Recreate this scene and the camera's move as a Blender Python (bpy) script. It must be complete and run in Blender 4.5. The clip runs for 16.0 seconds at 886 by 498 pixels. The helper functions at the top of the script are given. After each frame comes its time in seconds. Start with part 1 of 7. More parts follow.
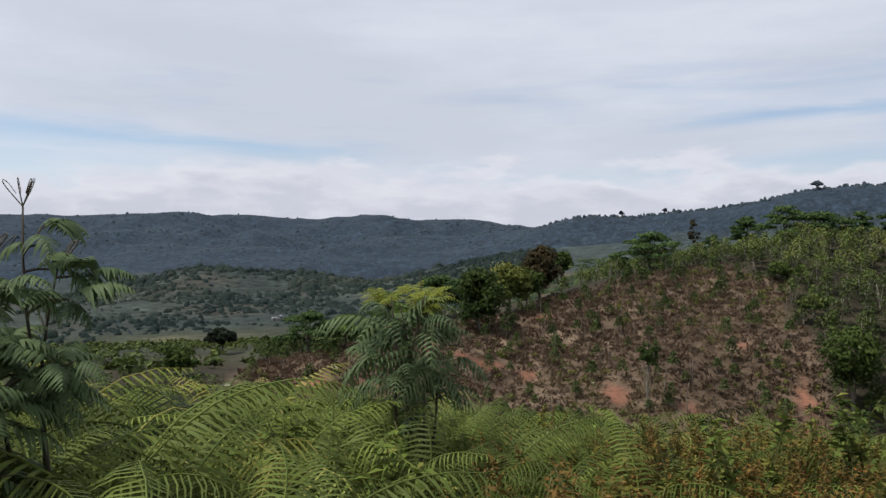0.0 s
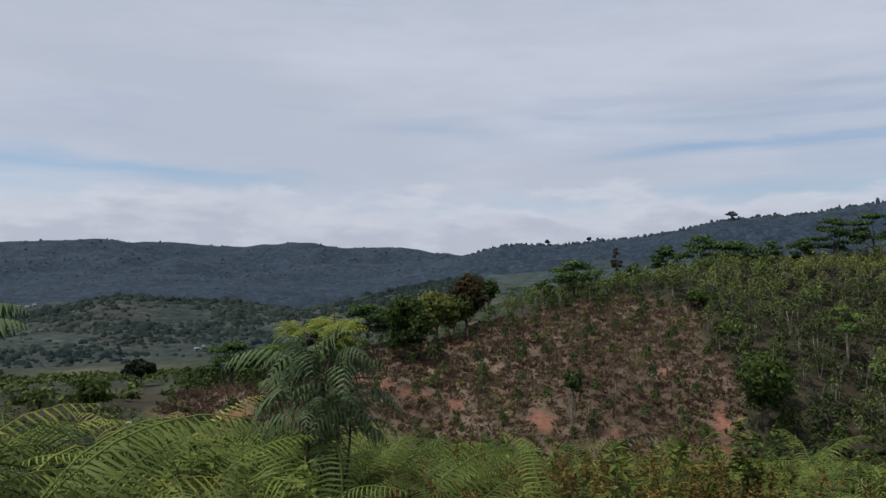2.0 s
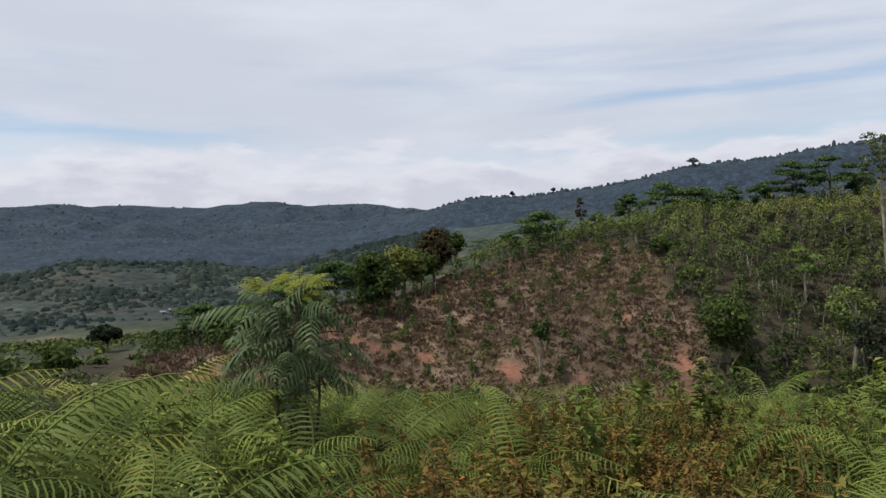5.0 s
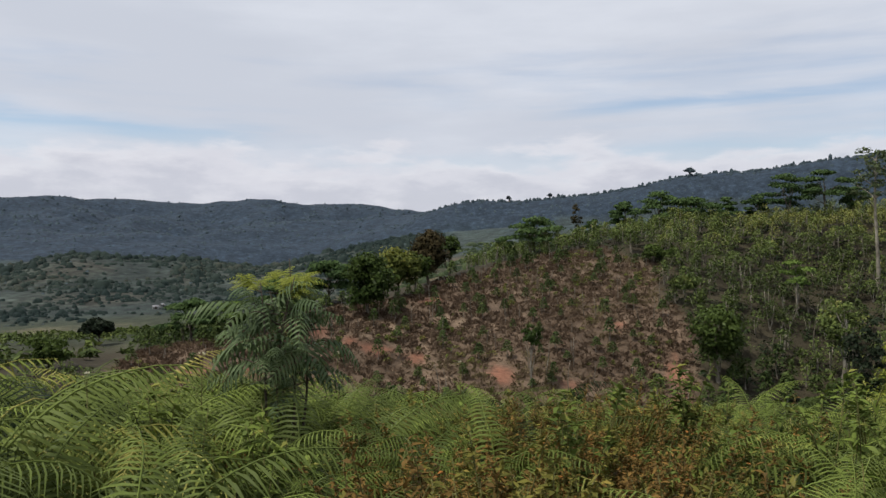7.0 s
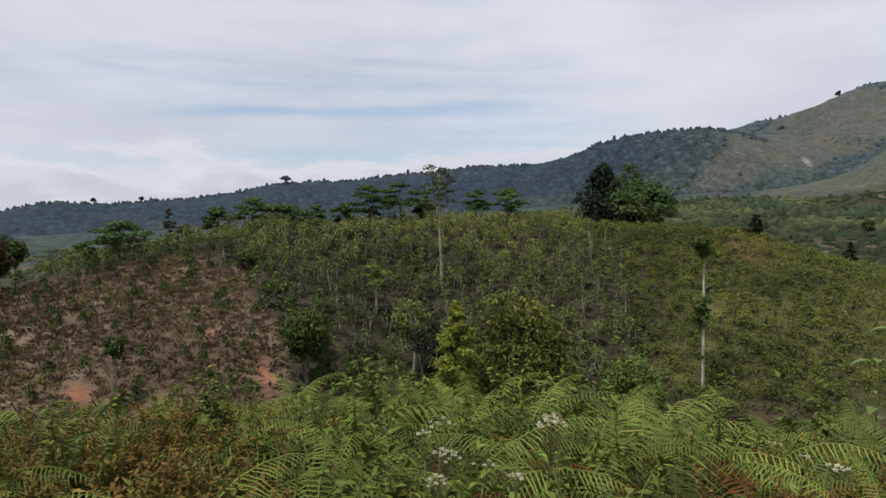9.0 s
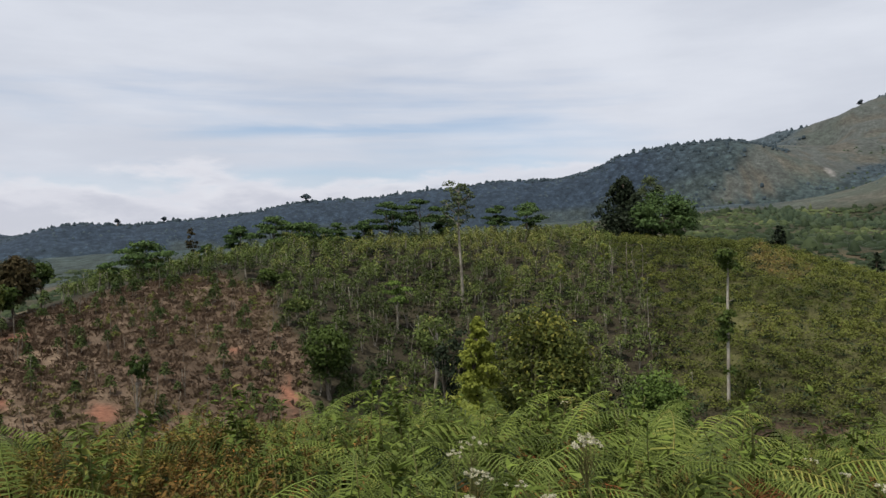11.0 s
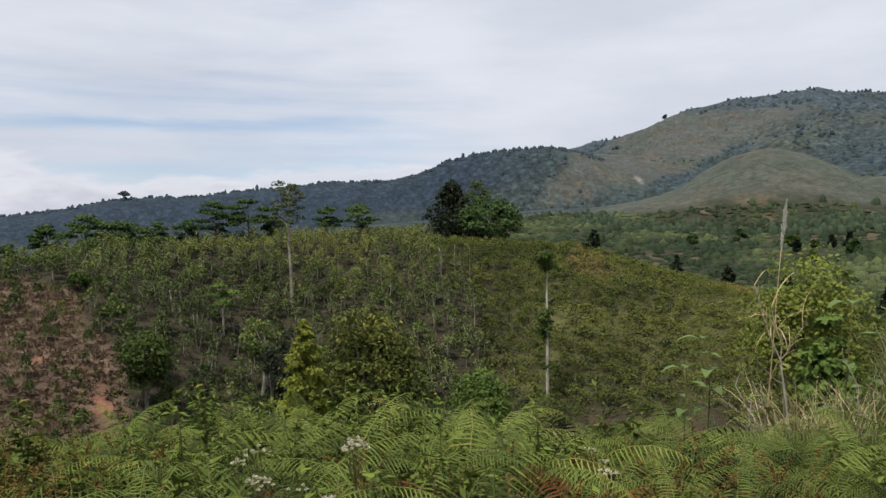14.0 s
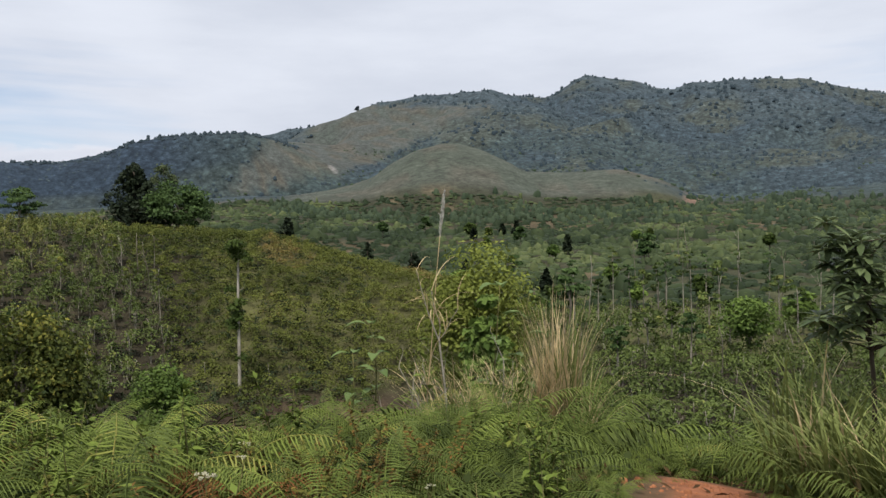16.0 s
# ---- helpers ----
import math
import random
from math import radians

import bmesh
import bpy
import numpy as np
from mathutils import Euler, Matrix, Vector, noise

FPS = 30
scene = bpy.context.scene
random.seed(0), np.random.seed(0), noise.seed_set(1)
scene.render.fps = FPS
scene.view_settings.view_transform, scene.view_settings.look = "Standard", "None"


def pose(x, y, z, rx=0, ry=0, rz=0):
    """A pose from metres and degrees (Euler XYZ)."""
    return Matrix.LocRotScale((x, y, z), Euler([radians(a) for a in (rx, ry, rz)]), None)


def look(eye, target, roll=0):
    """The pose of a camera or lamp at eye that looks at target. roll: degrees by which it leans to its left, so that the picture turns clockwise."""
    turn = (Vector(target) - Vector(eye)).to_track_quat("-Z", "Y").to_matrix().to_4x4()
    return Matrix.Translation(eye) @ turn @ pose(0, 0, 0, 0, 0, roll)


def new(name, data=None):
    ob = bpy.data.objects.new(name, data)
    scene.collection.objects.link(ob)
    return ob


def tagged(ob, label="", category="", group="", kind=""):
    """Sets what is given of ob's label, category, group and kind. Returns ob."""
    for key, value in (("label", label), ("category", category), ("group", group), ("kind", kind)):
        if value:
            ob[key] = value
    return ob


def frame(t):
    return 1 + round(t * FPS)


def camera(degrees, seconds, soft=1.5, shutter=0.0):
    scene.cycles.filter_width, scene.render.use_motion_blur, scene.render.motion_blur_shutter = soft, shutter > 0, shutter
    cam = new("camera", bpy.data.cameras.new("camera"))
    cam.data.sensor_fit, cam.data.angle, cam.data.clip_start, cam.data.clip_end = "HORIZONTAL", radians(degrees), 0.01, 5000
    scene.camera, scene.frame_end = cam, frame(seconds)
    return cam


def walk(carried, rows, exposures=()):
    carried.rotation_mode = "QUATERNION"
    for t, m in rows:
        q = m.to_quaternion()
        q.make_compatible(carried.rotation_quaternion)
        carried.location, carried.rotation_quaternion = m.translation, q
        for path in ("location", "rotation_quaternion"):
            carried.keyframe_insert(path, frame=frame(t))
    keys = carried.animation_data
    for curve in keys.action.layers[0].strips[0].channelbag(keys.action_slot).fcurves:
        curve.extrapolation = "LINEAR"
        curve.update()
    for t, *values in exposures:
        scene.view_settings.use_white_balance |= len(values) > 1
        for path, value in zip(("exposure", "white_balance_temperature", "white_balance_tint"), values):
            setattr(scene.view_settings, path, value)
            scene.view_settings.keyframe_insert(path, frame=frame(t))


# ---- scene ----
cam = camera(59.60, 16.0, soft=1.5)
EYE = 1.6  # first eye above the knoll
# seconds, x, y, z from the first eye, yaw, pitch, roll
ROWS = [
    (0.0, 0.000, 0.000, 0.000, 0.00, 0.00, -0.00),
    (0.5, 0.040, -0.041, 0.037, -2.18, 1.51, -0.67),
    (1.0, 0.067, -0.063, 0.052, -3.02, 3.37, -0.60),
    (1.5, 0.093, -0.056, 0.046, -4.64, 3.21, 0.24),
    (2.0, 0.101, -0.059, 0.027, -5.29, 2.08, 0.04),
    (2.5, 0.134, -0.074, 0.037, -7.17, 2.11, -0.30),
    (3.0, 0.166, -0.065, 0.033, -8.34, 1.70, 1.04),
    (3.5, 0.186, -0.059, 0.029, -8.85, 1.49, 1.64),
    (4.0, 0.173, -0.058, 0.032, -9.26, 0.76, 2.68),
    (4.5, 0.168, -0.043, 0.006, -9.24, -0.54, 2.00),
    (5.0, 0.117, -0.060, 0.005, -7.80, -1.34, 1.89),
    (5.2, 0.094, -0.064, -0.004, -6.81, -1.26, 1.41),
    (7.3, 0.177, -0.223, 0.009, -8.90, -1.08, -0.42),
    (7.5, 0.242, -0.237, -0.019, -14.14, -0.76, -0.29),
    (8.0, 0.382, -0.353, -0.034, -26.14, -0.19, -0.55),
    (8.5, 0.528, -0.483, -0.032, -33.97, -0.46, -0.30),
    (8.7, 0.571, -0.509, -0.018, -37.28, -0.87, -0.09),
    (10.8, 0.567, -0.458, -0.007, -35.92, -0.01, 1.00),
    (11.0, 0.567, -0.460, -0.009, -35.78, 0.42, 0.77),
    (11.5, 0.554, -0.485, -0.008, -35.87, 0.76, -0.40),
    (12.0, 0.506, -0.568, 0.015, -37.41, 0.90, -0.44),
    (12.5, 0.494, -0.616, 0.028, -39.00, 0.88, -0.20),
    (13.0, 0.522, -0.639, 0.035, -40.70, 0.85, 0.02),
    (13.5, 0.571, -0.668, 0.036, -43.83, 0.60, 0.46),
    (14.0, 0.614, -0.698, 0.033, -48.14, 0.35, 0.67),
    (14.5, 0.650, -0.736, 0.034, -52.88, -0.18, 0.46),
    (15.0, 0.681, -0.788, 0.027, -58.18, -0.42, -0.60),
    (15.5, 0.761, -0.856, 0.031, -64.09, -0.88, -0.04),
    (16.0, 0.868, -0.886, 0.030, -70.40, -0.87, 1.04),
]
walk(cam, [(t, pose(x, y, EYE + z, 90 + pitch, roll, yaw)) for t, x, y, z, yaw, pitch, roll in ROWS], [(0.0, 0.08, 6300, 10), (0.5, -0.08, 6170, 10), (1.0, -0.25, 6050, 10), (2.5, -0.20, 6050, 10), (3.5, -0.18, 6100, 10), (4.0, -0.03, 6180, 10), (4.5, 0.02, 6250, 10), (5.0, 0.12, 6350, 10), (8.0, 0.05, 6400, 10), (12.5, 0.11, 6400, 10), (14.5, 0.15, 6380, 10), (16.0, 0.20, 6330, 10)])

# ---- world and sun: bright overcast with thin blue gaps ----
SUN_AZ, SUN_EL = 262.0, 64.0  # degrees clockwise from +y, above the horizon


def mathn(tree, op, a, b=None, clamp=False):
    n = tree.nodes.new("ShaderNodeMath")
    n.operation, n.use_clamp = op, clamp
    for i, v in enumerate((a, b)):
        if v is None:
            continue
        if isinstance(v, (int, float)):
            n.inputs[i].default_value = v
        else:
            tree.links.new(v, n.inputs[i])
    return n.outputs[0]


def span(tree, v, lo, hi, a=0.0, b=1.0, smooth=True):
    n = tree.nodes.new("ShaderNodeMapRange")
    n.interpolation_type = "SMOOTHSTEP" if smooth else "LINEAR"
    tree.links.new(v, n.inputs["Value"])
    for k, x in (("From Min", lo), ("From Max", hi), ("To Min", a), ("To Max", b)):
        n.inputs[k].default_value = x
    return n.outputs["Result"]


def blend(tree, fac, a, b, mode="MIX"):
    n = tree.nodes.new("ShaderNodeMix")
    n.data_type, n.blend_type = "RGBA", mode
    for i, v in ((0, fac), (6, a), (7, b)):
        if isinstance(v, (int, float)):
            n.inputs[i].default_value = v
        elif isinstance(v, tuple):
            n.inputs[i].default_value = (*v, 1.0)
        else:
            tree.links.new(v, n.inputs[i])
    return n.outputs[2]


def noise3(tree, vec, scale, detail=4.0, rough=0.5, distortion=0.0):
    n = tree.nodes.new("ShaderNodeTexNoise")
    n.inputs["Scale"].default_value, n.inputs["Detail"].default_value = scale, detail
    n.inputs["Roughness"].default_value, n.inputs["Distortion"].default_value = rough, distortion
    if vec is not None:
        tree.links.new(vec, n.inputs["Vector"])
    return n.outputs["Fac"]


def mapped(tree, vec, loc=(0, 0, 0), rot=(0, 0, 0), scale=(1, 1, 1)):
    n = tree.nodes.new("ShaderNodeMapping")
    n.inputs["Location"].default_value, n.inputs["Scale"].default_value = loc, scale
    n.inputs["Rotation"].default_value = rot
    tree.links.new(vec, n.inputs["Vector"])
    return n.outputs["Vector"]


world = bpy.data.worlds.new("sky")
scene.world = world
world.use_nodes = True
wt = world.node_tree
wt.nodes.clear()
sky = wt.nodes.new("ShaderNodeTexSky")
sky.sky_type, sky.sun_disc = "NISHITA", False
sky.sun_elevation, sky.sun_rotation = radians(SUN_EL), radians(SUN_AZ)
sky.altitude, sky.dust_density = 900.0, 1.6
way = wt.nodes.new("ShaderNodeTexCoord").outputs["Generated"]
sep = wt.nodes.new("ShaderNodeSeparateXYZ")
wt.links.new(way, sep.inputs[0])
up = mathn(wt, "MAXIMUM", sep.outputs["Z"], 0.0)
# layered cloud in long level streaks
broad = noise3(wt, mapped(wt, way, (3.1, 1.7, 0.35), (0, 0, 0), (0.9, 0.9, 7.5)), 1.15, 5, 0.52, 0.35)
fine = noise3(wt, mapped(wt, way, (0.4, 7.7, 0.2), (0, 0, 0), (1.0, 1.0, 9.0)), 3.4, 6, 0.55, 0.4)
gap = mathn(wt, "ADD", mathn(wt, "MULTIPLY", broad, 0.75), mathn(wt, "MULTIPLY", fine, 0.25))
low = span(wt, up, 0.08, 0.30, 0.0, 0.12)  # gaps are wider towards the horizon
low = mathn(wt, "ADD", low, span(wt, sep.outputs["X"], 0.62, 0.9, 0.0, 0.12))  # closed cloud over the mountain
cover = span(wt, mathn(wt, "ADD", gap, low), 0.38, 0.60)
cover = mathn(wt, "ADD", mathn(wt, "MULTIPLY", cover, 0.70), 0.30, True)
shade = span(wt, noise3(wt, mapped(wt, way, (9.0, 2.0, 0), (0, 0, 0), (1.0, 1.0, 4.5)), 2.2, 6, 0.55), 0.3, 0.72)
white = blend(wt, shade, (0.565, 0.595, 0.665), (0.70, 0.725, 0.785))
# bank of heaped cloud low over the hills
puff = noise3(wt, mapped(wt, way, (0, 0, 0), (0, 0, 0), (1, 1, 3.4)), 5.2, 6, 0.55)
bank_h = mathn(wt, "ADD", mathn(wt, "MULTIPLY", puff, 0.20), 0.002)
bank = span(wt, mathn(wt, "SUBTRACT", bank_h, up), -0.012, 0.014)
lit = span(wt, mathn(wt, "SUBTRACT", bank_h, up), 0.004, 0.035, 1.0, 0.0)
bank_col = blend(wt, lit, (0.55, 0.555, 0.62), (0.755, 0.745, 0.78))
bank_col = blend(wt, span(wt, noise3(wt, mapped(wt, way, (5, 3, 0), (0, 0, 0), (1, 1, 2.6)), 11.0, 5, 0.6), 0.4, 0.66), bank_col, (0.675, 0.67, 0.72))
# two long thin rifts, through which the blue shows
turn = mathn(wt, "ARCTAN2", sep.outputs["X"], sep.outputs["Y"])
wave = mathn(wt, "MULTIPLY", mathn(wt, "SUBTRACT", fine, 0.5), 0.05)
for a0, a1, mid, tilt, half in ((-0.62, -0.04, 0.124, -0.060, 0.017), (0.22, 0.78, 0.156, 0.022, 0.013)):
    line = mathn(wt, "ADD", mathn(wt, "MULTIPLY", mathn(wt, "SUBTRACT", turn, (a0 + a1) / 2), tilt), mid)
    off = mathn(wt, "ABSOLUTE", mathn(wt, "ADD", mathn(wt, "SUBTRACT", up, line), wave))
    rift = mathn(wt, "MULTIPLY", span(wt, off, 0.0, half, 1.0, 0.0), mathn(wt, "MULTIPLY", span(wt, turn, a0, a0 + 0.18), span(wt, turn, a1 - 0.22, a1, 1.0, 0.0)))
    cover = mathn(wt, "MULTIPLY", cover, mathn(wt, "SUBTRACT", 1.0, mathn(wt, "MULTIPLY", rift, 0.62)))
clear = blend(wt, 1.0, sky.outputs[0], (0.12, 0.12, 0.12), "MULTIPLY")
col = blend(wt, cover, clear, white)
col = blend(wt, mathn(wt, "MULTIPLY", bank, 0.8), col, bank_col)
bg = wt.nodes.new("ShaderNodeBackground")
wt.links.new(col, bg.inputs["Color"])
bg.inputs["Strength"].default_value = 1.0
wt.links.new(bg.outputs[0], wt.nodes.new("ShaderNodeOutputWorld").inputs[0])

sun = new("sun", bpy.data.lights.new("sun", "SUN"))
sun.data.energy, sun.data.angle, sun.data.color = 3.7, radians(6), (1.0, 0.95, 0.86)
sa, se = radians(SUN_AZ), radians(SUN_EL)
sun.matrix_world = look((math.sin(sa) * math.cos(se) * 50, math.cos(sa) * math.cos(se) * 50, math.sin(se) * 50), (0, 0, 0))

# ---- lie of the land ----
def hashed(i, j, seed):
    n = (i.astype(np.int64) * 374761393 + j.astype(np.int64) * 668265263 + seed * 1274126177) & 0xFFFFFFFF
    n = ((n ^ (n >> 13)) * 1274126177) & 0xFFFFFFFF
    return ((n ^ (n >> 16)) & 0xFFFFFF) / float(0x1000000)


def vnoise(x, y, seed=0):
    i, j = np.floor(x), np.floor(y)
    u, v = x - i, y - j
    u, v = u * u * (3 - 2 * u), v * v * (3 - 2 * v)
    a, b = hashed(i, j, seed), hashed(i + 1, j, seed)
    c, d = hashed(i, j + 1, seed), hashed(i + 1, j + 1, seed)
    return (a * (1 - u) + b * u) * (1 - v) + (c * (1 - u) + d * u) * v


def fbm(x, y, octaves=4, seed=0):
    s, amp, tot = 0.0, 1.0, 0.0
    for o in range(octaves):
        s = s + amp * vnoise(x * 2.03 ** o + 17.3 * o, y * 2.03 ** o - 9.1 * o, seed + o)
        tot, amp = tot + amp, amp * 0.5
    return s / tot


def curve(xs, ys, x):
    """A smooth line through a few control values, with no overshoot."""
    xs, ys = np.array(xs, float), np.array(ys, float)
    h = np.diff(xs)
    d = np.diff(ys) / h
    m = np.zeros(len(xs))
    m[1:-1] = np.where(d[:-1] * d[1:] > 0, 2 * d[:-1] * d[1:] / np.where(d[:-1] + d[1:] == 0, 1, d[:-1] + d[1:]), 0)
    x = np.clip(x, xs[0], xs[-1])
    k = np.clip(np.searchsorted(xs, x) - 1, 0, len(xs) - 2)
    t = (x - xs[k]) / h[k]
    t2, t3 = t * t, t * t * t
    return (2 * t3 - 3 * t2 + 1) * ys[k] + (t3 - 2 * t2 + t) * h[k] * m[k] + (-2 * t3 + 3 * t2) * ys[k + 1] + (t3 - t2) * h[k] * m[k + 1]


def rise(r, degrees):
    return EYE + r * np.tan(np.radians(degrees))


HILL_AZ = [-180, -60, -25, -14, -9, -6, -3.5, 0, 5, 9, 13, 17, 21, 25, 30, 38, 46, 54, 58, 60, 62, 65, 68, 71, 75, 80, 100, 130, 180]
HILL_EL = [-9, -9, -9, -8.7, -7.8, -7.3, -6.5, -5.1, -4.2, -3, -2, -1.2, -0.6, 0.2, 0.2, 0.7, 0.8, 0.3, 0.0, -0.5, -1.15, -2.1, -2.9, -3.6, -5.2, -7, -7, -8, -9]
HILL_R = [60, 60, 60, 62, 66, 70, 72, 75, 82, 88, 92, 96, 100, 105, 110, 118, 122, 120, 116, 114, 112, 108, 104, 98, 88, 80, 80, 70, 60]
BACK_AZ = [-180, -60, -14, -4, 5, 12, 30, 55, 62, 75, 90, 100, 180]
BACK_Z = [-19, -19.7, -19.5, -19, -14, -11, -8, -7, -7, -7, -7, -8, -19]
PLAIN_AZ = [-180, -60, -12, 0, 8, 30, 52, 58, 66, 75, 90, 100, 180]
PLAIN_EL = [-6, -6.4, -6.4, -5, -2.5, -1, 0.4, 0.7, 0.3, 0.0, -0.4, -0.8, -6]
EDGE_EL = [-3.8, -4.2, -4.2, -3.6, -1.4, 0.2, 1.9, 2.1, 1.8, 1.7, 1.2, 0.6, -3.8]
DOME_AZ = [-180, -60, -30, -26, -21, -18, -13.7, -9, -5.6, 0, 7, 20, 40, 50, 55, 61, 65, 67, 69, 70.8, 73.3, 75.3, 77, 79, 83, 85.8, 88.5, 91, 95, 100, 120, 180]
DOME_EL = [-3, -3.6, -3.9, -3.3, -2.2, -1.6, -1.8, -2, -2.4, -1.3, -0.5, 0.5, 1.5, 2.3, 2.9, 3.4, 4.3, 5.5, 6.4, 6.75, 6.3, 5.35, 4.5, 4.45, 4.55, 3.85, 2.6, 2.3, 2.7, 2.8, 3, -3]
RIDGE_AZ = [-180, -60, -20, 0, 4, 6.5, 8, 10, 13, 17, 21, 25.7, 30, 34, 38, 42, 46, 49.4, 52, 56, 58, 60, 62, 66, 72, 80, 90, 100, 180]
RIDGE_EL = [-1, -1, -1, -0.5, 0.2, 1.1, 1.75, 2.25, 2.3, 2.6, 3.05, 3.65, 4.0, 4.45, 4.85, 5.2, 5.75, 6.95, 7.2, 7.45, 7.0, 6.4, 5.6, 4.8, 4.6, 4.4, 4.2, 4.0, -1]
SLOPE_AZ = [-180, -60, 0, 6, 8, 20, 40, 55, 60, 66, 72, 80, 90, 100, 120, 180]
SLOPE_EL = [0.6, 0.6, 0.6, 0.4, 0.6, 1.5, 3.0, 5.4, 6.4, 7.9, 8.3, 7.9, 7.2, 6.3, 5, 0.6]
FAR_AZ = [-180, -60, -30, -18, -9.3, -5, -1, 2.8, 6.5, 10, 20, 40, 50, 56, 58, 60, 62, 66.7, 72.5, 78, 81, 84, 87, 88.6, 95.4, 100, 120, 180]
FAR_EL = [2, 2, 2.05, 2.3, 2.0, 2.2, 2.2, 1.9, 1.3, 1.2, 2, 4, 6.2, 6.9, 7.1, 7.8, 8.25, 9.8, 10.05, 9.75, 11.05, 10.65, 9.95, 10.3, 9.75, 8.3, 7, 2]


def height(x, y):
    """The ground's height, from the knoll under the eye to the far mountains."""
    x, y = np.asarray(x, float), np.asarray(y, float)
    r, az = np.hypot(x, y), np.degrees(np.arctan2(x, y))
    rh = curve(HILL_AZ, HILL_R, az)
    zh = rise(rh, curve(HILL_AZ, HILL_EL, az))
    zb = curve(BACK_AZ, BACK_Z, az)
    one = np.ones_like(r)
    gully = curve([-180, -30, -12, 0, 25, 36, 66, 80, 100, 130, 180], [-8, -8.2, -10, -10.6, -10.9, -12.8, -12.8, -10.2, -9.6, -9, -8], az)
    rg = curve([-180, -30, -12, 0, 25, 36, 66, 80, 100, 180], [40, 40, 46, 46, 47, 56, 56, 48, 44, 40], az)
    z9, z10 = rise(900 * one, curve(DOME_AZ, DOME_EL, az)), rise(1350 * one, curve(RIDGE_AZ, RIDGE_EL, az))
    knots = [
        (0 * one, 0.0 * one), (5 * one, -0.15 * one), (9 * one, -0.85 * one), (17 * one, -5.2 * one), (rg, gully),
        (rg + (rh - rg) * 0.5, gully + (zh - gully) * 0.56), (rh, zh), (rh + 45, np.minimum(zh - 5, zb + 4)), (rh + 110, zb),
        (350 * one, rise(430 * one, curve(PLAIN_AZ, PLAIN_EL, az)) * 0.92), (450 * one, rise(450 * one, curve(PLAIN_AZ, PLAIN_EL, az))),
        (640 * one, rise(640 * one, curve(PLAIN_AZ, EDGE_EL, az))), (900 * one, z9), (1120 * one, np.minimum(z9, z10) - 26),
        (1350 * one, z10), (1800 * one, rise(1800 * one, curve(SLOPE_AZ, SLOPE_EL, az))),
        (2400 * one, rise(2400 * one, curve(FAR_AZ, FAR_EL, az))), (3300 * one, 60 * one), (4900 * one, -60 * one)]
    R, Z = np.array([k[0] for k in knots]), np.array([k[1] for k in knots])
    h = np.diff(R, axis=0)
    d = np.diff(Z, axis=0) / h
    m = np.zeros_like(R)
    both = d[:-1] * d[1:]
    total = d[:-1] + d[1:]
    m[1:-1] = np.where(both > 0, 2 * both / np.where(total == 0, 1, total), 0)
    m[0] = d[0]
    z = Z[-1].copy()
    for k in range(len(knots) - 1):
        inside = (r >= R[k]) & (r < R[k + 1])
        t = np.clip((r - R[k]) / h[k], 0, 1)
        t2, t3 = t * t, t * t * t
        seg = (2 * t3 - 3 * t2 + 1) * Z[k] + (t3 - 2 * t2 + t) * h[k] * m[k] + (3 * t2 - 2 * t3) * Z[k + 1] + (t3 - t2) * h[k] * m[k + 1]
        z = np.where(inside, seg, z)
    # hummocks near by, spurs and gullies far off
    near = np.clip(r / 8, 0, 1)
    z = z + near * 0.35 * (fbm(x / 3.1, y / 3.1, 3, 5) - 0.5) * np.clip(r / 25 + 0.4, 0, 2.2)
    z = z + np.clip((r - 60) / 200, 0, 1) * 5.0 * (fbm(x / 46, y / 46, 4, 11) - 0.5)
    spur = 0.65 * (1 - np.abs(2 * fbm(x / 420, y / 420, 4, 23) - 1)) + 0.35 * (1 - np.abs(2 * fbm(x / 150, y / 150, 3, 29) - 1))
    z = z + np.clip((r - 350) / 900, 0, 1) * (44 + 90 * np.clip((r - 1000) / 800, 0, 1)) * (spur - 0.72) * (1 - 0.7 * np.exp(-((r - 2400) / 260) ** 2) - 0.7 * np.exp(-((r - 1350) / 140) ** 2) - 0.75 * np.exp(-((r - 900) / 120) ** 2) * (az > 58))
    return z


def put(x, y):
    return float(height(np.array([x]), np.array([y]))[0])


def polar(az, r):
    return r * math.sin(radians(az)), r * math.cos(radians(az))


def in_clearing(az, r):
    """Weight of the cleared brown slope of the opposite hill."""
    rh = curve(HILL_AZ, HILL_R, az)
    s = np.clip((r - 48) / (rh - 48), 0, 1.3)
    wob = 3.0 * (vnoise(az * 0.35, r * 0.12, 3) - 0.5)
    right = np.clip((26.3 - 6.5 * s * s + wob - az) / 1.3, 0, 1)
    leftw = np.clip((az + 15 + wob) / 2.0, 0, 1)
    return right * leftw * np.clip((r - 38) / 9, 0, 1) * np.clip((rh * 0.975 + wob + 26 * np.clip((-1 - az) / 4, 0, 1) - r) / 5, 0, 1)


# bare red soil: a slip at the top of the slope, a band of cuts along its foot
REDS = ((7.8, 74.5, 0.9, 1.4), (25.0, 60.5, 0.55, 2.6), (12.6, 57.6, 0.7, 1.1), (17.8, 56.4, 0.9, 1.0), (-5.7, 58.0, 1.1, 1.0), (-9.0, 58.8, 1.1, 0.8),
        (3.0, 61.0, 1.1, 1.1), (25.6, 55.0, 0.6, 1.4), (6.4, 59.4, 0.6, 0.8), (1.0, 62.5, 0.8, 0.9), (-1.2, 65.5, 0.9, 0.9), (21.2, 66.0, 0.4, 0.6))


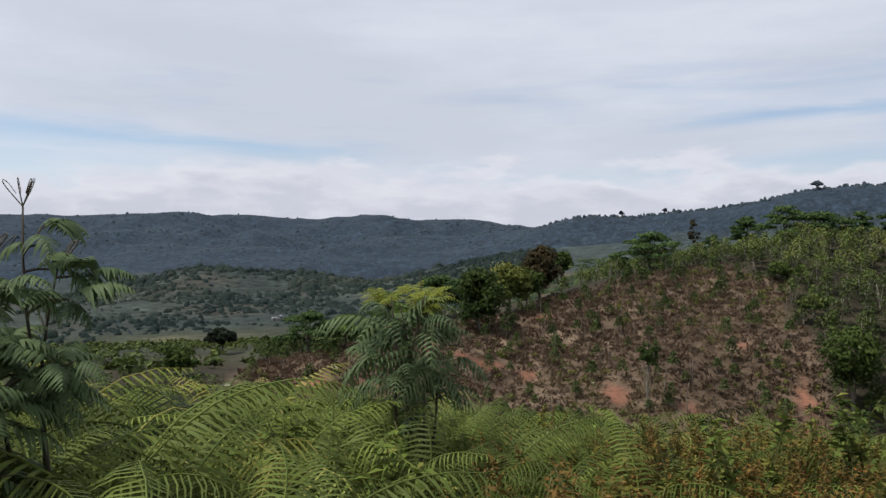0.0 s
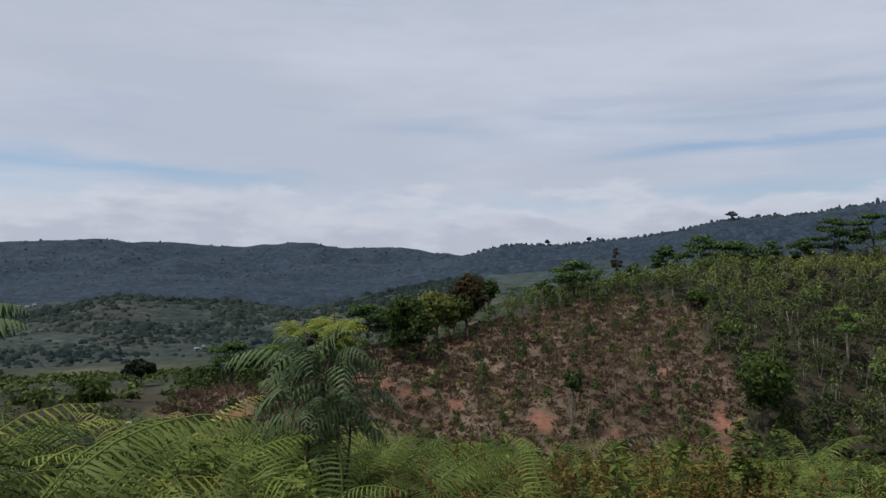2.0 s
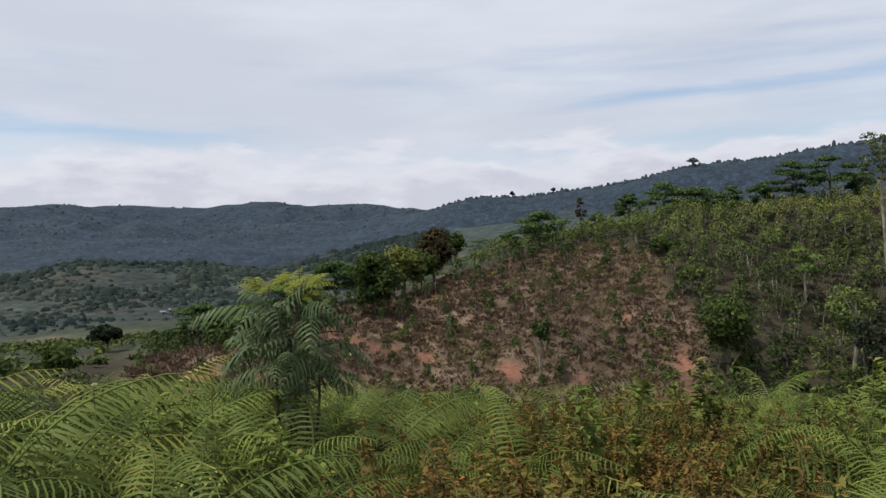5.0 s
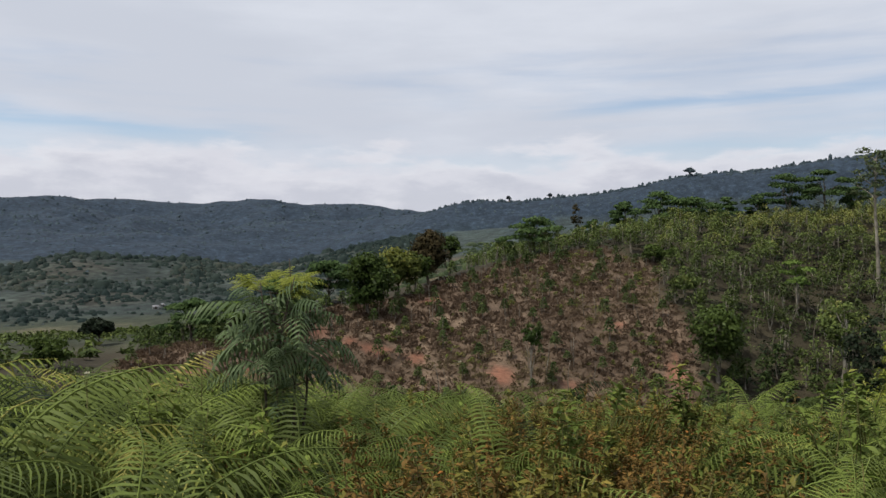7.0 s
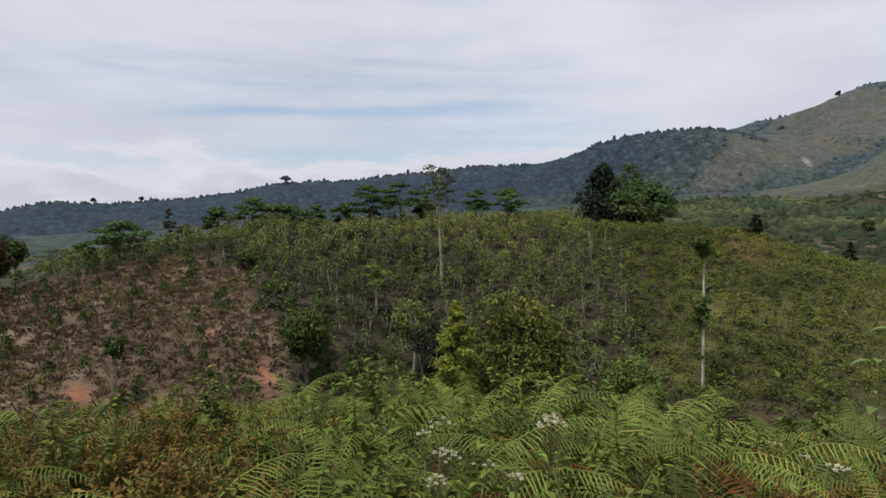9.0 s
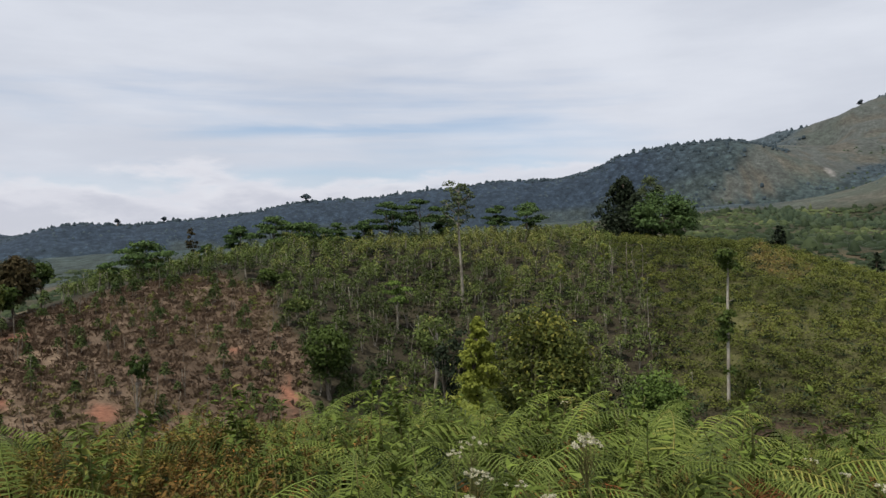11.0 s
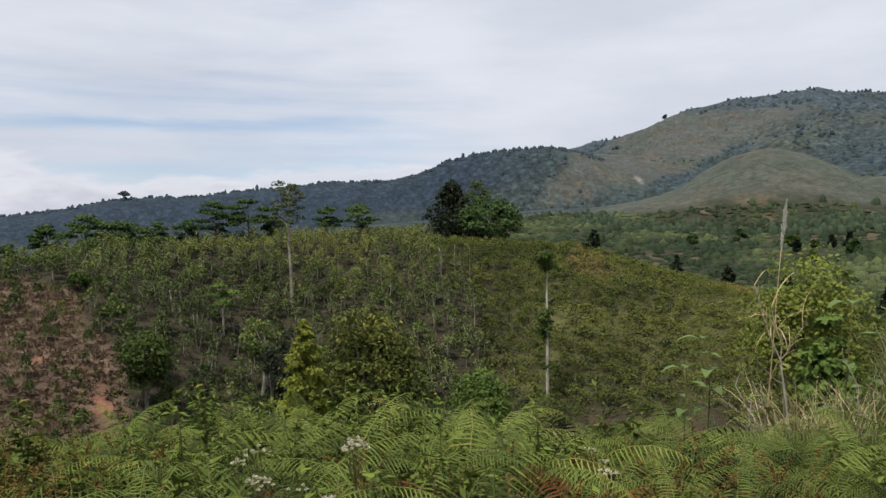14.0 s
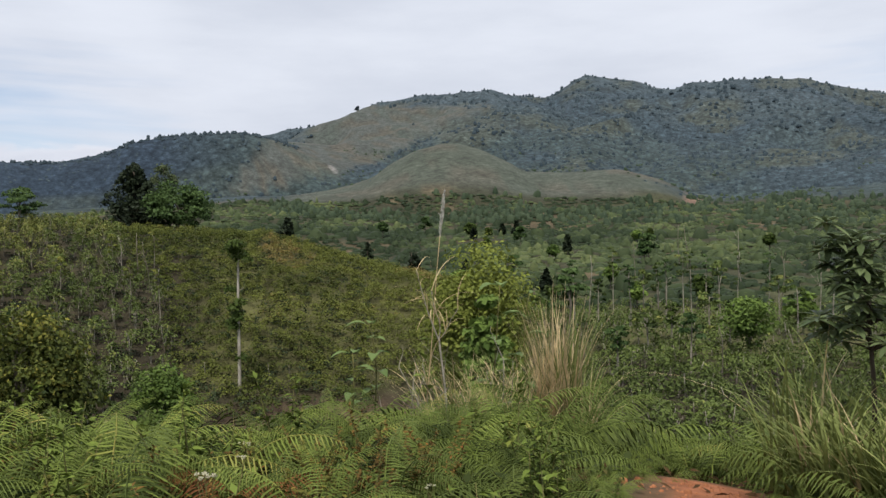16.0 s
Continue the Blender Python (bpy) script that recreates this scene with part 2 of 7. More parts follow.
def red_soil(x, y):
    """Weight of the bare red soil."""
    r, az = np.hypot(x, y), np.degrees(np.arctan2(x, y))
    n = fbm(x / 1.6, y / 1.6, 3, 37)
    w = np.zeros_like(r)
    for a0, r0, da, dr in REDS:
        w = np.maximum(w, (1.25 - np.hypot((az - a0) / da, (r - r0) / dr) + 3.4 * (n - 0.5)) * (np.abs(az - a0) < 8))
    return np.clip(w * 1.1, 0, 1)


def land_cover(x, y):
    """Base colour of the bare ground, by what grows on it, with shade and haze mixed in."""
    r, az = np.hypot(x, y), np.degrees(np.arctan2(x, y))
    el = np.degrees(np.arctan2(height(x, y) - EYE, np.maximum(r, 0.1)))
    n1, n2, n3 = fbm(x / 6, y / 6, 4, 31), fbm(x / 1.6, y / 1.6, 3, 37), fbm(x / 140, y / 140, 4, 41)
    def mix(c, w, rgb):
        w = np.clip(w, 0, 1)[:, None]
        return c * (1 - w) + np.array(rgb) * w
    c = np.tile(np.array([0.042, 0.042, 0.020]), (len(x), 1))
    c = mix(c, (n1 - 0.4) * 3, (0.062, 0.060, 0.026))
    # dark humus, deepened further for the shade beneath the coffee
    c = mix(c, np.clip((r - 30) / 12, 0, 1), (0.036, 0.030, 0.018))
    c = mix(c, np.clip((r - 64) / 6, 0, 1) * np.clip((az - 52) / 3, 0, 1), (0.066, 0.064, 0.025))
    clear_w = in_clearing(az, r)
    c = mix(c, clear_w, (0.100, 0.070, 0.047))
    c = mix(c, clear_w * np.clip((n1 - 0.5) * 7, 0, 1), (0.145, 0.104, 0.070))
    c = mix(c, clear_w * np.clip((n2 - 0.56) * 6, 0, 0.8), (0.090, 0.062, 0.042))
    c = mix(c, red_soil(x, y) * 0.9, (0.165, 0.074, 0.046))
    c = mix(c, np.clip(1.6 - np.hypot((az - 63) / 6.5, (r - 59) / 4.5) + 1.2 * (n1 - 0.5), 0, 0.9), (0.085, 0.052, 0.034))
    # trodden path of red earth beside the ferns
    along = np.clip(((x - 8.4) * -7.9 + (y + 0.79) * -0.46) / 62.6, 0, 1)
    w = 1.1 - np.hypot(x - 8.4 + 7.9 * along, y + 0.79 + 0.46 * along) / 0.44 + 0.9 * (n2 - 0.5)
    c = mix(c, (w + 0.9) * 1.2, (0.115, 0.066, 0.036))
    c = mix(c, w * 3, (0.235, 0.092, 0.044))
    # coffee country and scrub in the middle distance: soil darkened for shade between shrubs
    mid = np.clip((r - 130) / 40, 0, 1)
    c = mix(c, mid, (0.034, 0.034, 0.018))
    c = mix(c, mid * np.clip((n3 - 0.52) * 7, 0, 1), (0.052, 0.054, 0.026))
    c = mix(c, mid * np.clip((4 - az) / 6, 0, 1), (0.036, 0.042, 0.026))
    c = mix(c, mid * (az > 0) * np.clip((fbm(x / 30, y / 30, 3, 47) - 0.60) * 9, 0, 0.7), (0.105, 0.078, 0.045))
    # pale fields on the valley floor
    field = np.clip((r - 300) / 30, 0, 1) * np.clip((470 + 60 * (n3 - 0.5) - r) / 15, 0, 1) * np.clip((-11.5 - az) / 2, 0, 1) * np.clip((az + 22) / 2, 0, 1)
    c = mix(c, field * np.clip((n3 - 0.30) * 5, 0, 1), (0.125, 0.110, 0.066))
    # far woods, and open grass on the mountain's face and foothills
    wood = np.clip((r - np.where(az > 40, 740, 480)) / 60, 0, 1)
    # bluer with distance: haze painted into the woods' colour
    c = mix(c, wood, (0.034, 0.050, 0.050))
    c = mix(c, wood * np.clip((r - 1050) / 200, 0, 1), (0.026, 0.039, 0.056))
    hump = wood * np.clip((6 - az) / 4, 0, 1) * np.clip((1000 - r) / 120, 0, 1)
    c = mix(c, hump, (0.029, 0.038, 0.034))
    c = mix(c, hump * np.clip((fbm(x / 85, y / 85, 4, 131) - 0.47) * 6, 0, 0.8), (0.050, 0.049, 0.038))
    c = mix(c, wood * np.clip((fbm(x / 75, y / 75, 4, 127) - 0.5) * 7, 0, 0.6) * (r < 1250), (0.048, 0.060, 0.050))
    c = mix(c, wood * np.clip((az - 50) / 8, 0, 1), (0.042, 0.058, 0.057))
    # high slopes paler and bluer still, haze put into the colour
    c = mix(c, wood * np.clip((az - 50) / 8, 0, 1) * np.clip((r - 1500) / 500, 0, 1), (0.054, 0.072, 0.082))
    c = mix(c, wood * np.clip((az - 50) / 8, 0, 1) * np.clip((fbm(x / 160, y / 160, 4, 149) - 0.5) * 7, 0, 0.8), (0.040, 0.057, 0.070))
    c = mix(c, wood * np.clip((az - 62) / 8, 0, 1) * np.clip((fbm(x / 120, y / 120, 4, 157) - 0.54) * 8, 0, 0.7), (0.064, 0.072, 0.058))
    edge = 2.2 * (n3 - 0.5)
    small = 1.6 * (fbm(x / 45, y / 45, 3, 163) - 0.5)
    # the open face, the wooded hollow under it, and the bare dome before them
    face = np.clip((az - 53.3 - 1.2 * (el - 2.9) + 2.5 * edge) / 1.2, 0, 1) * np.clip((9.75 - el + 0.5 * small) / 0.3, 0, 1)
    face = face * np.clip((el - curve([40, 64, 66.6, 69.5, 71.2, 73.3, 74.6, 75.6], [0, 5.4, 6.3, 7.5, 8.1, 8.85, 9.8, 14], az) + 0.7 * edge + 0.5 * small) / 0.25, 0, 1)
    dome = np.clip((az - 57 + 3 * edge) / 3, 0, 1) * np.clip((89.5 - az + 5 * small) / 2, 0, 1)
    dome = dome * (1 - np.clip(1.3 - np.hypot((az - 86.2) / 2.2, (el - 2.6) / 0.8) + small, 0, 1))
    grass = np.where(r > 1060, face, dome) * np.clip((r - 700) / 60, 0, 1)
    # open face greyer than the dome, haze put into its colour
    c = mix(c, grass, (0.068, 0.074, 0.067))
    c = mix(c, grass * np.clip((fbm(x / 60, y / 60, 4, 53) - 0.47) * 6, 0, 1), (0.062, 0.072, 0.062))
    c = mix(c, grass * (r < 1060) * 0.8, (0.060, 0.069, 0.051))
    c = mix(c, grass * np.clip((fbm(x / 26, y / 26, 3, 167) - 0.56) * 8, 0, 0.7), (0.078, 0.070, 0.054))
    w = 1.2 - np.hypot((az - 62.3) / 0.24, (el - 5.2) / 0.10) + 1.6 * (fbm(x / 14, y / 14, 2, 59) - 0.5)
    c = mix(c, np.clip(w * 3, 0, 0.9) * (r > 1150), (0.23, 0.215, 0.20))
    w = 1.2 - np.hypot((az - 88.3) / 0.5, (el - 2.2) / 0.35) + 1.6 * (fbm(x / 14, y / 14, 2, 59) - 0.5)
    c = mix(c, np.clip(w * 3, 0, 1) * (r > 500), (0.17, 0.11, 0.08))
    return c, grass, clear_w, wood * (1 - grass) * (1 - 0.45 * np.clip((r - 1000) / 100, 0, 1) * np.clip((50 - az) / 8, 0, 1))


def forest_weight(x, y):
    """Where trees stand close in the distance."""
    r, az = np.hypot(x, y), np.degrees(np.arctan2(x, y))
    c, grass, _, _ = land_cover(x, y)
    n = fbm(x / 140, y / 140, 4, 41)
    w = np.where(r > 1250, 1.0, np.clip(1.15 - (n - 0.40) * 5, 0.12, 1))
    field = (r > 300) & (r < 475) & (az < -9) & (az > -24)
    return np.where(field, 0.03, w * (1 - 0.985 * grass))


def ground_material():
    m = bpy.data.materials.new("ground")
    m.use_nodes = True
    t = m.node_tree
    b = t.nodes["Principled BSDF"]
    b.inputs["Roughness"].default_value = 0.95
    b.inputs["Specular IOR Level"].default_value = 0.15
    a = t.nodes.new("ShaderNodeAttribute")
    a.attribute_name = "cover"
    pos = t.nodes.new("ShaderNodeNewGeometry").outputs["Position"]
    n1 = noise3(t, pos, 3.5, 6, 0.6)
    n2 = noise3(t, pos, 0.35, 5, 0.6)
    n3 = noise3(t, pos, 0.045, 6, 0.68)
    v = mathn(t, "MULTIPLY", span(t, n1, 0.25, 0.75, 0.62, 1.36, False), span(t, n2, 0.25, 0.75, 0.70, 1.30, False))
    v = mathn(t, "MULTIPLY", v, span(t, n3, 0.25, 0.75, 0.66, 1.34, False))
    v = mathn(t, "MULTIPLY", v, span(t, noise3(t, pos, 0.13, 4, 0.7), 0.3, 0.7, 0.62, 1.38, False))
    # close crowns of far woods: rounded cells of two sizes, shade painted between
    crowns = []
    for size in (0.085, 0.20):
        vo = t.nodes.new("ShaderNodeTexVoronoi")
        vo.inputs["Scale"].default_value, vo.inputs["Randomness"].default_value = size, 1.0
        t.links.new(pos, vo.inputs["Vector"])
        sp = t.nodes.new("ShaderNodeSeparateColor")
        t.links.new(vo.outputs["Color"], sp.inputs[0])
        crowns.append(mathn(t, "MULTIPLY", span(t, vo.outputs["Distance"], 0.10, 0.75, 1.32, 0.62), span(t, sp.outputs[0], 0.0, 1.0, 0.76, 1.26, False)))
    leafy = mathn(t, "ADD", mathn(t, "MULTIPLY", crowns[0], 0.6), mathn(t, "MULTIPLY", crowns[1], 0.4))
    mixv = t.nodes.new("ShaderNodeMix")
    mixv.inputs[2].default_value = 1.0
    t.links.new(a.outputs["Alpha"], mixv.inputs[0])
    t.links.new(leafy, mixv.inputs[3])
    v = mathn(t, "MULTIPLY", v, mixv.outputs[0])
    com = t.nodes.new("ShaderNodeCombineColor")
    for i in range(3):
        t.links.new(v, com.inputs[i])
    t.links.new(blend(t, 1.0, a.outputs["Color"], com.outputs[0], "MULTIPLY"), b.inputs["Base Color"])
    bump = t.nodes.new("ShaderNodeBump")
    bump.inputs["Strength"].default_value, bump.inputs["Distance"].default_value = 0.7, 0.12
    t.links.new(n1, bump.inputs["Height"])
    t.links.new(bump.outputs[0], b.inputs["Normal"])
    return m


def build_ground():
    az = np.concatenate([np.arange(-180, -46, 3.0), np.arange(-46, 118, 0.45), np.arange(118, 180, 3.0)])
    rr = np.concatenate([np.arange(0.5, 12, 0.4), np.geomspace(12, 40, 26)[:-1], np.geomspace(40, 135, 70)[:-1], np.geomspace(135, 900, 56)[:-1], np.geomspace(900, 2500, 78)[:-1], np.geomspace(2500, 4900, 12)])
    A, Rr = np.meshgrid(np.radians(az), rr)
    x, y = (Rr * np.sin(A)).ravel(), (Rr * np.cos(A)).ravel()
    z = height(x, y)
    na, nr = len(az), len(rr)
    verts = np.column_stack([x, y, z])
    verts = np.vstack([verts, [[0, 0, put(0, 0)]]])
    i, j = np.meshgrid(np.arange(nr - 1), np.arange(na), indexing="ij")
    k = (j + 1) % na
    faces = np.stack([i * na + j, i * na + k, (i + 1) * na + k, (i + 1) * na + j], -1).reshape(-1, 4)[:, ::-1]
    hub = len(verts) - 1
    cap = np.array([[q, (q + 1) % na, hub] for q in range(na)])[:, ::-1]
    me = bpy.data.meshes.new("ground")
    me.vertices.add(len(verts))
    me.vertices.foreach_set("co", verts.ravel())
    loops = np.concatenate([faces.ravel(), cap.ravel()])
    me.loops.add(len(loops))
    me.loops.foreach_set("vertex_index", loops.astype(np.int32))
    starts = np.concatenate([np.arange(len(faces)) * 4, len(faces) * 4 + np.arange(len(cap)) * 3])
    me.polygons.add(len(starts))
    me.polygons.foreach_set("loop_start", starts.astype(np.int32))
    me.polygons.foreach_set("use_smooth", np.ones(len(starts), bool))
    me.update(calc_edges=True)
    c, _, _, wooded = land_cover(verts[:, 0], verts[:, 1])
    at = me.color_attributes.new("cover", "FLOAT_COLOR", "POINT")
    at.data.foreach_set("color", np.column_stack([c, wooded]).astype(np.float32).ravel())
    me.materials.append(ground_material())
    ob = new("ground", me)
    tagged(ob, "rolling hills of red soil, dry grass, scrub and far wooded mountains", "ground", kind="structure")
    return ob


ground = build_ground()

# ---- materials of what grows ----
def leaf_material(name, dark, light, third=None, rough=0.55, thin=0.3, each=0.38):
    m = bpy.data.materials.new(name)
    m.use_nodes = True
    t = m.node_tree
    b = t.nodes["Principled BSDF"]
    b.inputs["Roughness"].default_value = rough
    b.inputs["Specular IOR Level"].default_value = 0.05
    a = t.nodes.new("ShaderNodeAttribute")
    a.attribute_name = "tint"
    rnd = t.nodes.new("ShaderNodeObjectInfo").outputs["Random"]
    f = mathn(t, "ADD", mathn(t, "MULTIPLY", a.outputs["Fac"], 1.0 - each), mathn(t, "MULTIPLY", rnd, each))
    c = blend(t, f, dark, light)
    if third:
        pos = t.nodes.new("ShaderNodeTexCoord").outputs["Object"]
        c = blend(t, span(t, mathn(t, "ADD", a.outputs["Fac"], mathn(t, "MULTIPLY", noise3(t, pos, 0.9, 3), 0.7)), 1.12, 1.42), c, third)
    t.links.new(c, b.inputs["Base Color"])
    tr = t.nodes.new("ShaderNodeBsdfTranslucent")
    t.links.new(c, tr.inputs["Color"])
    mx = t.nodes.new("ShaderNodeMixShader")
    mx.inputs[0].default_value = thin
    t.links.new(b.outputs[0], mx.inputs[1])
    t.links.new(tr.outputs[0], mx.inputs[2])
    t.links.new(mx.outputs[0], t.nodes["Material Output"].inputs["Surface"])
    return m


def bark_material(name, dark, light, scale=9.0):
    m = bpy.data.materials.new(name)
    m.use_nodes = True
    t = m.node_tree
    b = t.nodes["Principled BSDF"]
    b.inputs["Roughness"].default_value = 0.88
    b.inputs["Specular IOR Level"].default_value = 0.2
    pos = t.nodes.new("ShaderNodeTexCoord").outputs["Object"]
    n1 = noise3(t, mapped(t, pos, scale=(1, 1, 0.35)), scale, 5, 0.6)
    n2 = noise3(t, pos, scale * 0.12, 4, 0.6)
    f = mathn(t, "ADD", mathn(t, "MULTIPLY", n1, 0.55), mathn(t, "MULTIPLY", n2, 0.45))
    t.links.new(blend(t, span(t, f, 0.36, 0.64), dark, light), b.inputs["Base Color"])
    bump = t.nodes.new("ShaderNodeBump")
    bump.inputs["Strength"].default_value, bump.inputs["Distance"].default_value = 0.5, 0.02
    t.links.new(n1, bump.inputs["Height"])
    t.links.new(bump.outputs[0], b.inputs["Normal"])
    return m


MAT = dict(
    fern=leaf_material("fern", (0.011, 0.021, 0.006), (0.222, 0.278, 0.060), (0.255, 0.230, 0.062), 0.5, 0.13, 0.55),
    fern_deep=leaf_material("deep_fern", (0.010, 0.017, 0.006), (0.165, 0.208, 0.050), None, 0.5, 0.12, 0.6),
    fern_mass=leaf_material("fern_mass", (0.010, 0.018, 0.006), (0.225, 0.278, 0.060), (0.255, 0.230, 0.062), 0.5, 0.13, 0.0),
    fern_dry=leaf_material("dry_fern", (0.085, 0.040, 0.020), (0.29, 0.120, 0.042), None, 0.8, 0.15),
    stalk=bark_material("stalk", (0.085, 0.090, 0.028), (0.16, 0.140, 0.052), 14),
    weed=leaf_material("weed", (0.025, 0.041, 0.010), (0.185, 0.240, 0.048), (0.20, 0.195, 0.047), 0.55, 0.16),
    # nearly black leaf colours, standing in for deep shade between fronds
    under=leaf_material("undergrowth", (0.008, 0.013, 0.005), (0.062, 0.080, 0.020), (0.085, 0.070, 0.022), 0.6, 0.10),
    litter=leaf_material("litter", (0.030, 0.018, 0.010), (0.115, 0.064, 0.030), None, 0.85, 0.05),
    rust=leaf_material("rust_weed", (0.046, 0.034, 0.013), (0.255, 0.148, 0.040), (0.33, 0.125, 0.034), 0.6, 0.15),
    pinnate=leaf_material("feather_leaf", (0.024, 0.045, 0.020), (0.150, 0.198, 0.088), None, 0.45, 0.2),
    yellow=leaf_material("young_leaf", (0.085, 0.110, 0.020), (0.370, 0.395, 0.070), None, 0.5, 0.38),
    mango=leaf_material("dark_leaf", (0.020, 0.036, 0.010), (0.074, 0.104, 0.024), None, 0.42, 0.2),
    deep=leaf_material("deep_leaf", (0.010, 0.016, 0.010), (0.028, 0.038, 0.020), None, 0.5, 0.12),
    brown=leaf_material("brown_flush", (0.022, 0.026, 0.012), (0.076, 0.056, 0.026), None, 0.5, 0.2),
    coffee=leaf_material("coffee_leaf", (0.014, 0.024, 0.009), (0.166, 0.212, 0.058), (0.200, 0.200, 0.058), 0.5, 0.15),
    coffee_dark=leaf_material("dark_coffee_leaf", (0.018, 0.034, 0.012), (0.098, 0.130, 0.036), None, 0.5, 0.12),
    plain=leaf_material("plain_leaf", (0.013, 0.022, 0.012), (0.098, 0.124, 0.050), (0.120, 0.132, 0.052), 0.6, 0.08),
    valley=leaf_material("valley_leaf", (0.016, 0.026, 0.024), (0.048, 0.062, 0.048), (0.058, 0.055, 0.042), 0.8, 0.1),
    lush=leaf_material("lush_leaf", (0.036, 0.054, 0.012), (0.205, 0.232, 0.046), None, 0.5, 0.22),
    scrub=leaf_material("scrub_leaf", (0.044, 0.059, 0.014), (0.228, 0.240, 0.057), (0.210, 0.145, 0.058), 0.55, 0.2),
    olive=leaf_material("olive_leaf", (0.018, 0.030, 0.010), (0.190, 0.212, 0.048), (0.260, 0.240, 0.052), 0.45, 0.25),
    ashy=leaf_material("ashy_leaf", (0.030, 0.043, 0.020), (0.110, 0.135, 0.062), None, 0.5, 0.25),
    bright=leaf_material("bright_leaf", (0.026, 0.052, 0.014), (0.190, 0.268, 0.060), None, 0.5, 0.25),
    umbrella=leaf_material("feathery_crown", (0.018, 0.038, 0.014), (0.092, 0.142, 0.046), None, 0.5, 0.22),
    # bluish leaf colour carries the haze of distance
    far=leaf_material("hazy_far_wood", (0.022, 0.034, 0.043), (0.076, 0.098, 0.108), None, 0.8, 0.1),
    belt=leaf_material("belt_wood", (0.020, 0.033, 0.020), (0.090, 0.116, 0.064), None, 0.7, 0.1),
    straw=leaf_material("straw", (0.30, 0.20, 0.12), (0.78, 0.62, 0.36), None, 0.65, 0.3),
    olive_weed=leaf_material("olive_weed", (0.052, 0.058, 0.014), (0.215, 0.190, 0.042), (0.26, 0.17, 0.04), 0.6, 0.15),
    blade=leaf_material("grass_blade", (0.060, 0.088, 0.022), (0.270, 0.300, 0.100), None, 0.5, 0.25),
    plume=leaf_material("plume", (0.55, 0.52, 0.46), (0.80, 0.77, 0.70), None, 0.8, 0.4),
    petal=leaf_material("petal", (0.46, 0.43, 0.30), (0.70, 0.67, 0.50), None, 0.6, 0.3),
    broad=leaf_material("broad_leaf", (0.042, 0.066, 0.026), (0.165, 0.200, 0.090), None, 0.35, 0.22),
    soft_leaf=leaf_material("soft_leaf", (0.065, 0.105, 0.034), (0.185, 0.250, 0.088), None, 0.5, 0.3),
    pale_bark=bark_material("pale_bark", (0.14, 0.120, 0.092), (0.33, 0.300, 0.24), 5),
    white_bark=bark_material("white_bark", (0.20, 0.175, 0.135), (0.46, 0.42, 0.35), 3),
    grey_bark=bark_material("grey_bark", (0.085, 0.072, 0.055), (0.20, 0.175, 0.135), 6),
    dark_bark=bark_material("dark_bark", (0.030, 0.024, 0.018), (0.085, 0.066, 0.047), 8),
    plaster=bark_material("plaster", (0.20, 0.20, 0.19), (0.28, 0.275, 0.265), 1),
    tin=bark_material("tin_roof", (0.17, 0.17, 0.18), (0.24, 0.24, 0.25), 1),
    soil=bark_material("red_soil", (0.20, 0.078, 0.036), (0.37, 0.150, 0.068), 12),
)


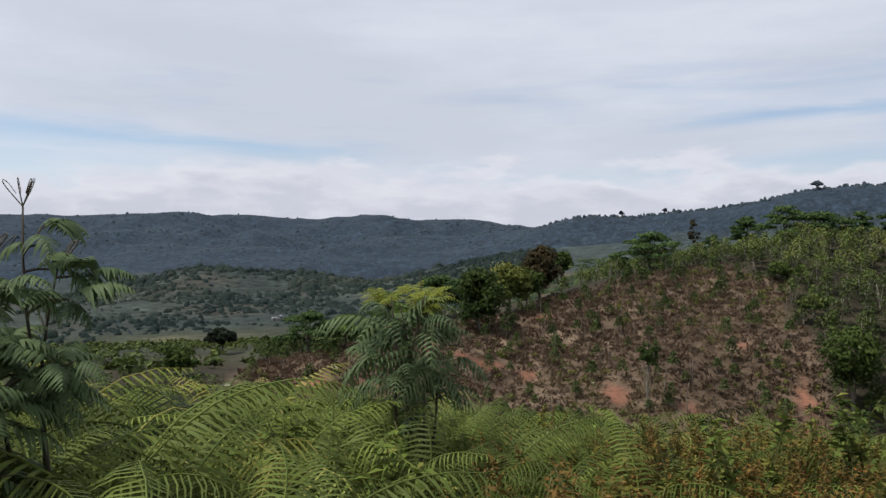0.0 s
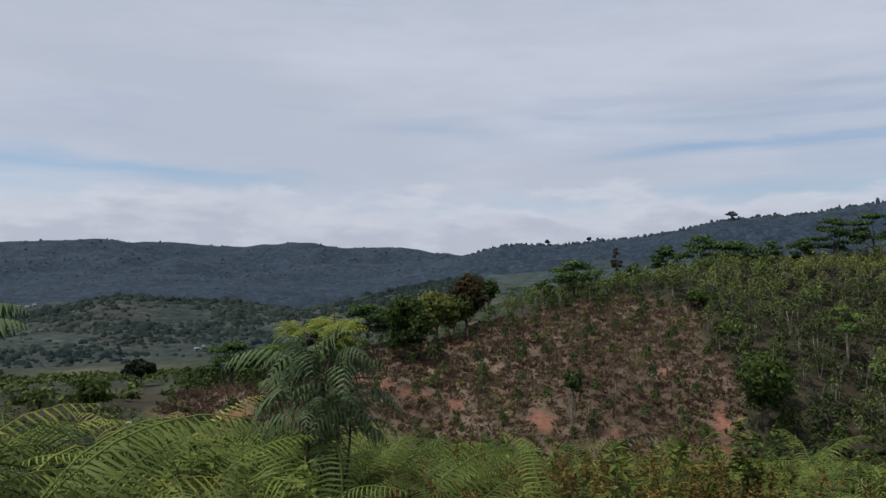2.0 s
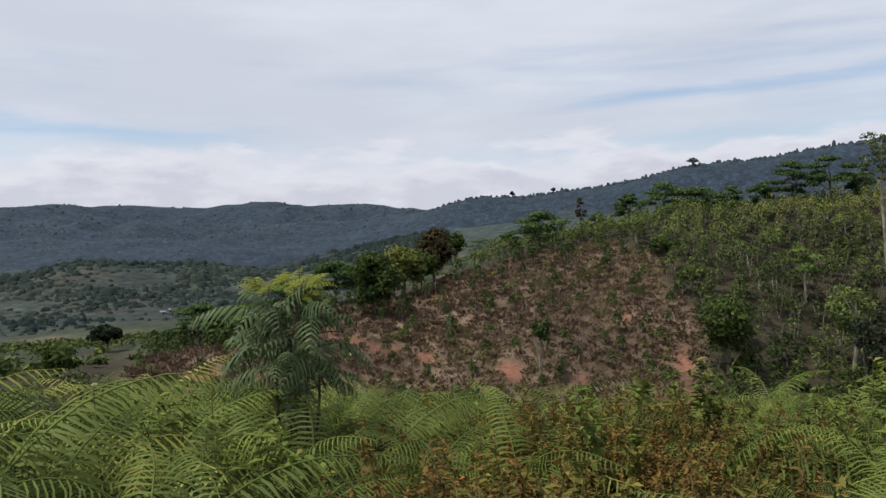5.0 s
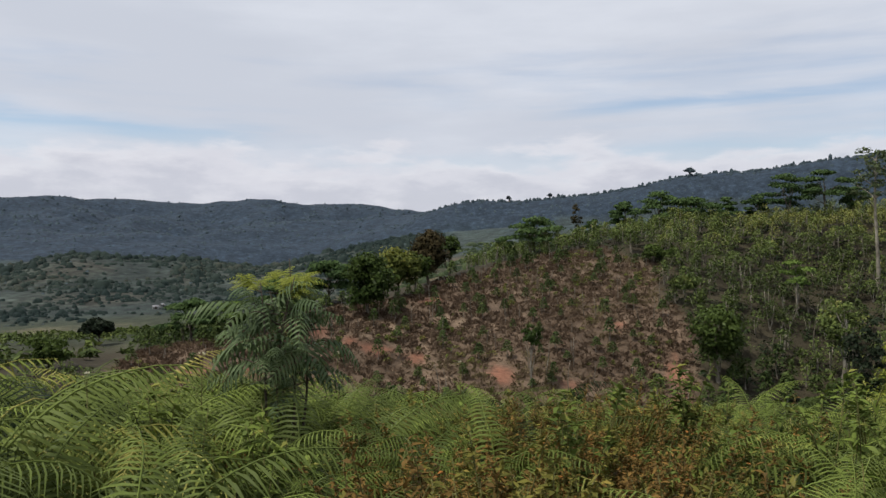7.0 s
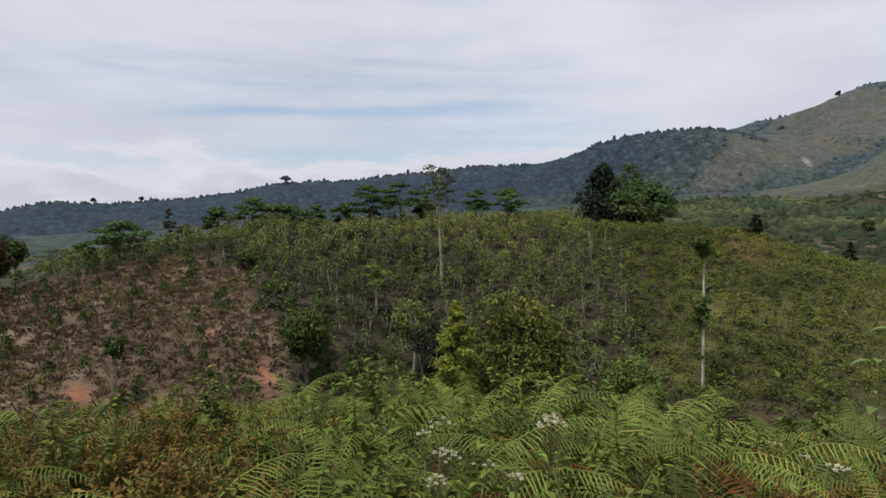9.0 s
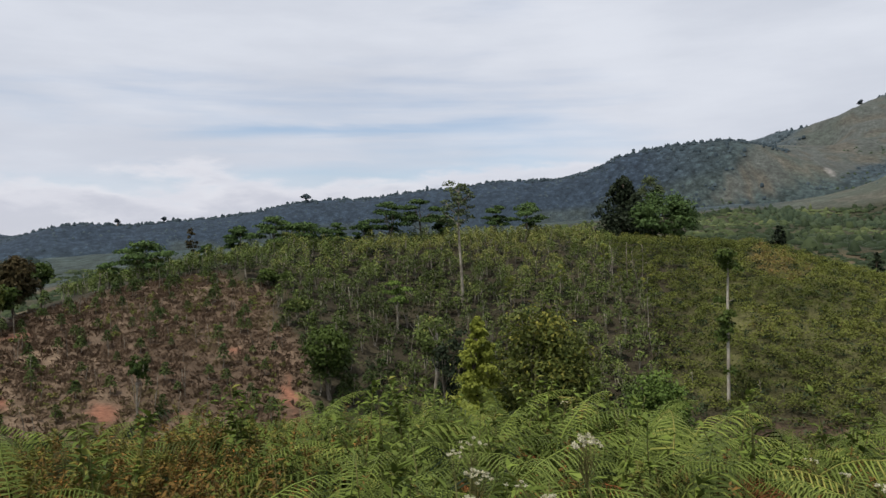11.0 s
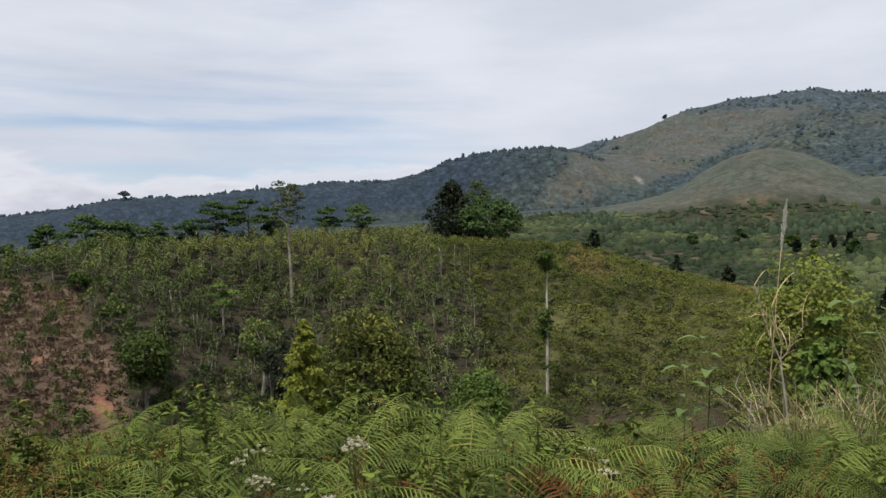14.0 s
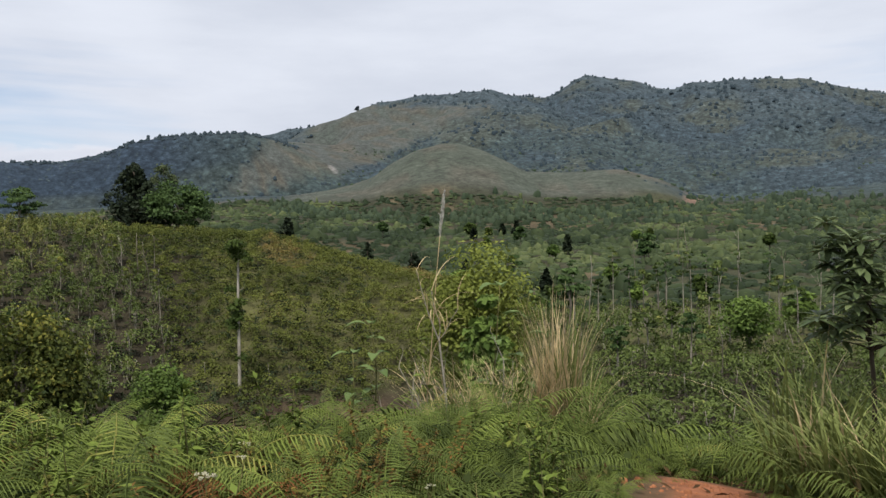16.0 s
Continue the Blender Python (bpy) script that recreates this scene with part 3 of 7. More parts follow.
# ---- mesh building ----
class Soup:
    """Gathers points and faces with a tint for each point, and makes one mesh of them."""

    def __init__(self):
        self.v, self.q, self.k, self.t, self.n = [], [], [], [], 0

    def add(self, verts, quads=None, tris=None, tint=0.5):
        verts = np.asarray(verts, float).reshape(-1, 3)
        if quads is not None and len(quads):
            self.q.append(np.asarray(quads, np.int64).reshape(-1, 4) + self.n)
        if tris is not None and len(tris):
            self.k.append(np.asarray(tris, np.int64).reshape(-1, 3) + self.n)
        self.v.append(verts)
        self.t.append(np.broadcast_to(np.asarray(tint, float), (len(verts),)))
        self.n += len(verts)

    def cards(self, c, d, n, length, width, tint, fold=0.12):
        """Leaves: folded lozenges at c, pointing along d, facing n."""
        d = d / np.maximum(np.linalg.norm(d, axis=1, keepdims=True), 1e-9)
        s = np.cross(d, n)
        s = s / np.maximum(np.linalg.norm(s, axis=1, keepdims=True), 1e-9)
        nn = np.cross(s, d)
        L, W = np.asarray(length)[:, None], np.asarray(width)[:, None]
        v = np.stack([c - d * L * 0.5, c + s * W * 0.5 + nn * W * fold - d * L * 0.05, c + d * L * 0.5 - nn * L * fold * 0.6, c - s * W * 0.5 + nn * W * fold - d * L * 0.05], 1)
        m = len(c)
        self.add(v.reshape(-1, 3), quads=np.arange(4 * m).reshape(m, 4), tint=np.repeat(tint, 4))

    def tube(self, pts, radii, sides=6, tint=0.5, close=True):
        pts = np.asarray(pts, float)
        k = len(pts)
        radii = np.broadcast_to(np.asarray(radii, float), (k,))
        tang = np.gradient(pts, axis=0)
        tang /= np.maximum(np.linalg.norm(tang, axis=1, keepdims=True), 1e-9)
        ref = np.where(np.abs(tang[:, 2:3]) > 0.9, np.array([[1.0, 0, 0]]), np.array([[0, 0, 1.0]]))
        a = np.cross(tang, ref)
        a /= np.linalg.norm(a, axis=1, keepdims=True)
        b = np.cross(tang, a)
        an = np.arange(sides) * 2 * np.pi / sides
        ring = pts[:, None] + radii[:, None, None] * (np.cos(an)[None, :, None] * a[:, None] + np.sin(an)[None, :, None] * b[:, None])
        i, j = np.meshgrid(np.arange(k - 1), np.arange(sides), indexing="ij")
        jn = (j + 1) % sides
        quads = np.stack([i * sides + j, i * sides + jn, (i + 1) * sides + jn, (i + 1) * sides + j], -1).reshape(-1, 4)
        tris = None
        verts = ring.reshape(-1, 3)
        if close:
            verts = np.vstack([verts, pts[-1:]])
            tris = np.array([[(k - 1) * sides + q, (k - 1) * sides + (q + 1) % sides, k * sides] for q in range(sides)])
        self.add(verts, quads=quads, tris=tris, tint=tint)

    def crowns(self, c, size, rng, tint):
        """Far tree crowns, c at their feet: low lumpy domes."""
        m = len(c)
        a1, a2 = np.arange(6) * 1.0472, np.arange(4) * 1.5708
        p = np.vstack([np.column_stack([np.cos(a1), np.sin(a1), np.zeros(6)]), np.column_stack([0.72 * np.cos(a2 + 0.4), 0.72 * np.sin(a2 + 0.4), np.full(4, 0.72)]), [[0, 0, 1.0]]])
        f = np.array([(0, 1, 6), (1, 7, 6), (1, 2, 7), (2, 3, 7), (3, 8, 7), (3, 4, 8), (4, 9, 8), (4, 5, 9), (5, 0, 9), (0, 6, 9), (6, 7, 10), (7, 8, 10), (8, 9, 10), (9, 6, 10)])
        q = p[None] * rng.uniform(0.75, 1.22, (m, 11, 1)) * (size * np.array([0.5, 0.5, 1.0]))[:, None, :]
        turn = rng.uniform(0, 6.283, m)[:, None]
        x = q[:, :, 0] * np.cos(turn) - q[:, :, 1] * np.sin(turn)
        y = q[:, :, 0] * np.sin(turn) + q[:, :, 1] * np.cos(turn)
        v = np.stack([x, y, q[:, :, 2]], -1) + c[:, None]
        # rim tinted darker and tip lighter, painting shade below and light above
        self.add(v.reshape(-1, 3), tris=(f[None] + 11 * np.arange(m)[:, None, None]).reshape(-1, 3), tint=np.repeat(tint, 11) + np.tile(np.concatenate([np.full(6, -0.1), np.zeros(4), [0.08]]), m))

    def mesh(self, name, material, smooth=False):
        me = bpy.data.meshes.new(name)
        v = np.vstack(self.v)
        q = np.vstack(self.q) if self.q else np.zeros((0, 4), np.int64)
        k = np.vstack(self.k) if self.k else np.zeros((0, 3), np.int64)
        me.vertices.add(len(v))
        me.vertices.foreach_set("co", v.astype(np.float32).ravel())
        loops = np.concatenate([q.ravel(), k.ravel()]).astype(np.int32)
        me.loops.add(len(loops))
        me.loops.foreach_set("vertex_index", loops)
        st = np.concatenate([np.arange(len(q)) * 4, 4 * len(q) + np.arange(len(k)) * 3]).astype(np.int32)
        me.polygons.add(len(st))
        me.polygons.foreach_set("loop_start", st)
        if smooth:
            me.polygons.foreach_set("use_smooth", np.ones(len(st), bool))
        me.update(calc_edges=True)
        at = me.attributes.new("tint", "FLOAT", "POINT")
        at.data.foreach_set("value", np.concatenate(self.t).astype(np.float32))
        me.materials.append(material)
        return me


def part(name, me, parent, label="", m=None):
    ob = new(name, me)
    ob.parent = parent
    if m is not None:
        ob.matrix_basis = m
    if label:
        tagged(ob, label)
    return ob


def thing(name, label, category, m=None, group="", kind=""):
    ob = new(name)
    ob.empty_display_size = 0.1
    if m is not None:
        ob.matrix_basis = m
    return tagged(ob, label, category, group, kind)


def unit(rng, m):
    u = rng.normal(0, 1, (m, 3))
    return u / np.linalg.norm(u, axis=1, keepdims=True)


def bent(rng, a, b, k=6, sag=0.0, wob=0.04):
    """A slightly crooked line from a to b."""
    a, b = np.asarray(a, float), np.asarray(b, float)
    t = np.linspace(0, 1, k)[:, None]
    p = a + (b - a) * t
    size = np.linalg.norm(b - a)
    p = p + np.sin(t * np.pi) * rng.normal(0, wob * size, (1, 3)) + np.sin(t * 2 * np.pi) * rng.normal(0, wob * 0.5 * size, (1, 3))
    p[:, 2] += sag * size * np.sin(t[:, 0] * np.pi)
    return p


def foliage(s, rng, centres, radii, per, leaf, squash=0.75, aspect=0.58, up=0.35, droop=0.2):
    """Clumps of leaves round the given centres, facing outwards."""
    centres, radii = np.asarray(centres, float), np.asarray(radii, float)
    m = len(centres) * per
    c = np.repeat(centres, per, 0)
    rad = np.repeat(radii, per)
    u = unit(rng, m)
    u[:, 2] = np.where(u[:, 2] < -0.3, -u[:, 2] * 0.6, u[:, 2])
    pos = c + u * (rad * rng.uniform(0.45, 1.08, m))[:, None] * np.array([1, 1, squash])
    n = u + rng.normal(0, 0.45, (m, 3)) + np.array([0, 0, up])
    d = np.cross(n, rng.normal(0, 1, (m, 3)))
    d[:, 2] -= droop * np.linalg.norm(d, axis=1)
    ln = 1.3 * leaf * rng.uniform(0.6, 1.35, m)
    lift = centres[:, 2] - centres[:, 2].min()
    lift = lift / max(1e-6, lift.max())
    # lighter tint on high clumps and upturned leaves paints in top light
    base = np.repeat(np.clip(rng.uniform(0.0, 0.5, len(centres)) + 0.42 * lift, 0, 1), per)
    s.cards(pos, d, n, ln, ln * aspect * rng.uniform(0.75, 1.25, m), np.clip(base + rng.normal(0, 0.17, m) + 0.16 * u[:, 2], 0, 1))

# ---- trees and bushes ----
def tree(name, label, category, az, r, top, width, leaf_mat, bark, form="round", clumps=26, per=40, leaf=0.35, clear=0.35, trunk=None, seed=1, group="", drop=0.0, lean=0.0):
    """A tree on the ground at that bearing and distance, its top at the elevation given, its crown that many degrees wide."""
    rng = np.random.default_rng(seed)
    x, y = polar(az, r)
    z = put(x, y) - 0.1 - drop
    h = float(rise(r, top)) - z
    w = r * radians(width)
    ob = thing(name, label, category, pose(x, y, z, 0, 0, rng.uniform(0, 360)), group)
    rt = trunk or max(0.06, 0.018 * h + 0.03 * w * 0.3)
    zc = h * clear
    crown_h = h - zc
    tip = np.array([lean * h + rng.normal(0, 0.03 * h), rng.normal(0, 0.03 * h), zc + crown_h * (0.55 if form != "spire" else 0.95)])
    stem = bent(rng, (0, 0, 0), tip, 9, 0, 0.025)
    s = Soup()
    s.tube(stem, np.linspace(rt, rt * 0.35, 9) * np.concatenate([[1.35, 1.1], np.ones(7)]), 8)
    part("trunk", s.mesh("trunk", bark, True), ob)
    cs, rs = [], []
    if form == "umbrella":
        # spreading limbs, each ending in a loose flat tray of leaves
        trays = max(5, clumps // 6)
        for q in range(trays):
            f = 1.0 - 0.62 * (q / max(1, trays - 1)) ** 0.9 + rng.normal(0, 0.03)
            a, d = q * 2.4 + rng.uniform(-0.5, 0.5), w * (0.08 + 0.30 * min(1.0, q / 3)) * rng.uniform(0.6, 1.1)
            cx, cy = math.cos(a) * d, math.sin(a) * d
            for e in range(6):
                b, dd = rng.uniform(0, 6.28), w * 0.16 * math.sqrt(rng.uniform(0, 1))
                cs.append((cx + math.cos(b) * dd, cy + math.sin(b) * dd, zc + crown_h * f - 0.25 * dd - 0.07 * crown_h + rng.normal(0, 0.02 * crown_h)))
                rs.append(w * rng.uniform(0.13, 0.19))
        squash = 0.40
    elif form == "spire":
        for q in range(clumps):
            f = q / clumps
            a, d = q * 2.4 + rng.uniform(-0.6, 0.6), w * 0.5 * (1 - f) ** 0.7 * rng.uniform(0.25, 1.05)
            cs.append((math.cos(a) * d, math.sin(a) * d, zc + crown_h * (0.05 + 0.9 * f)))
            rs.append(w * 0.25 * (1.15 - f) * rng.uniform(0.6, 1.2))
        squash = 0.9
    else:
        lobes = unit(rng, 6)
        for q in range(clumps):
            u = unit(rng, 1)[0]
            d = rng.uniform(0.35, 0.86) ** 0.6 * (0.66 + 0.42 * max(0.0, float((lobes @ u).max())) ** 3)
            e = crown_h * 0.5
            cs.append((u[0] * d * w * 0.42, u[1] * d * w * 0.42, zc + e + u[2] * d * e * 0.86))
            rs.append(min(w, crown_h) * rng.uniform(0.12, 0.25))
        squash = 0.85
    limbs = cs[:: max(1, len(cs) // 7)][:8]
    for k, c in enumerate(limbs):
        s = Soup()
        f = rng.uniform(0.35, 0.95)
        a = stem[int(f * 8)]
        s.tube(bent(rng, a, (c[0] * 0.92, c[1] * 0.92, max(c[2], a[2] * 0.9 + 0.1)), 6, 0.06, 0.05), np.linspace(rt * 0.42, rt * 0.10, 6), 5)
        part("limb", s.mesh("limb", bark, True), ob)
    s = Soup()
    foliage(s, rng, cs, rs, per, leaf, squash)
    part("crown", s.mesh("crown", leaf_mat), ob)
    return ob


# trees on and round the opposite hill
tree("dark_tree", "round dark tree with brown young leaves on the hillside", "tree", 7.2, 84, 0.6, 3.2, MAT["brown"], MAT["dark_bark"], clumps=60, per=90, leaf=0.30, clear=0.08, seed=3)
tree("dark_tree", "small dark green tree behind a brown-leaved one", "tree", 8.7, 88, 0.1, 1.9, MAT["mango"], MAT["dark_bark"], clumps=24, per=60, leaf=0.30, clear=0.3, seed=4)
tree("fruit_tree", "leafy tree with yellow-green top on the slope", "tree", 4.9, 78, -0.45, 4.4, MAT["olive"], MAT["grey_bark"], clumps=56, per=90, leaf=0.28, clear=0.14, seed=5)
tree("fruit_tree", "dense dark green tree on the slope", "tree", 2.7, 70, -0.9, 4.6, MAT["mango"], MAT["grey_bark"], clumps=60, per=90, leaf=0.28, clear=0.05, seed=6)
tree("fruit_tree", "low dark green tree beside the taller ones", "tree", 6.2, 80, -1.2, 3.0, MAT["mango"], MAT["grey_bark"], clumps=26, per=60, leaf=0.28, clear=0.25, seed=16)
tree("spreading_tree", "flat-topped dark tree on the hill's shoulder", "tree", -0.2, 76, -1.8, 5.0, MAT["umbrella"], MAT["grey_bark"], "umbrella", 48, 80, 0.3, 0.12, seed=7)
tree("spreading_tree", "flat-topped tree on the hill's shoulder", "tree", -3.9, 72, -3.2, 3.8, MAT["umbrella"], MAT["grey_bark"], "umbrella", 40, 80, 0.3, 0.1, seed=8)
tree("fruit_tree", "round yellow-green tree by the bare slope", "tree", -3.0, 66, -3.9, 2.6, MAT["bright"], MAT["grey_bark"], clumps=26, per=60, leaf=0.28, clear=0.2, seed=18)
tree("layered_tree", "layered green tree at the hill's foot", "tree", -9.9, 70, -4.4, 4.0, MAT["umbrella"], MAT["grey_bark"], "umbrella", 54, 80, 0.28, 0.06, seed=9)
tree("layered_tree", "smaller layered green tree at the hill's foot", "tree", -7.1, 70, -4.7, 3.4, MAT["bright"], MAT["grey_bark"], "umbrella", 40, 80, 0.28, 0.06, seed=10)
tree("round_tree", "lone black-green round tree above pale fields", "tree", -15.9, 150, -5.5, 2.9, MAT["deep"], MAT["dark_bark"], clumps=60, per=100, leaf=0.5, clear=0.3, seed=11)
tree("bush", "dark rounded bush below the knoll", "bush", -18.9, 62, -6.6, 4.0, MAT["mango"], MAT["dark_bark"], clumps=40, per=60, leaf=0.22, clear=0.05, seed=12)
tree("bush", "low dark bush below the knoll", "bush", -22.5, 70, -7.3, 3.2, MAT["mango"], MAT["dark_bark"], clumps=26, per=50, leaf=0.22, clear=0.05, seed=13)
for az, r, top, w, sd in ((15.0, 95, 1.1, 4.2, 21), (21.4, 102, 2.25, 2.3, 22), (23.8, 104, 2.85, 3.1, 23), (26.3, 106, 2.55, 3.9, 24), (28.4, 108, 2.4, 1.5, 25),
                          (32.2, 114, 3.9, 3.3, 26), (34.4, 116, 4.3, 3.0, 27), (40.0, 119, 3.6, 2.0, 28), (42.3, 120, 3.8, 2.9, 29), (12.8, 95, -0.3, 1.6, 30), (19.2, 104, 1.0, 1.3, 31), (30.3, 112, 2.6, 1.6, 32), (36.2, 118, 3.0, 2.0, 34)):
    tree("shade_tree", "flat-crowned dark green shade tree on the hill's crest", "tree", az, r, top, w, MAT["umbrella"], MAT["grey_bark"], "umbrella", 54, 60, 0.28, 0.22, seed=sd, group="shade trees on the crest")
tree("dark_tree", "big black-green tree on the hill's crest", "tree", 49.3, 128, 5.7, 4.9, MAT["deep"], MAT["dark_bark"], "spire", clumps=80, per=90, leaf=0.40, clear=0.0, seed=36)
tree("spreading_tree", "broad bushy green tree on the hill's crest", "tree", 52.2, 126, 4.35, 7.4, MAT["umbrella"], MAT["grey_bark"], clumps=80, per=100, leaf=0.38, clear=0.0, seed=37)
tree("thin_tree", "thin-crowned grey-green tree behind a bushy one", "tree", 51.2, 134, 6.1, 2.8, MAT["ashy"], MAT["grey_bark"], clumps=24, per=40, leaf=0.36, clear=0.35, seed=38)
tree("bush", "dark bush on the hill's far shoulder", "bush", 59.6, 124, 1.75, 1.7, MAT["deep"], MAT["dark_bark"], "spire", 24, 60, 0.36, 0.05, seed=39)
tree("bush", "dark cone-shaped bush beyond the hill", "bush", 65.4, 125, -0.1, 1.5, MAT["deep"], MAT["dark_bark"], "spire", 24, 60, 0.34, 0.02, seed=40)
tree("bush", "dark bush at the edge of the bare slope", "bush", 23.9, 84, -0.8, 3.8, MAT["mango"], MAT["dark_bark"], clumps=40, per=60, leaf=0.26, clear=0.05, seed=41)
tree("small_tree", "small dark-crowned tree on a thin pale stem", "tree", 14.9, 55, -6.5, 1.8, MAT["mango"], MAT["pale_bark"], clumps=20, per=70, leaf=0.16, clear=0.56, trunk=0.09, seed=42)
tree("dark_tree", "dark leafy tree in the gully", "tree", 28.0, 60, -4.6, 4.6, MAT["mango"], MAT["grey_bark"], clumps=50, per=70, leaf=0.22, clear=0.2, seed=43)
tree("small_tree", "slim green tree with a pale stem on the slope", "tree", 25.7, 72, -3.0, 2.9, MAT["coffee"], MAT["pale_bark"], clumps=26, per=50, leaf=0.22, clear=0.4, trunk=0.08, seed=44)
tree("green_tree", "fresh green flat-topped tree among coffee", "tree", 32.9, 78, -1.9, 2.9, MAT["bright"], MAT["pale_bark"], "umbrella", 26, 46, 0.24, 0.45, trunk=0.12, seed=45)
tree("green_tree", "loose light green tree in the gully", "tree", 35.6, 66, -3.3, 3.9, MAT["coffee"], MAT["pale_bark"], clumps=30, per=50, leaf=0.22, clear=0.3, seed=46)
tree("dark_tree", "tree hung with dark creepers in the gully", "tree", 36.9, 62, -4.4, 3.2, MAT["deep"], MAT["grey_bark"], clumps=30, per=60, leaf=0.22, clear=0.1, seed=47)
tree("leafy_tree", "broad olive-green tree with large leaves below the knoll", "tree", 44.8, 30, -1.1, 9.8, MAT["olive"], MAT["grey_bark"], clumps=130, per=110, leaf=0.135, clear=0.08, seed=48)
tree("yellow_bush", "leafy yellow-green bush below the knoll", "bush", 39.7, 28, -3.9, 6.6, MAT["yellow"], MAT["dark_bark"], "spire", 110, 120, 0.11, 0.0, trunk=0.06, seed=49)
tree("green_bush", "dense fresh green bush below the knoll", "bush", 52.9, 32, -5.7, 5.6, MAT["bright"], MAT["grey_bark"], clumps=84, per=100, leaf=0.125, clear=0.05, seed=50)
tree("round_tree", "round mid-green tree among the coffee", "tree", 92.6, 66, -3.5, 4.2, MAT["bright"], MAT["grey_bark"], clumps=44, per=60, leaf=0.24, clear=0.12, seed=51)
tree("bushy_tree", "rounded yellow-green tree below the grassy rim", "tree", 74.9, 36.6, 1.35, 10.4, MAT["lush"], MAT["grey_bark"], clumps=150, per=120, leaf=0.15, clear=0.03, seed=52)
tree("leafy_tree", "fresh green leafy tree behind the tall grass", "tree", 77.4, 15.6, -1.6, 4.6, MAT["bright"], MAT["grey_bark"], clumps=60, per=80, leaf=0.12, clear=0.15, seed=53)


def pole_tree():
    rng = np.random.default_rng(60)
    x, y = polar(56.5, 66)
    z = put(x, y) - 0.1
    h = float(rise(66, -0.2)) - z
    ob = thing("bare_trunk_tree", "tall pale bare trunk with a small dark tuft on top", "tree", pose(x, y, z))
    s = Soup()
    s.tube(bent(rng, (0, 0, 0), (0.25, 0, h * 0.95), 14, 0, 0.012), np.linspace(0.15, 0.075, 14), 8)
    part("trunk", s.mesh("trunk", MAT["white_bark"], True), ob)
    for f in (0.9, 0.7, 0.58, 0.46):
        s = Soup()
        u = unit(rng, 1)[0]
        s.tube(bent(rng, (0.22 * f, 0, h * f), (0.22 * f + u[0] * 0.8, u[1] * 0.8, h * f + 0.3), 5, 0, 0.05), np.linspace(0.05, 0.015, 5), 5)
        part("limb", s.mesh("limb", MAT["pale_bark"], True), ob)
    s = Soup()
    cs = [(0.25 + rng.normal(0, 0.5), rng.normal(0, 0.5), h * f) for f in (0.92, 0.94, 0.96, 0.98, 0.995, 0.9)] + [(0.1 + rng.normal(0, 0.35), rng.normal(0, 0.35), h * f) for f in (0.7, 0.62, 0.585, 0.55, 0.52, 0.49, 0.46, 0.26)]
    foliage(s, rng, cs, [0.85] * 6 + [0.62] * 8, 150, 0.22, 0.75)
    part("crown", s.mesh("crown", MAT["mango"]), ob)


pole_tree()


def slim_tree(name, label, az, r, top, crown, bare, mat, seed, rt=0.1, clumps=9, per=60, leaf=0.22, group=""):
    """Straight pale trunk with short limbs and a small loose crown above its bare part."""
    rng = np.random.default_rng(seed)
    x, y = polar(az, r)
    z = put(x, y) - 0.1
    h = float(rise(r, top)) - z
    ob = thing(name, label, "tree", pose(x, y, z, 0, 0, rng.uniform(0, 360)), group)
    s = Soup()
    line = bent(rng, (0, 0, 0), (rng.normal(0, 0.02) * h, rng.normal(0, 0.02) * h, h * 0.94), 12, 0, 0.008)
    s.tube(line, np.linspace(rt, rt * 0.35, 12), 7)
    part("trunk", s.mesh("trunk", MAT["pale_bark"], True), ob)
    cs, rs = [], []
    for q in range(clumps):
        f = bare + (1 - bare) * (q + 0.5) / clumps
        a, d = q * 2.4 + rng.uniform(-0.5, 0.5), crown * 0.5 * rng.uniform(0.3, 1.0) * (1.15 - 0.6 * (f - bare) / (1 - bare))
        p = line[min(11, int(f * 11.7))]
        c = np.array([p[0] + math.cos(a) * d, p[1] + math.sin(a) * d, h * f])
        if q % 2 == 0:
            s = Soup()
            s.tube(bent(rng, p - np.array([0, 0, 0.25 * d]), c, 5, 0.04, 0.05), np.linspace(rt * 0.35, rt * 0.12, 5), 5)
            part("limb", s.mesh("limb", MAT["pale_bark"], True), ob)
        cs.append(c)
        rs.append(crown * rng.uniform(0.13, 0.24))
    s = Soup()
    foliage(s, rng, cs, rs, per, leaf, 0.6)
    part("crown", s.mesh("crown", mat), ob)


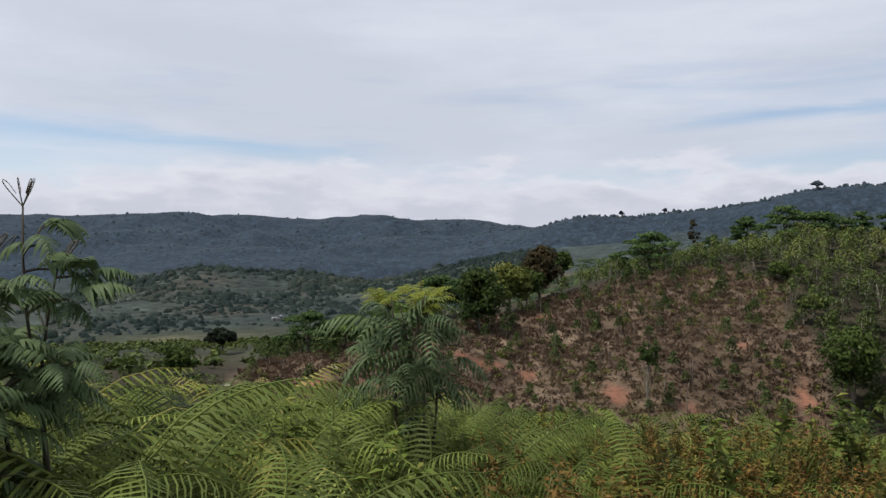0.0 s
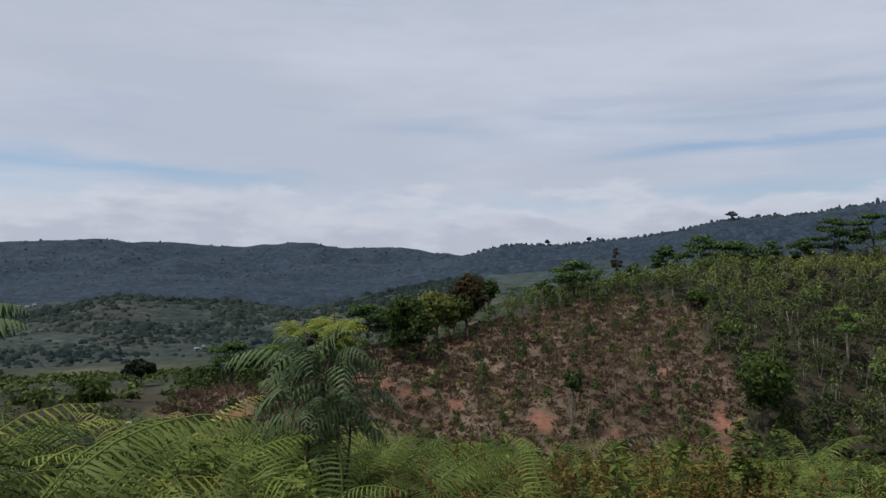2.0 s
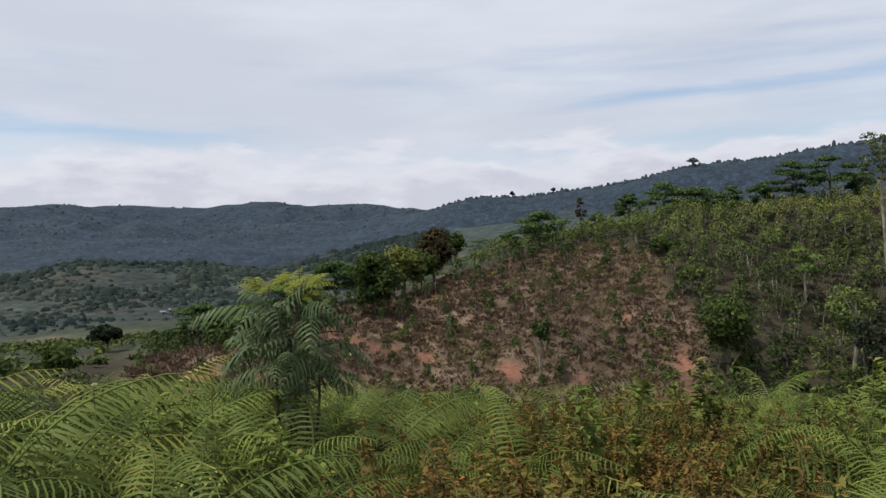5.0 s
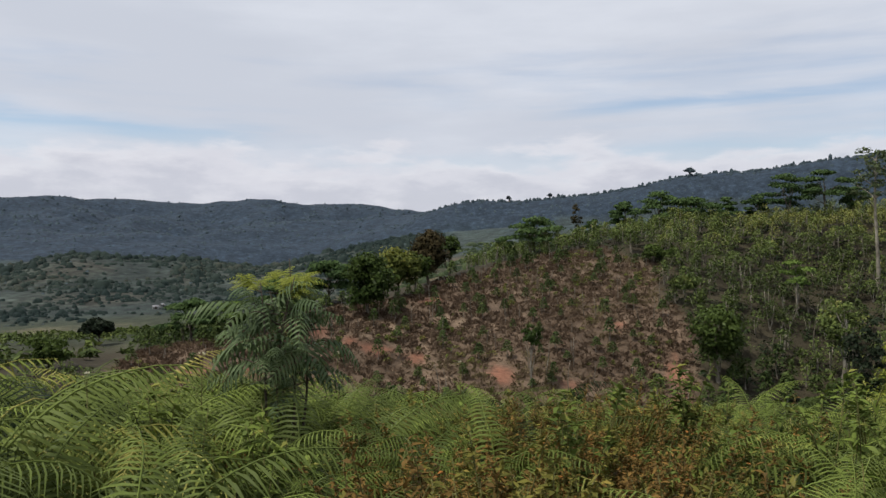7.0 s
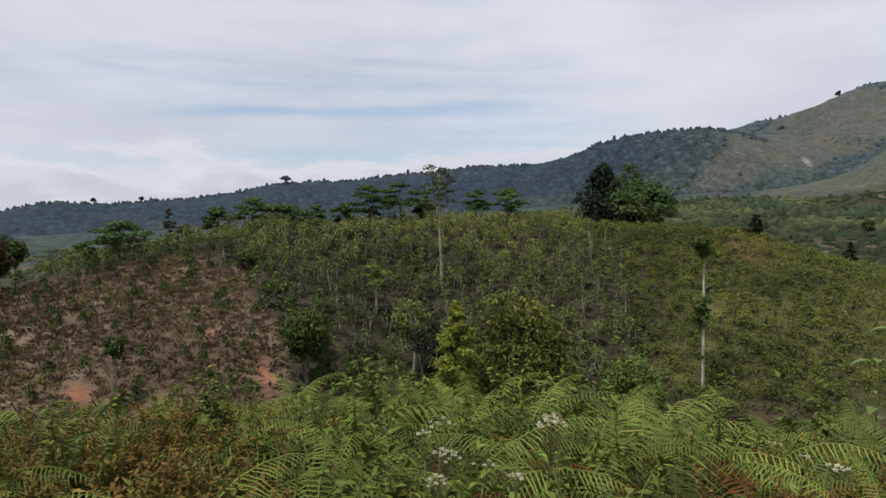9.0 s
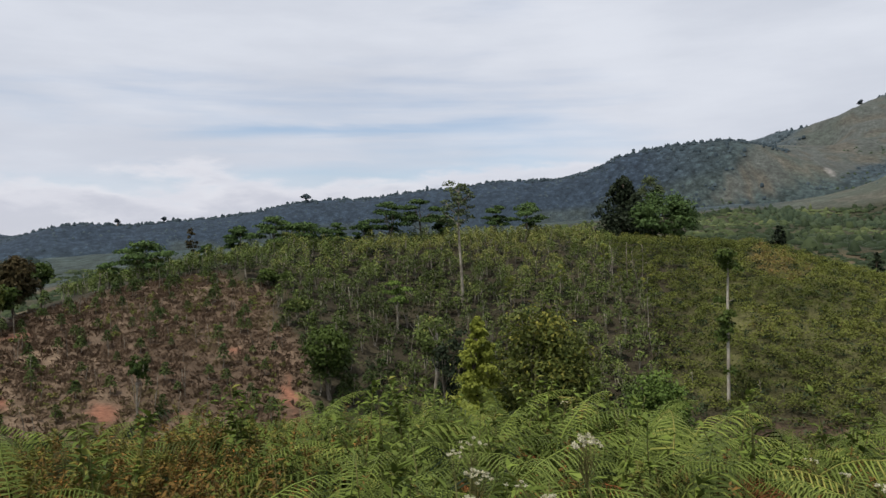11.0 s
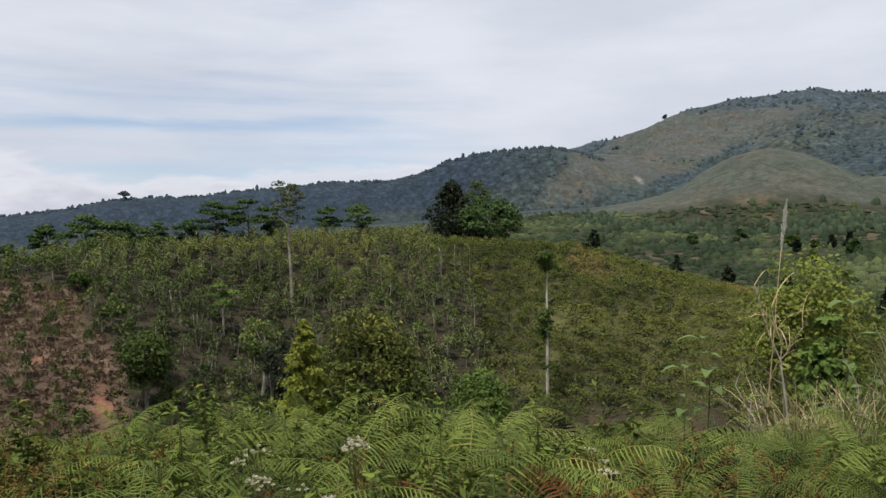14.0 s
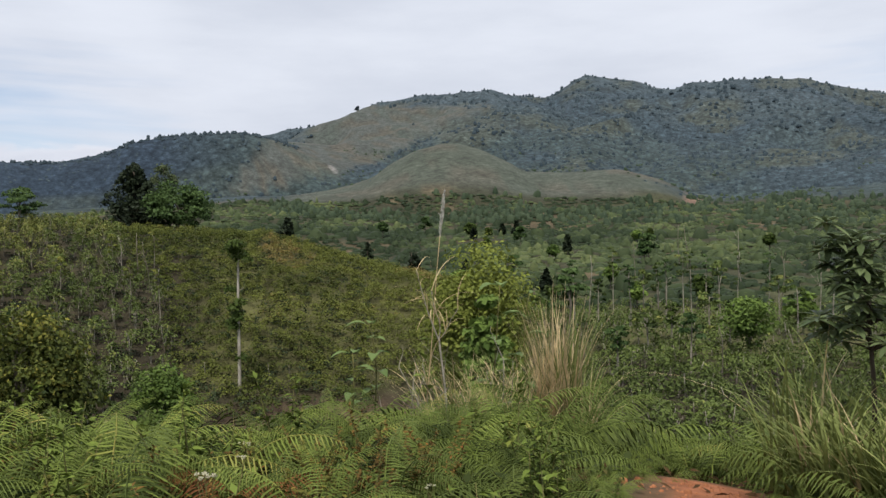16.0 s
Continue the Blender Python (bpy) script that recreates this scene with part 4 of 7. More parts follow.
slim_tree("tall_tree", "tall thin tree with straight pale trunk and sparse crown", 37.7, 86, 5.2, 4.0, 0.66, MAT["ashy"], 35, 0.20, 30, 36, 0.26)
for i, (az, r, top, w) in enumerate(((48.0, 96, 0.6, 1.8), (49.2, 84, -1.2, 1.6), (50.7, 92, 0.7, 1.8), (51.0, 80, -1.6, 1.6), (44.8, 88, -0.9, 1.8), (41.2, 84, -1.8, 1.8))):
    slim_tree("bare_stemmed_tree", "thin pale-stemmed tree with a few leaves at the top", az, r, top, w, 0.55, MAT["olive"], 160 + i, 0.06, 9, 26, 0.24, "pale stems on the hill")
for i, (az, r, top) in enumerate(((84.6, 92, -2.2), (85.6, 88, -2.6), (86.5, 96, -2.0), (87.0, 100, -1.8), (88.1, 110, -1.3), (88.6, 112, -1.2), (89.5, 104, -1.5), (90.6, 98, -2.0), (91.7, 120, -1.0), (93.6, 112, -1.4), (86.0, 66, -5.4), (87.6, 70, -4.9), (88.9, 62, -5.6),
                                  (90.0, 74, -4.2), (91.4, 68, -4.6), (84.0, 58, -6.6), (94.4, 84, -3.0), (82.4, 84, -3.2), (80.6, 104, -1.8), (83.2, 130, -0.9), (95.6, 76, -3.6), (97.6, 90, -2.4), (99.0, 110, -1.5))):
    slim_tree("coffee_shade_tree", "slim pale-trunked shade tree with a small dark crown", az, r, top, (2.0, 2.8, 1.6)[i % 3], (0.62, 0.7, 0.55)[i % 3], MAT[("umbrella", "coffee", "mango")[i % 3]], 180 + i, 0.10, 8, 50, 0.26, "slim shade trees over the coffee")


def snag(az, r, top, seed, label="bare pale dead trunk standing among scrub"):
    """A dead or stripped trunk with a few stubs."""
    rng = np.random.default_rng(seed)
    x, y = polar(az, r)
    z = put(x, y) - 0.1
    h = max(1.5, float(rise(r, top)) - z)
    ob = thing("dead_tree", label, "tree", pose(x, y, z, 0, 0, rng.uniform(0, 360)), "dead trees")
    s = Soup()
    line = bent(rng, (0, 0, 0), (rng.normal(0, 0.05 * h), rng.normal(0, 0.05 * h), h), 8, 0, 0.03)
    rt = 0.02 + 0.004 * h + 0.0002 * r
    s.tube(line, np.linspace(rt, rt * 0.45, 8), 6)
    part("trunk", s.mesh("trunk", MAT["grey_bark"] if seed % 3 else MAT["pale_bark"], True), ob)
    for k in range(rng.integers(1, 4)):
        s = Soup()
        a = line[rng.integers(4, 8)]
        u = unit(rng, 1)[0]
        s.tube(bent(rng, a, a + np.array([u[0], u[1], abs(u[2]) + 0.5]) * h * 0.16, 5, 0, 0.06), np.linspace(rt * 0.4, rt * 0.12, 5), 5)
        part("branch", s.mesh("branch", MAT["pale_bark"], True), ob)


for i, (az, r, top) in enumerate(((49.5, 92, 0.7), (50.3, 90, 0.1), (48.6, 94, 0.5), (86.3, 85, -3.4), (87.0, 88, -3.2), (90.3, 90, -3.0), (87.7, 190, 0.6), (88.2, 195, 0.5), (91.8, 170, 0.1),
                                  (85.8, 58, -8.0), (91.0, 60, -6.4), (81.5, 120, -1.5), (84.6, 150, -0.7), (94.5, 110, -1.6), (96.6, 120, -1.4), (58.6, 68, -8.8), (60.0, 68, -9.0), (54.0, 70, -8.4), (31.5, 66, -6.8),
                                  (33.8, 70, -5.6), (42.2, 86, -2.2), (46.5, 88, -1.4))):
    snag(az, r, top, 100 + i)


def plain_trees():
    """Single trees over the coffee country towards the plain."""
    rng = np.random.default_rng(150)
    for i in range(34):
        az, r = rng.uniform(66, 106), rng.uniform(75, 330)
        ground_z = put(*polar(az, r))
        h = rng.uniform(3.5, 7.5)
        top = math.degrees(math.atan2(ground_z + h - EYE, r))
        form = ("umbrella", "round", "spire", "round")[i % 4]
        mat = (MAT["umbrella"], MAT["mango"], MAT["deep"], MAT["bright"])[i % 4]
        label = ("flat-crowned shade tree over the coffee", "round dark green tree over the coffee", "dark narrow tree over the coffee", "fresh green tree over the coffee")[i % 4]
        tree("plain_tree", label, "tree", az, r, top, math.degrees(h * rng.uniform(0.55, 0.95) / r) * (0.6 if form == "spire" else 1), mat, MAT["grey_bark"], form, 24, 30, 0.0036 * r + 0.14, 0.25, seed=151 + i, group="trees over the coffee")


plain_trees()

# ---- coffee shrubs, scrub and woods ----
def shrub_cards(s, stems, rng, x, y, hgt, wid, leaf, per, tint, tiers=3, thick=0.45, flat=0.7, mixed=0.16, bare=1):
    """Many shrubs at once: tiers of leaves on a short stem."""
    z = height(x, y) - 0.05
    m = len(x)
    k = per
    u = unit(rng, m * k)
    tier = rng.integers(0, tiers, m * k)
    f = 0.46 + 0.5 * (tier + rng.uniform(0, thick, m * k)) / tiers
    X, Y, Z, H, W = (np.repeat(a, k) for a in (x, y, z, hgt, wid))
    spread = 0.5 * W * (1.12 - 0.75 * (f - 0.42) / 0.55) * np.sqrt(rng.uniform(0.08, 1, m * k))
    pos = np.column_stack([X + u[:, 0] * spread, Y + u[:, 1] * spread, Z + H * f + rng.normal(0, 0.05, m * k) * H - 0.12 * spread])
    n = np.column_stack([u[:, 0] * flat, u[:, 1] * flat, np.abs(u[:, 2]) + 0.5]) + rng.normal(0, 0.5 * flat, (m * k, 3))
    d = np.column_stack([u[:, 0], u[:, 1], rng.normal(-0.15, 0.3, m * k)]) + rng.normal(0, 0.5, (m * k, 3))
    ln = np.repeat(leaf, k) * rng.uniform(0.6, 1.35, m * k)
    # upper tiers tinted lighter to paint in light from above
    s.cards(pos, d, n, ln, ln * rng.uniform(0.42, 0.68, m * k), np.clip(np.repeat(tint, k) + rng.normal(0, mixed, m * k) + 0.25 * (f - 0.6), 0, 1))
    if stems is not None:
        for q in np.repeat(np.arange(m), bare):
            top = np.array([x[q] + rng.normal(0, 0.12) * wid[q], y[q] + rng.normal(0, 0.12) * wid[q], z[q] + hgt[q] * 0.75])
            stems.tube([(x[q], y[q], z[q] - 0.1), ((x[q] + top[0]) / 2 + rng.normal(0, 0.05), (y[q] + top[1]) / 2, z[q] + hgt[q] * 0.4), tuple(top)], [0.045, 0.035, 0.02], 4, rng.uniform(0, 1))


def scatter(rng, az0, az1, r0, r1, step, jitter=0.35, rows=True):
    """Places in loose rows over a stretch of the plan."""
    R = r1
    xs = np.arange(-R, R, step)
    X, Y = np.meshgrid(xs, xs)
    X, Y = X.ravel() + rng.normal(0, jitter * step, X.size) * (0.6 if rows else 1), Y.ravel() + rng.normal(0, jitter * step, Y.size)
    c, sn = math.cos(0.5), math.sin(0.5)
    X, Y = c * X - sn * Y, sn * X + c * Y
    a, r = np.degrees(np.arctan2(X, Y)), np.hypot(X, Y)
    k = (a > az0) & (a < az1) & (r > r0) & (r < r1)
    return X[k], Y[k], a[k], r[k]


def canopy(s, rng, x, y, hgt, wid, leaf, per, tint):
    """Close-growing shrubs: a lumpy dome of foliage each, with loose leaves standing out of it."""
    m = len(x)
    z = height(x, y)
    # dome tinted darker than its loose leaves, to paint the inner shade
    s.crowns(np.column_stack([x, y, z - 0.15 * hgt]), np.column_stack([wid, wid, hgt]), rng, np.clip(tint - 0.12, 0, 1))
    if per == 0:
        return
    u = unit(rng, m * per)
    u[:, 2] = np.abs(u[:, 2])
    X, Y, Z, H, W = (np.repeat(a, per) for a in (x, y, z, hgt, wid))
    f = rng.uniform(0.78, 1.12, m * per)
    pos = np.column_stack([X + u[:, 0] * W * 0.5 * f, Y + u[:, 1] * W * 0.5 * f, Z + H * (u[:, 2] * f - 0.12)])
    ln = np.repeat(leaf, per) * rng.uniform(0.6, 1.3, m * per)
    # leaves near the top tinted lighter, as if lit from above
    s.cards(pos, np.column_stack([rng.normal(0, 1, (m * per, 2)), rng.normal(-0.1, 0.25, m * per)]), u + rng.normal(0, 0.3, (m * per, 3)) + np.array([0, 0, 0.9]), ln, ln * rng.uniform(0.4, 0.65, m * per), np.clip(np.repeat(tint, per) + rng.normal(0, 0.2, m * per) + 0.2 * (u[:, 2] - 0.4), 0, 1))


def coffee_variants():
    out = []
    for v in range(6):
        rng = np.random.default_rng(300 + v)
        hgt = rng.uniform(1.5, 2.3)
        s, st = Soup(), Soup()
        m = 225
        f = rng.uniform(0.46, 1.0, m)
        a = rng.uniform(0, 6.283, m)
        sp = 0.62 * (1.15 - 0.8 * (f - 0.46) / 0.54) * np.sqrt(rng.uniform(0.1, 1, m)) * rng.uniform(0.8, 1.15)
        pos = np.column_stack([np.cos(a) * sp, np.sin(a) * sp, hgt * f - 0.15 * sp])
        n = np.column_stack([np.cos(a) * 0.5, np.sin(a) * 0.5, np.full(m, 0.8)]) + rng.normal(0, 0.35, (m, 3))
        d = np.column_stack([np.cos(a), np.sin(a), rng.normal(-0.25, 0.25, m)])
        ln = 0.25 * rng.uniform(0.7, 1.4, m)
        s.cards(pos, d, n, ln, ln * 0.5, np.clip(rng.normal(0.45, 0.24, m), 0, 1))
        st.tube(bent(rng, (0, 0, -0.1), (rng.normal(0, 0.08), rng.normal(0, 0.08), hgt * 0.9), 6, 0, 0.03), np.linspace(0.048, 0.014, 6), 5)
        out.append((s.mesh("leaves", MAT["coffee_dark"]), st.mesh("stem", MAT["pale_bark"], True)))
    return out


COFFEE = coffee_variants()


def coffee_shrub(x, y, size, turn, v, label, group):
    ob = thing("coffee_shrub", label, "shrub", pose(x, y, put(x, y) - 0.03, 0, 0, turn) @ Matrix.Diagonal((size, size, size, 1)), group)
    part("leaves", COFFEE[v][0], ob)
    part("stem", COFFEE[v][1], ob)


def plant_clearing():
    rng = np.random.default_rng(310)
    X, Y, A, R = scatter(rng, -14, 26, 50, 100, 2.75)
    w = in_clearing(A, R)
    n = 0
    for x, y, a, r, ww in zip(X, Y, A, R, w):
        if ww > 0.4 and n < 270 and red_soil(np.array([x]), np.array([y]))[0] < 0.2:
            n += 1
            rh = float(curve(HILL_AZ, HILL_R, np.array([a]))[0])
            big = 0.46 + 0.46 * rng.uniform(0, 1) ** 1.5 + 0.32 * max(0, (r / rh - 0.72) / 0.28)
            coffee_shrub(x, y, big, rng.uniform(0, 360), int(rng.integers(0, 6)), "young coffee shrub on bare brown slope", "young coffee on the cleared slope")


plant_clearing()


def clearing_litter():
    """Dry tufts, twigs and low weeds all over the cleared slope."""
    rng = np.random.default_rng(320)
    s = Soup()
    m = 19000
    a, r = rng.uniform(-15, 27, m), np.sqrt(rng.uniform(44 ** 2, 106 ** 2, m))
    k = (in_clearing(a, r) > rng.uniform(0.1, 0.8, m)) & (red_soil(r * np.sin(np.radians(a)), r * np.cos(np.radians(a))) < rng.uniform(0.05, 0.5, m))
    a, r = a[k], r[k]
    x, y = r * np.sin(np.radians(a)), r * np.cos(np.radians(a))
    per = 6
    X, Y, Z = (np.repeat(q, per) for q in (x, y, height(x, y)))
    mm = len(X)
    u = unit(rng, mm)
    pos = np.column_stack([X + u[:, 0] * 0.3, Y + u[:, 1] * 0.3, Z + 0.06 + 0.16 * np.abs(u[:, 2])])
    d = u + np.array([0, 0, 0.7])
    ln = rng.uniform(0.2, 0.62, mm)
    s.cards(pos, d, unit(rng, mm), ln, ln * 0.3, np.repeat(np.clip(1.8 * fbm(x / 3.2, y / 3.2, 3, 113) + 2.0 * fbm(x / 11, y / 11, 2, 117) - 1.50 + rng.normal(0, 0.14, len(x)), 0, 1), per))
    tagged(new("dry_tufts", s.mesh("dry_tufts", DRY)), "dry brown grass tufts and dead weeds on the cleared slope", "dry grass", kind="stuff")
    g = Soup()
    k = rng.uniform(0, 1, len(x)) < 0.014 + 0.07 * (fbm(x / 9, y / 9, 2, 119) > 0.56)
    shrub_cards(g, None, rng, x[k], y[k], rng.uniform(0.25, 0.7, k.sum()), rng.uniform(0.4, 1.0, k.sum()), np.full(k.sum(), 0.16), 46, rng.uniform(0.1, 0.8, k.sum()))
    tagged(new("low_weeds", g.mesh("low_weeds", MAT["scrub"])), "low green and rusty weeds dotted over brown soil", "weeds", kind="stuff")
    st = Soup()
    k = np.where(rng.uniform(0, 1, len(x)) < 0.012)[0]
    for q in k:
        z = put(x[q], y[q])
        h = rng.uniform(0.8, 2.6)
        st.tube(bent(rng, (x[q], y[q], z - 0.1), (x[q] + rng.normal(0, 0.15), y[q] + rng.normal(0, 0.15), z + h), 4, 0, 0.03), [0.035, 0.03, 0.025, 0.015], 4, rng.uniform(0, 1))
    tagged(new("thin_stakes", st.mesh("thin_stakes", MAT["grey_bark"])), "thin pale stakes and bare saplings on the cleared slope", "stakes", kind="stuff")


DRY = leaf_material("dry_grass", (0.088, 0.060, 0.040), (0.205, 0.146, 0.098), (0.125, 0.100, 0.052), 0.85, 0.2)
clearing_litter()


def plant_hill():
    """Old coffee on the right of the opposite hill: thick rows with bare lower stems."""
    rng = np.random.default_rng(330)
    X, Y, A, R = scatter(rng, 10, 76, 46, 150, 1.85)
    rh = curve(HILL_AZ, HILL_R, A)
    keep = (in_clearing(A, R) < 0.25) & (R < rh + 16) & (A > 17 - 9 * np.clip((R - 84) / 10, 0, 1)) & (rng.uniform(0, 1, len(X)) < 0.90)
    X, Y, A, R, rh = X[keep], Y[keep], A[keep], R[keep], rh[keep]
    # the shoulder on the right is smooth low scrub instead
    scrubby = (A + 6 * (vnoise(A * 0.3, R * 0.05, 71) - 0.5) > 51.5 - 3 * (R - 80) / 40)
    near = R < 66
    n = 0
    for x, y, a, r in zip(X[near & ~scrubby], Y[near & ~scrubby], A[near & ~scrubby], R[near & ~scrubby]):
        n += 1
        coffee_shrub(x, y, rng.uniform(0.85, 1.35), rng.uniform(0, 360), int(rng.integers(0, 6)), "old leggy coffee shrub with pale bare stem", "old coffee on the hill")
    far = ~near & ~scrubby
    s, st = Soup(), Soup()
    m = far.sum()
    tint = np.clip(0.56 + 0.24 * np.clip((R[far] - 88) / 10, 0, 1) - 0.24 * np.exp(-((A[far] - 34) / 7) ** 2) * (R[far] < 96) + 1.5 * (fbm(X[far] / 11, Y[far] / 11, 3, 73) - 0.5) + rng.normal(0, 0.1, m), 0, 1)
    old = np.clip((94 - R[far]) / 16, 0, 1) * np.clip((A[far] - 27) / 4, 0, 1)
    thin = old > rng.uniform(0.25, 1.6, m)
    for k, per, bare in ((~thin, 164, 2), (thin, 120, 3)):
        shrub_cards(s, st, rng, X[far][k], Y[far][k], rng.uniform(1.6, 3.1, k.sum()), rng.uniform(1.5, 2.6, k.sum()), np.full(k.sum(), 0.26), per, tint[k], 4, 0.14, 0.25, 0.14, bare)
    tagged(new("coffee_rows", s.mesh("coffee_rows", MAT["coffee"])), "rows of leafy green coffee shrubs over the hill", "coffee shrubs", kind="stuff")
    tagged(new("coffee_stems", st.mesh("coffee_stems", MAT["pale_bark"])), "pale bare stems standing under coffee leaves", "stems", kind="stuff")
    # dark low growth under the coffee
    s = Soup()
    X3, Y3, A3, R3 = scatter(rng, 15, 66, 46, 122, 1.45, 0.6, False)
    k = (in_clearing(A3, R3) < 0.3) & (R3 < curve(HILL_AZ, HILL_R, A3))
    X3, Y3 = X3[k], Y3[k]
    m = len(X3)
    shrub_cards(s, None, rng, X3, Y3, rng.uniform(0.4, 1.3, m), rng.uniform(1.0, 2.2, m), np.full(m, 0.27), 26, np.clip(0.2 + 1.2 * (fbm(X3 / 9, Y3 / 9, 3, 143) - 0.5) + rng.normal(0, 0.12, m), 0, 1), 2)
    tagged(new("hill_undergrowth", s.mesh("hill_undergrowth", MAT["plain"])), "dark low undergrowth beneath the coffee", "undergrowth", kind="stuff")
    # low scrub on the shoulder, in soft tiers
    s = Soup()
    X2, Y2, A2, R2 = scatter(rng, 47, 78, 52, 132, 1.27, 0.45, False)
    rh2 = curve(HILL_AZ, HILL_R, A2)
    k = (A2 + 6 * (vnoise(A2 * 0.3, R2 * 0.05, 71) - 0.5) > 51.5 - 3 * (R2 - 80) / 40) & (R2 < rh2 + 14) & ((R2 > 65) | (rng.uniform(0, 1, len(R2)) < 0.3))
    X2, Y2, A2, R2 = X2[k], Y2[k], A2[k], R2[k]
    m = len(X2)
    rust = np.clip(1.2 - np.hypot((A2 - 59.8) / 2.6, (R2 - 104) / 8), 0, 0.6)
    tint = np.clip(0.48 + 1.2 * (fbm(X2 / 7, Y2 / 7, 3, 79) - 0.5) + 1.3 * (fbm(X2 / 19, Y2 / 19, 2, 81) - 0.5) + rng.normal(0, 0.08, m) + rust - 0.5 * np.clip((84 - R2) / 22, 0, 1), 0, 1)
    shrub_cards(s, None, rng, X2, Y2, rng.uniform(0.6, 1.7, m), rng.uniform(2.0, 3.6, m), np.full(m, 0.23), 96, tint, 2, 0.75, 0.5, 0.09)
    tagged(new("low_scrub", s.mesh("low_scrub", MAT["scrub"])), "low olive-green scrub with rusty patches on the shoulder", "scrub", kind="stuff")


plant_hill()


def plant_right():
    """Coffee and scrub running from the gully to the plain."""
    rng = np.random.default_rng(340)
    s, st, sc = Soup(), Soup(), Soup()
    X, Y, A, R = scatter(rng, 64, 116, 36, 150, 2.1)
    k = (R > curve(HILL_AZ, HILL_R, A) + 8) | (A > 76)
    X, Y, A, R = X[k], Y[k], A[k], R[k]
    m = len(X)
    k = R < 70
    Xn, Yn, An, Rn = scatter(rng, 64, 116, 36, 70, 1.75)
    kn = (Rn > curve(HILL_AZ, HILL_R, An) + 8) | (An > 76)
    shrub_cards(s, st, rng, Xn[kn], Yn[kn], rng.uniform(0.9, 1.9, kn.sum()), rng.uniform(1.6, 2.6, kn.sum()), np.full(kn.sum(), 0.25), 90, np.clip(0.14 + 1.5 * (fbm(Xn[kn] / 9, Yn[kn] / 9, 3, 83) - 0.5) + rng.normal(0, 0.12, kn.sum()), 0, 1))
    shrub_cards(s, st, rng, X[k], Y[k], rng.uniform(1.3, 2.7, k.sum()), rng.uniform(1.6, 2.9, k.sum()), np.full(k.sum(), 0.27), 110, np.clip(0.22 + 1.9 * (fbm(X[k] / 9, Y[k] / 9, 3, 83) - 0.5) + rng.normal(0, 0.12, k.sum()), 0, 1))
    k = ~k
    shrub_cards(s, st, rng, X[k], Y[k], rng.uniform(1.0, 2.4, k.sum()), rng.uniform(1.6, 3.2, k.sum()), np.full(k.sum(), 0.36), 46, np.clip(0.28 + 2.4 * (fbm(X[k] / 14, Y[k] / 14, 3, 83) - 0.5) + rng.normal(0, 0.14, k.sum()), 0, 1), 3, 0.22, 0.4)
    for r0, r1, step, per, leaf, sz in ((145, 300, 3.7, 12, 0.7, 1.35), (300, 700, 6.4, 5, 1.2, 2.0)):
        X, Y, A, R = scatter(rng, -2, 116, r0, r1, step, 0.5, False)
        k = (A > 54) | ((A > 5) & (R > 170) & (rng.uniform(0, 1, len(A)) < 0.4))
        k &= fbm(X / 38, Y / 38, 3, 89) > 0.24
        X, Y, A, R = X[k], Y[k], A[k], R[k]
        m = len(X)
        tall = np.where(rng.uniform(0, 1, m) < 0.24, rng.uniform(1.6, 3.0, m), 1.0)
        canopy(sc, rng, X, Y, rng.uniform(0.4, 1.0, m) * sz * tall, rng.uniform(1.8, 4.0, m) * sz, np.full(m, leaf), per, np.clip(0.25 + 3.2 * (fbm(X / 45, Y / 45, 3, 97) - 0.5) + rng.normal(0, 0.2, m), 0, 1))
    tagged(new("coffee_plain", s.mesh("coffee_plain", MAT["coffee"])), "coffee and mixed shrubs spreading towards the plain", "coffee shrubs", kind="stuff")
    tagged(new("coffee_plain_stems", st.mesh("coffee_plain_stems", MAT["pale_bark"])), "pale stems under the shrubs of the plain", "stems", kind="stuff")
    tagged(new("plain_scrub", sc.mesh("plain_scrub", MAT["plain"])), "far scrub and small trees on the plain", "scrub", kind="stuff")


plant_right()


def plant_gully():
    """Tangled undergrowth at the foot of both slopes and down to the valley."""
    rng = np.random.default_rng(350)
    s = Soup()
    X, Y, A, R = scatter(rng, -40, 116, 13, 62, 1.35, 0.5, False)
    k = (in_clearing(A, R) < 0.2) & (R < curve([-40, -14, 0, 25, 30, 66, 75, 116], [60, 60, 48, 49, 58, 58, 46, 40], A)) & ((A < 55) | (A > 76) | (R < 50) | (rng.uniform(0, 1, len(A)) < 0.25))
    X, Y, R = X[k], Y[k], R[k]
    m = len(X)
    shrub_cards(s, None, rng, X, Y, rng.uniform(0.6, 1.7, m), rng.uniform(1.2, 2.3, m), np.full(m, 0.26), 40, np.clip(0.3 + rng.normal(0, 0.2, m), 0, 1), 2)
    tagged(new("gully_scrub", s.mesh("gully_scrub", MAT["coffee"])), "dark tangled undergrowth in the gully", "undergrowth", kind="stuff")
    s = Soup()
    X, Y, A, R = scatter(rng, -42, 4, 58, 300, 3.7, 0.5, False)
    k = (R > curve(HILL_AZ, HILL_R, A) + 2) & (in_clearing(A, R) < 0.2) & (fbm(X / 25, Y / 25, 3, 101) > 0.30) & ((np.abs(A + 15.9) > 2.4) | (R < 85) | (R > 156))
    X, Y = X[k], Y[k]
    m = len(X)
    shrub_cards(s, None, rng, X, Y, rng.uniform(0.8, 2.6, m), rng.uniform(1.5, 3.6, m), np.full(m, 0.82), 19, np.clip(0.3 + rng.normal(0, 0.2, m), 0, 1), 2)
    tagged(new("valley_scrub", s.mesh("valley_scrub", MAT["coffee"])), "dark shrubs falling away to the valley", "shrubs", kind="stuff")


plant_gully()


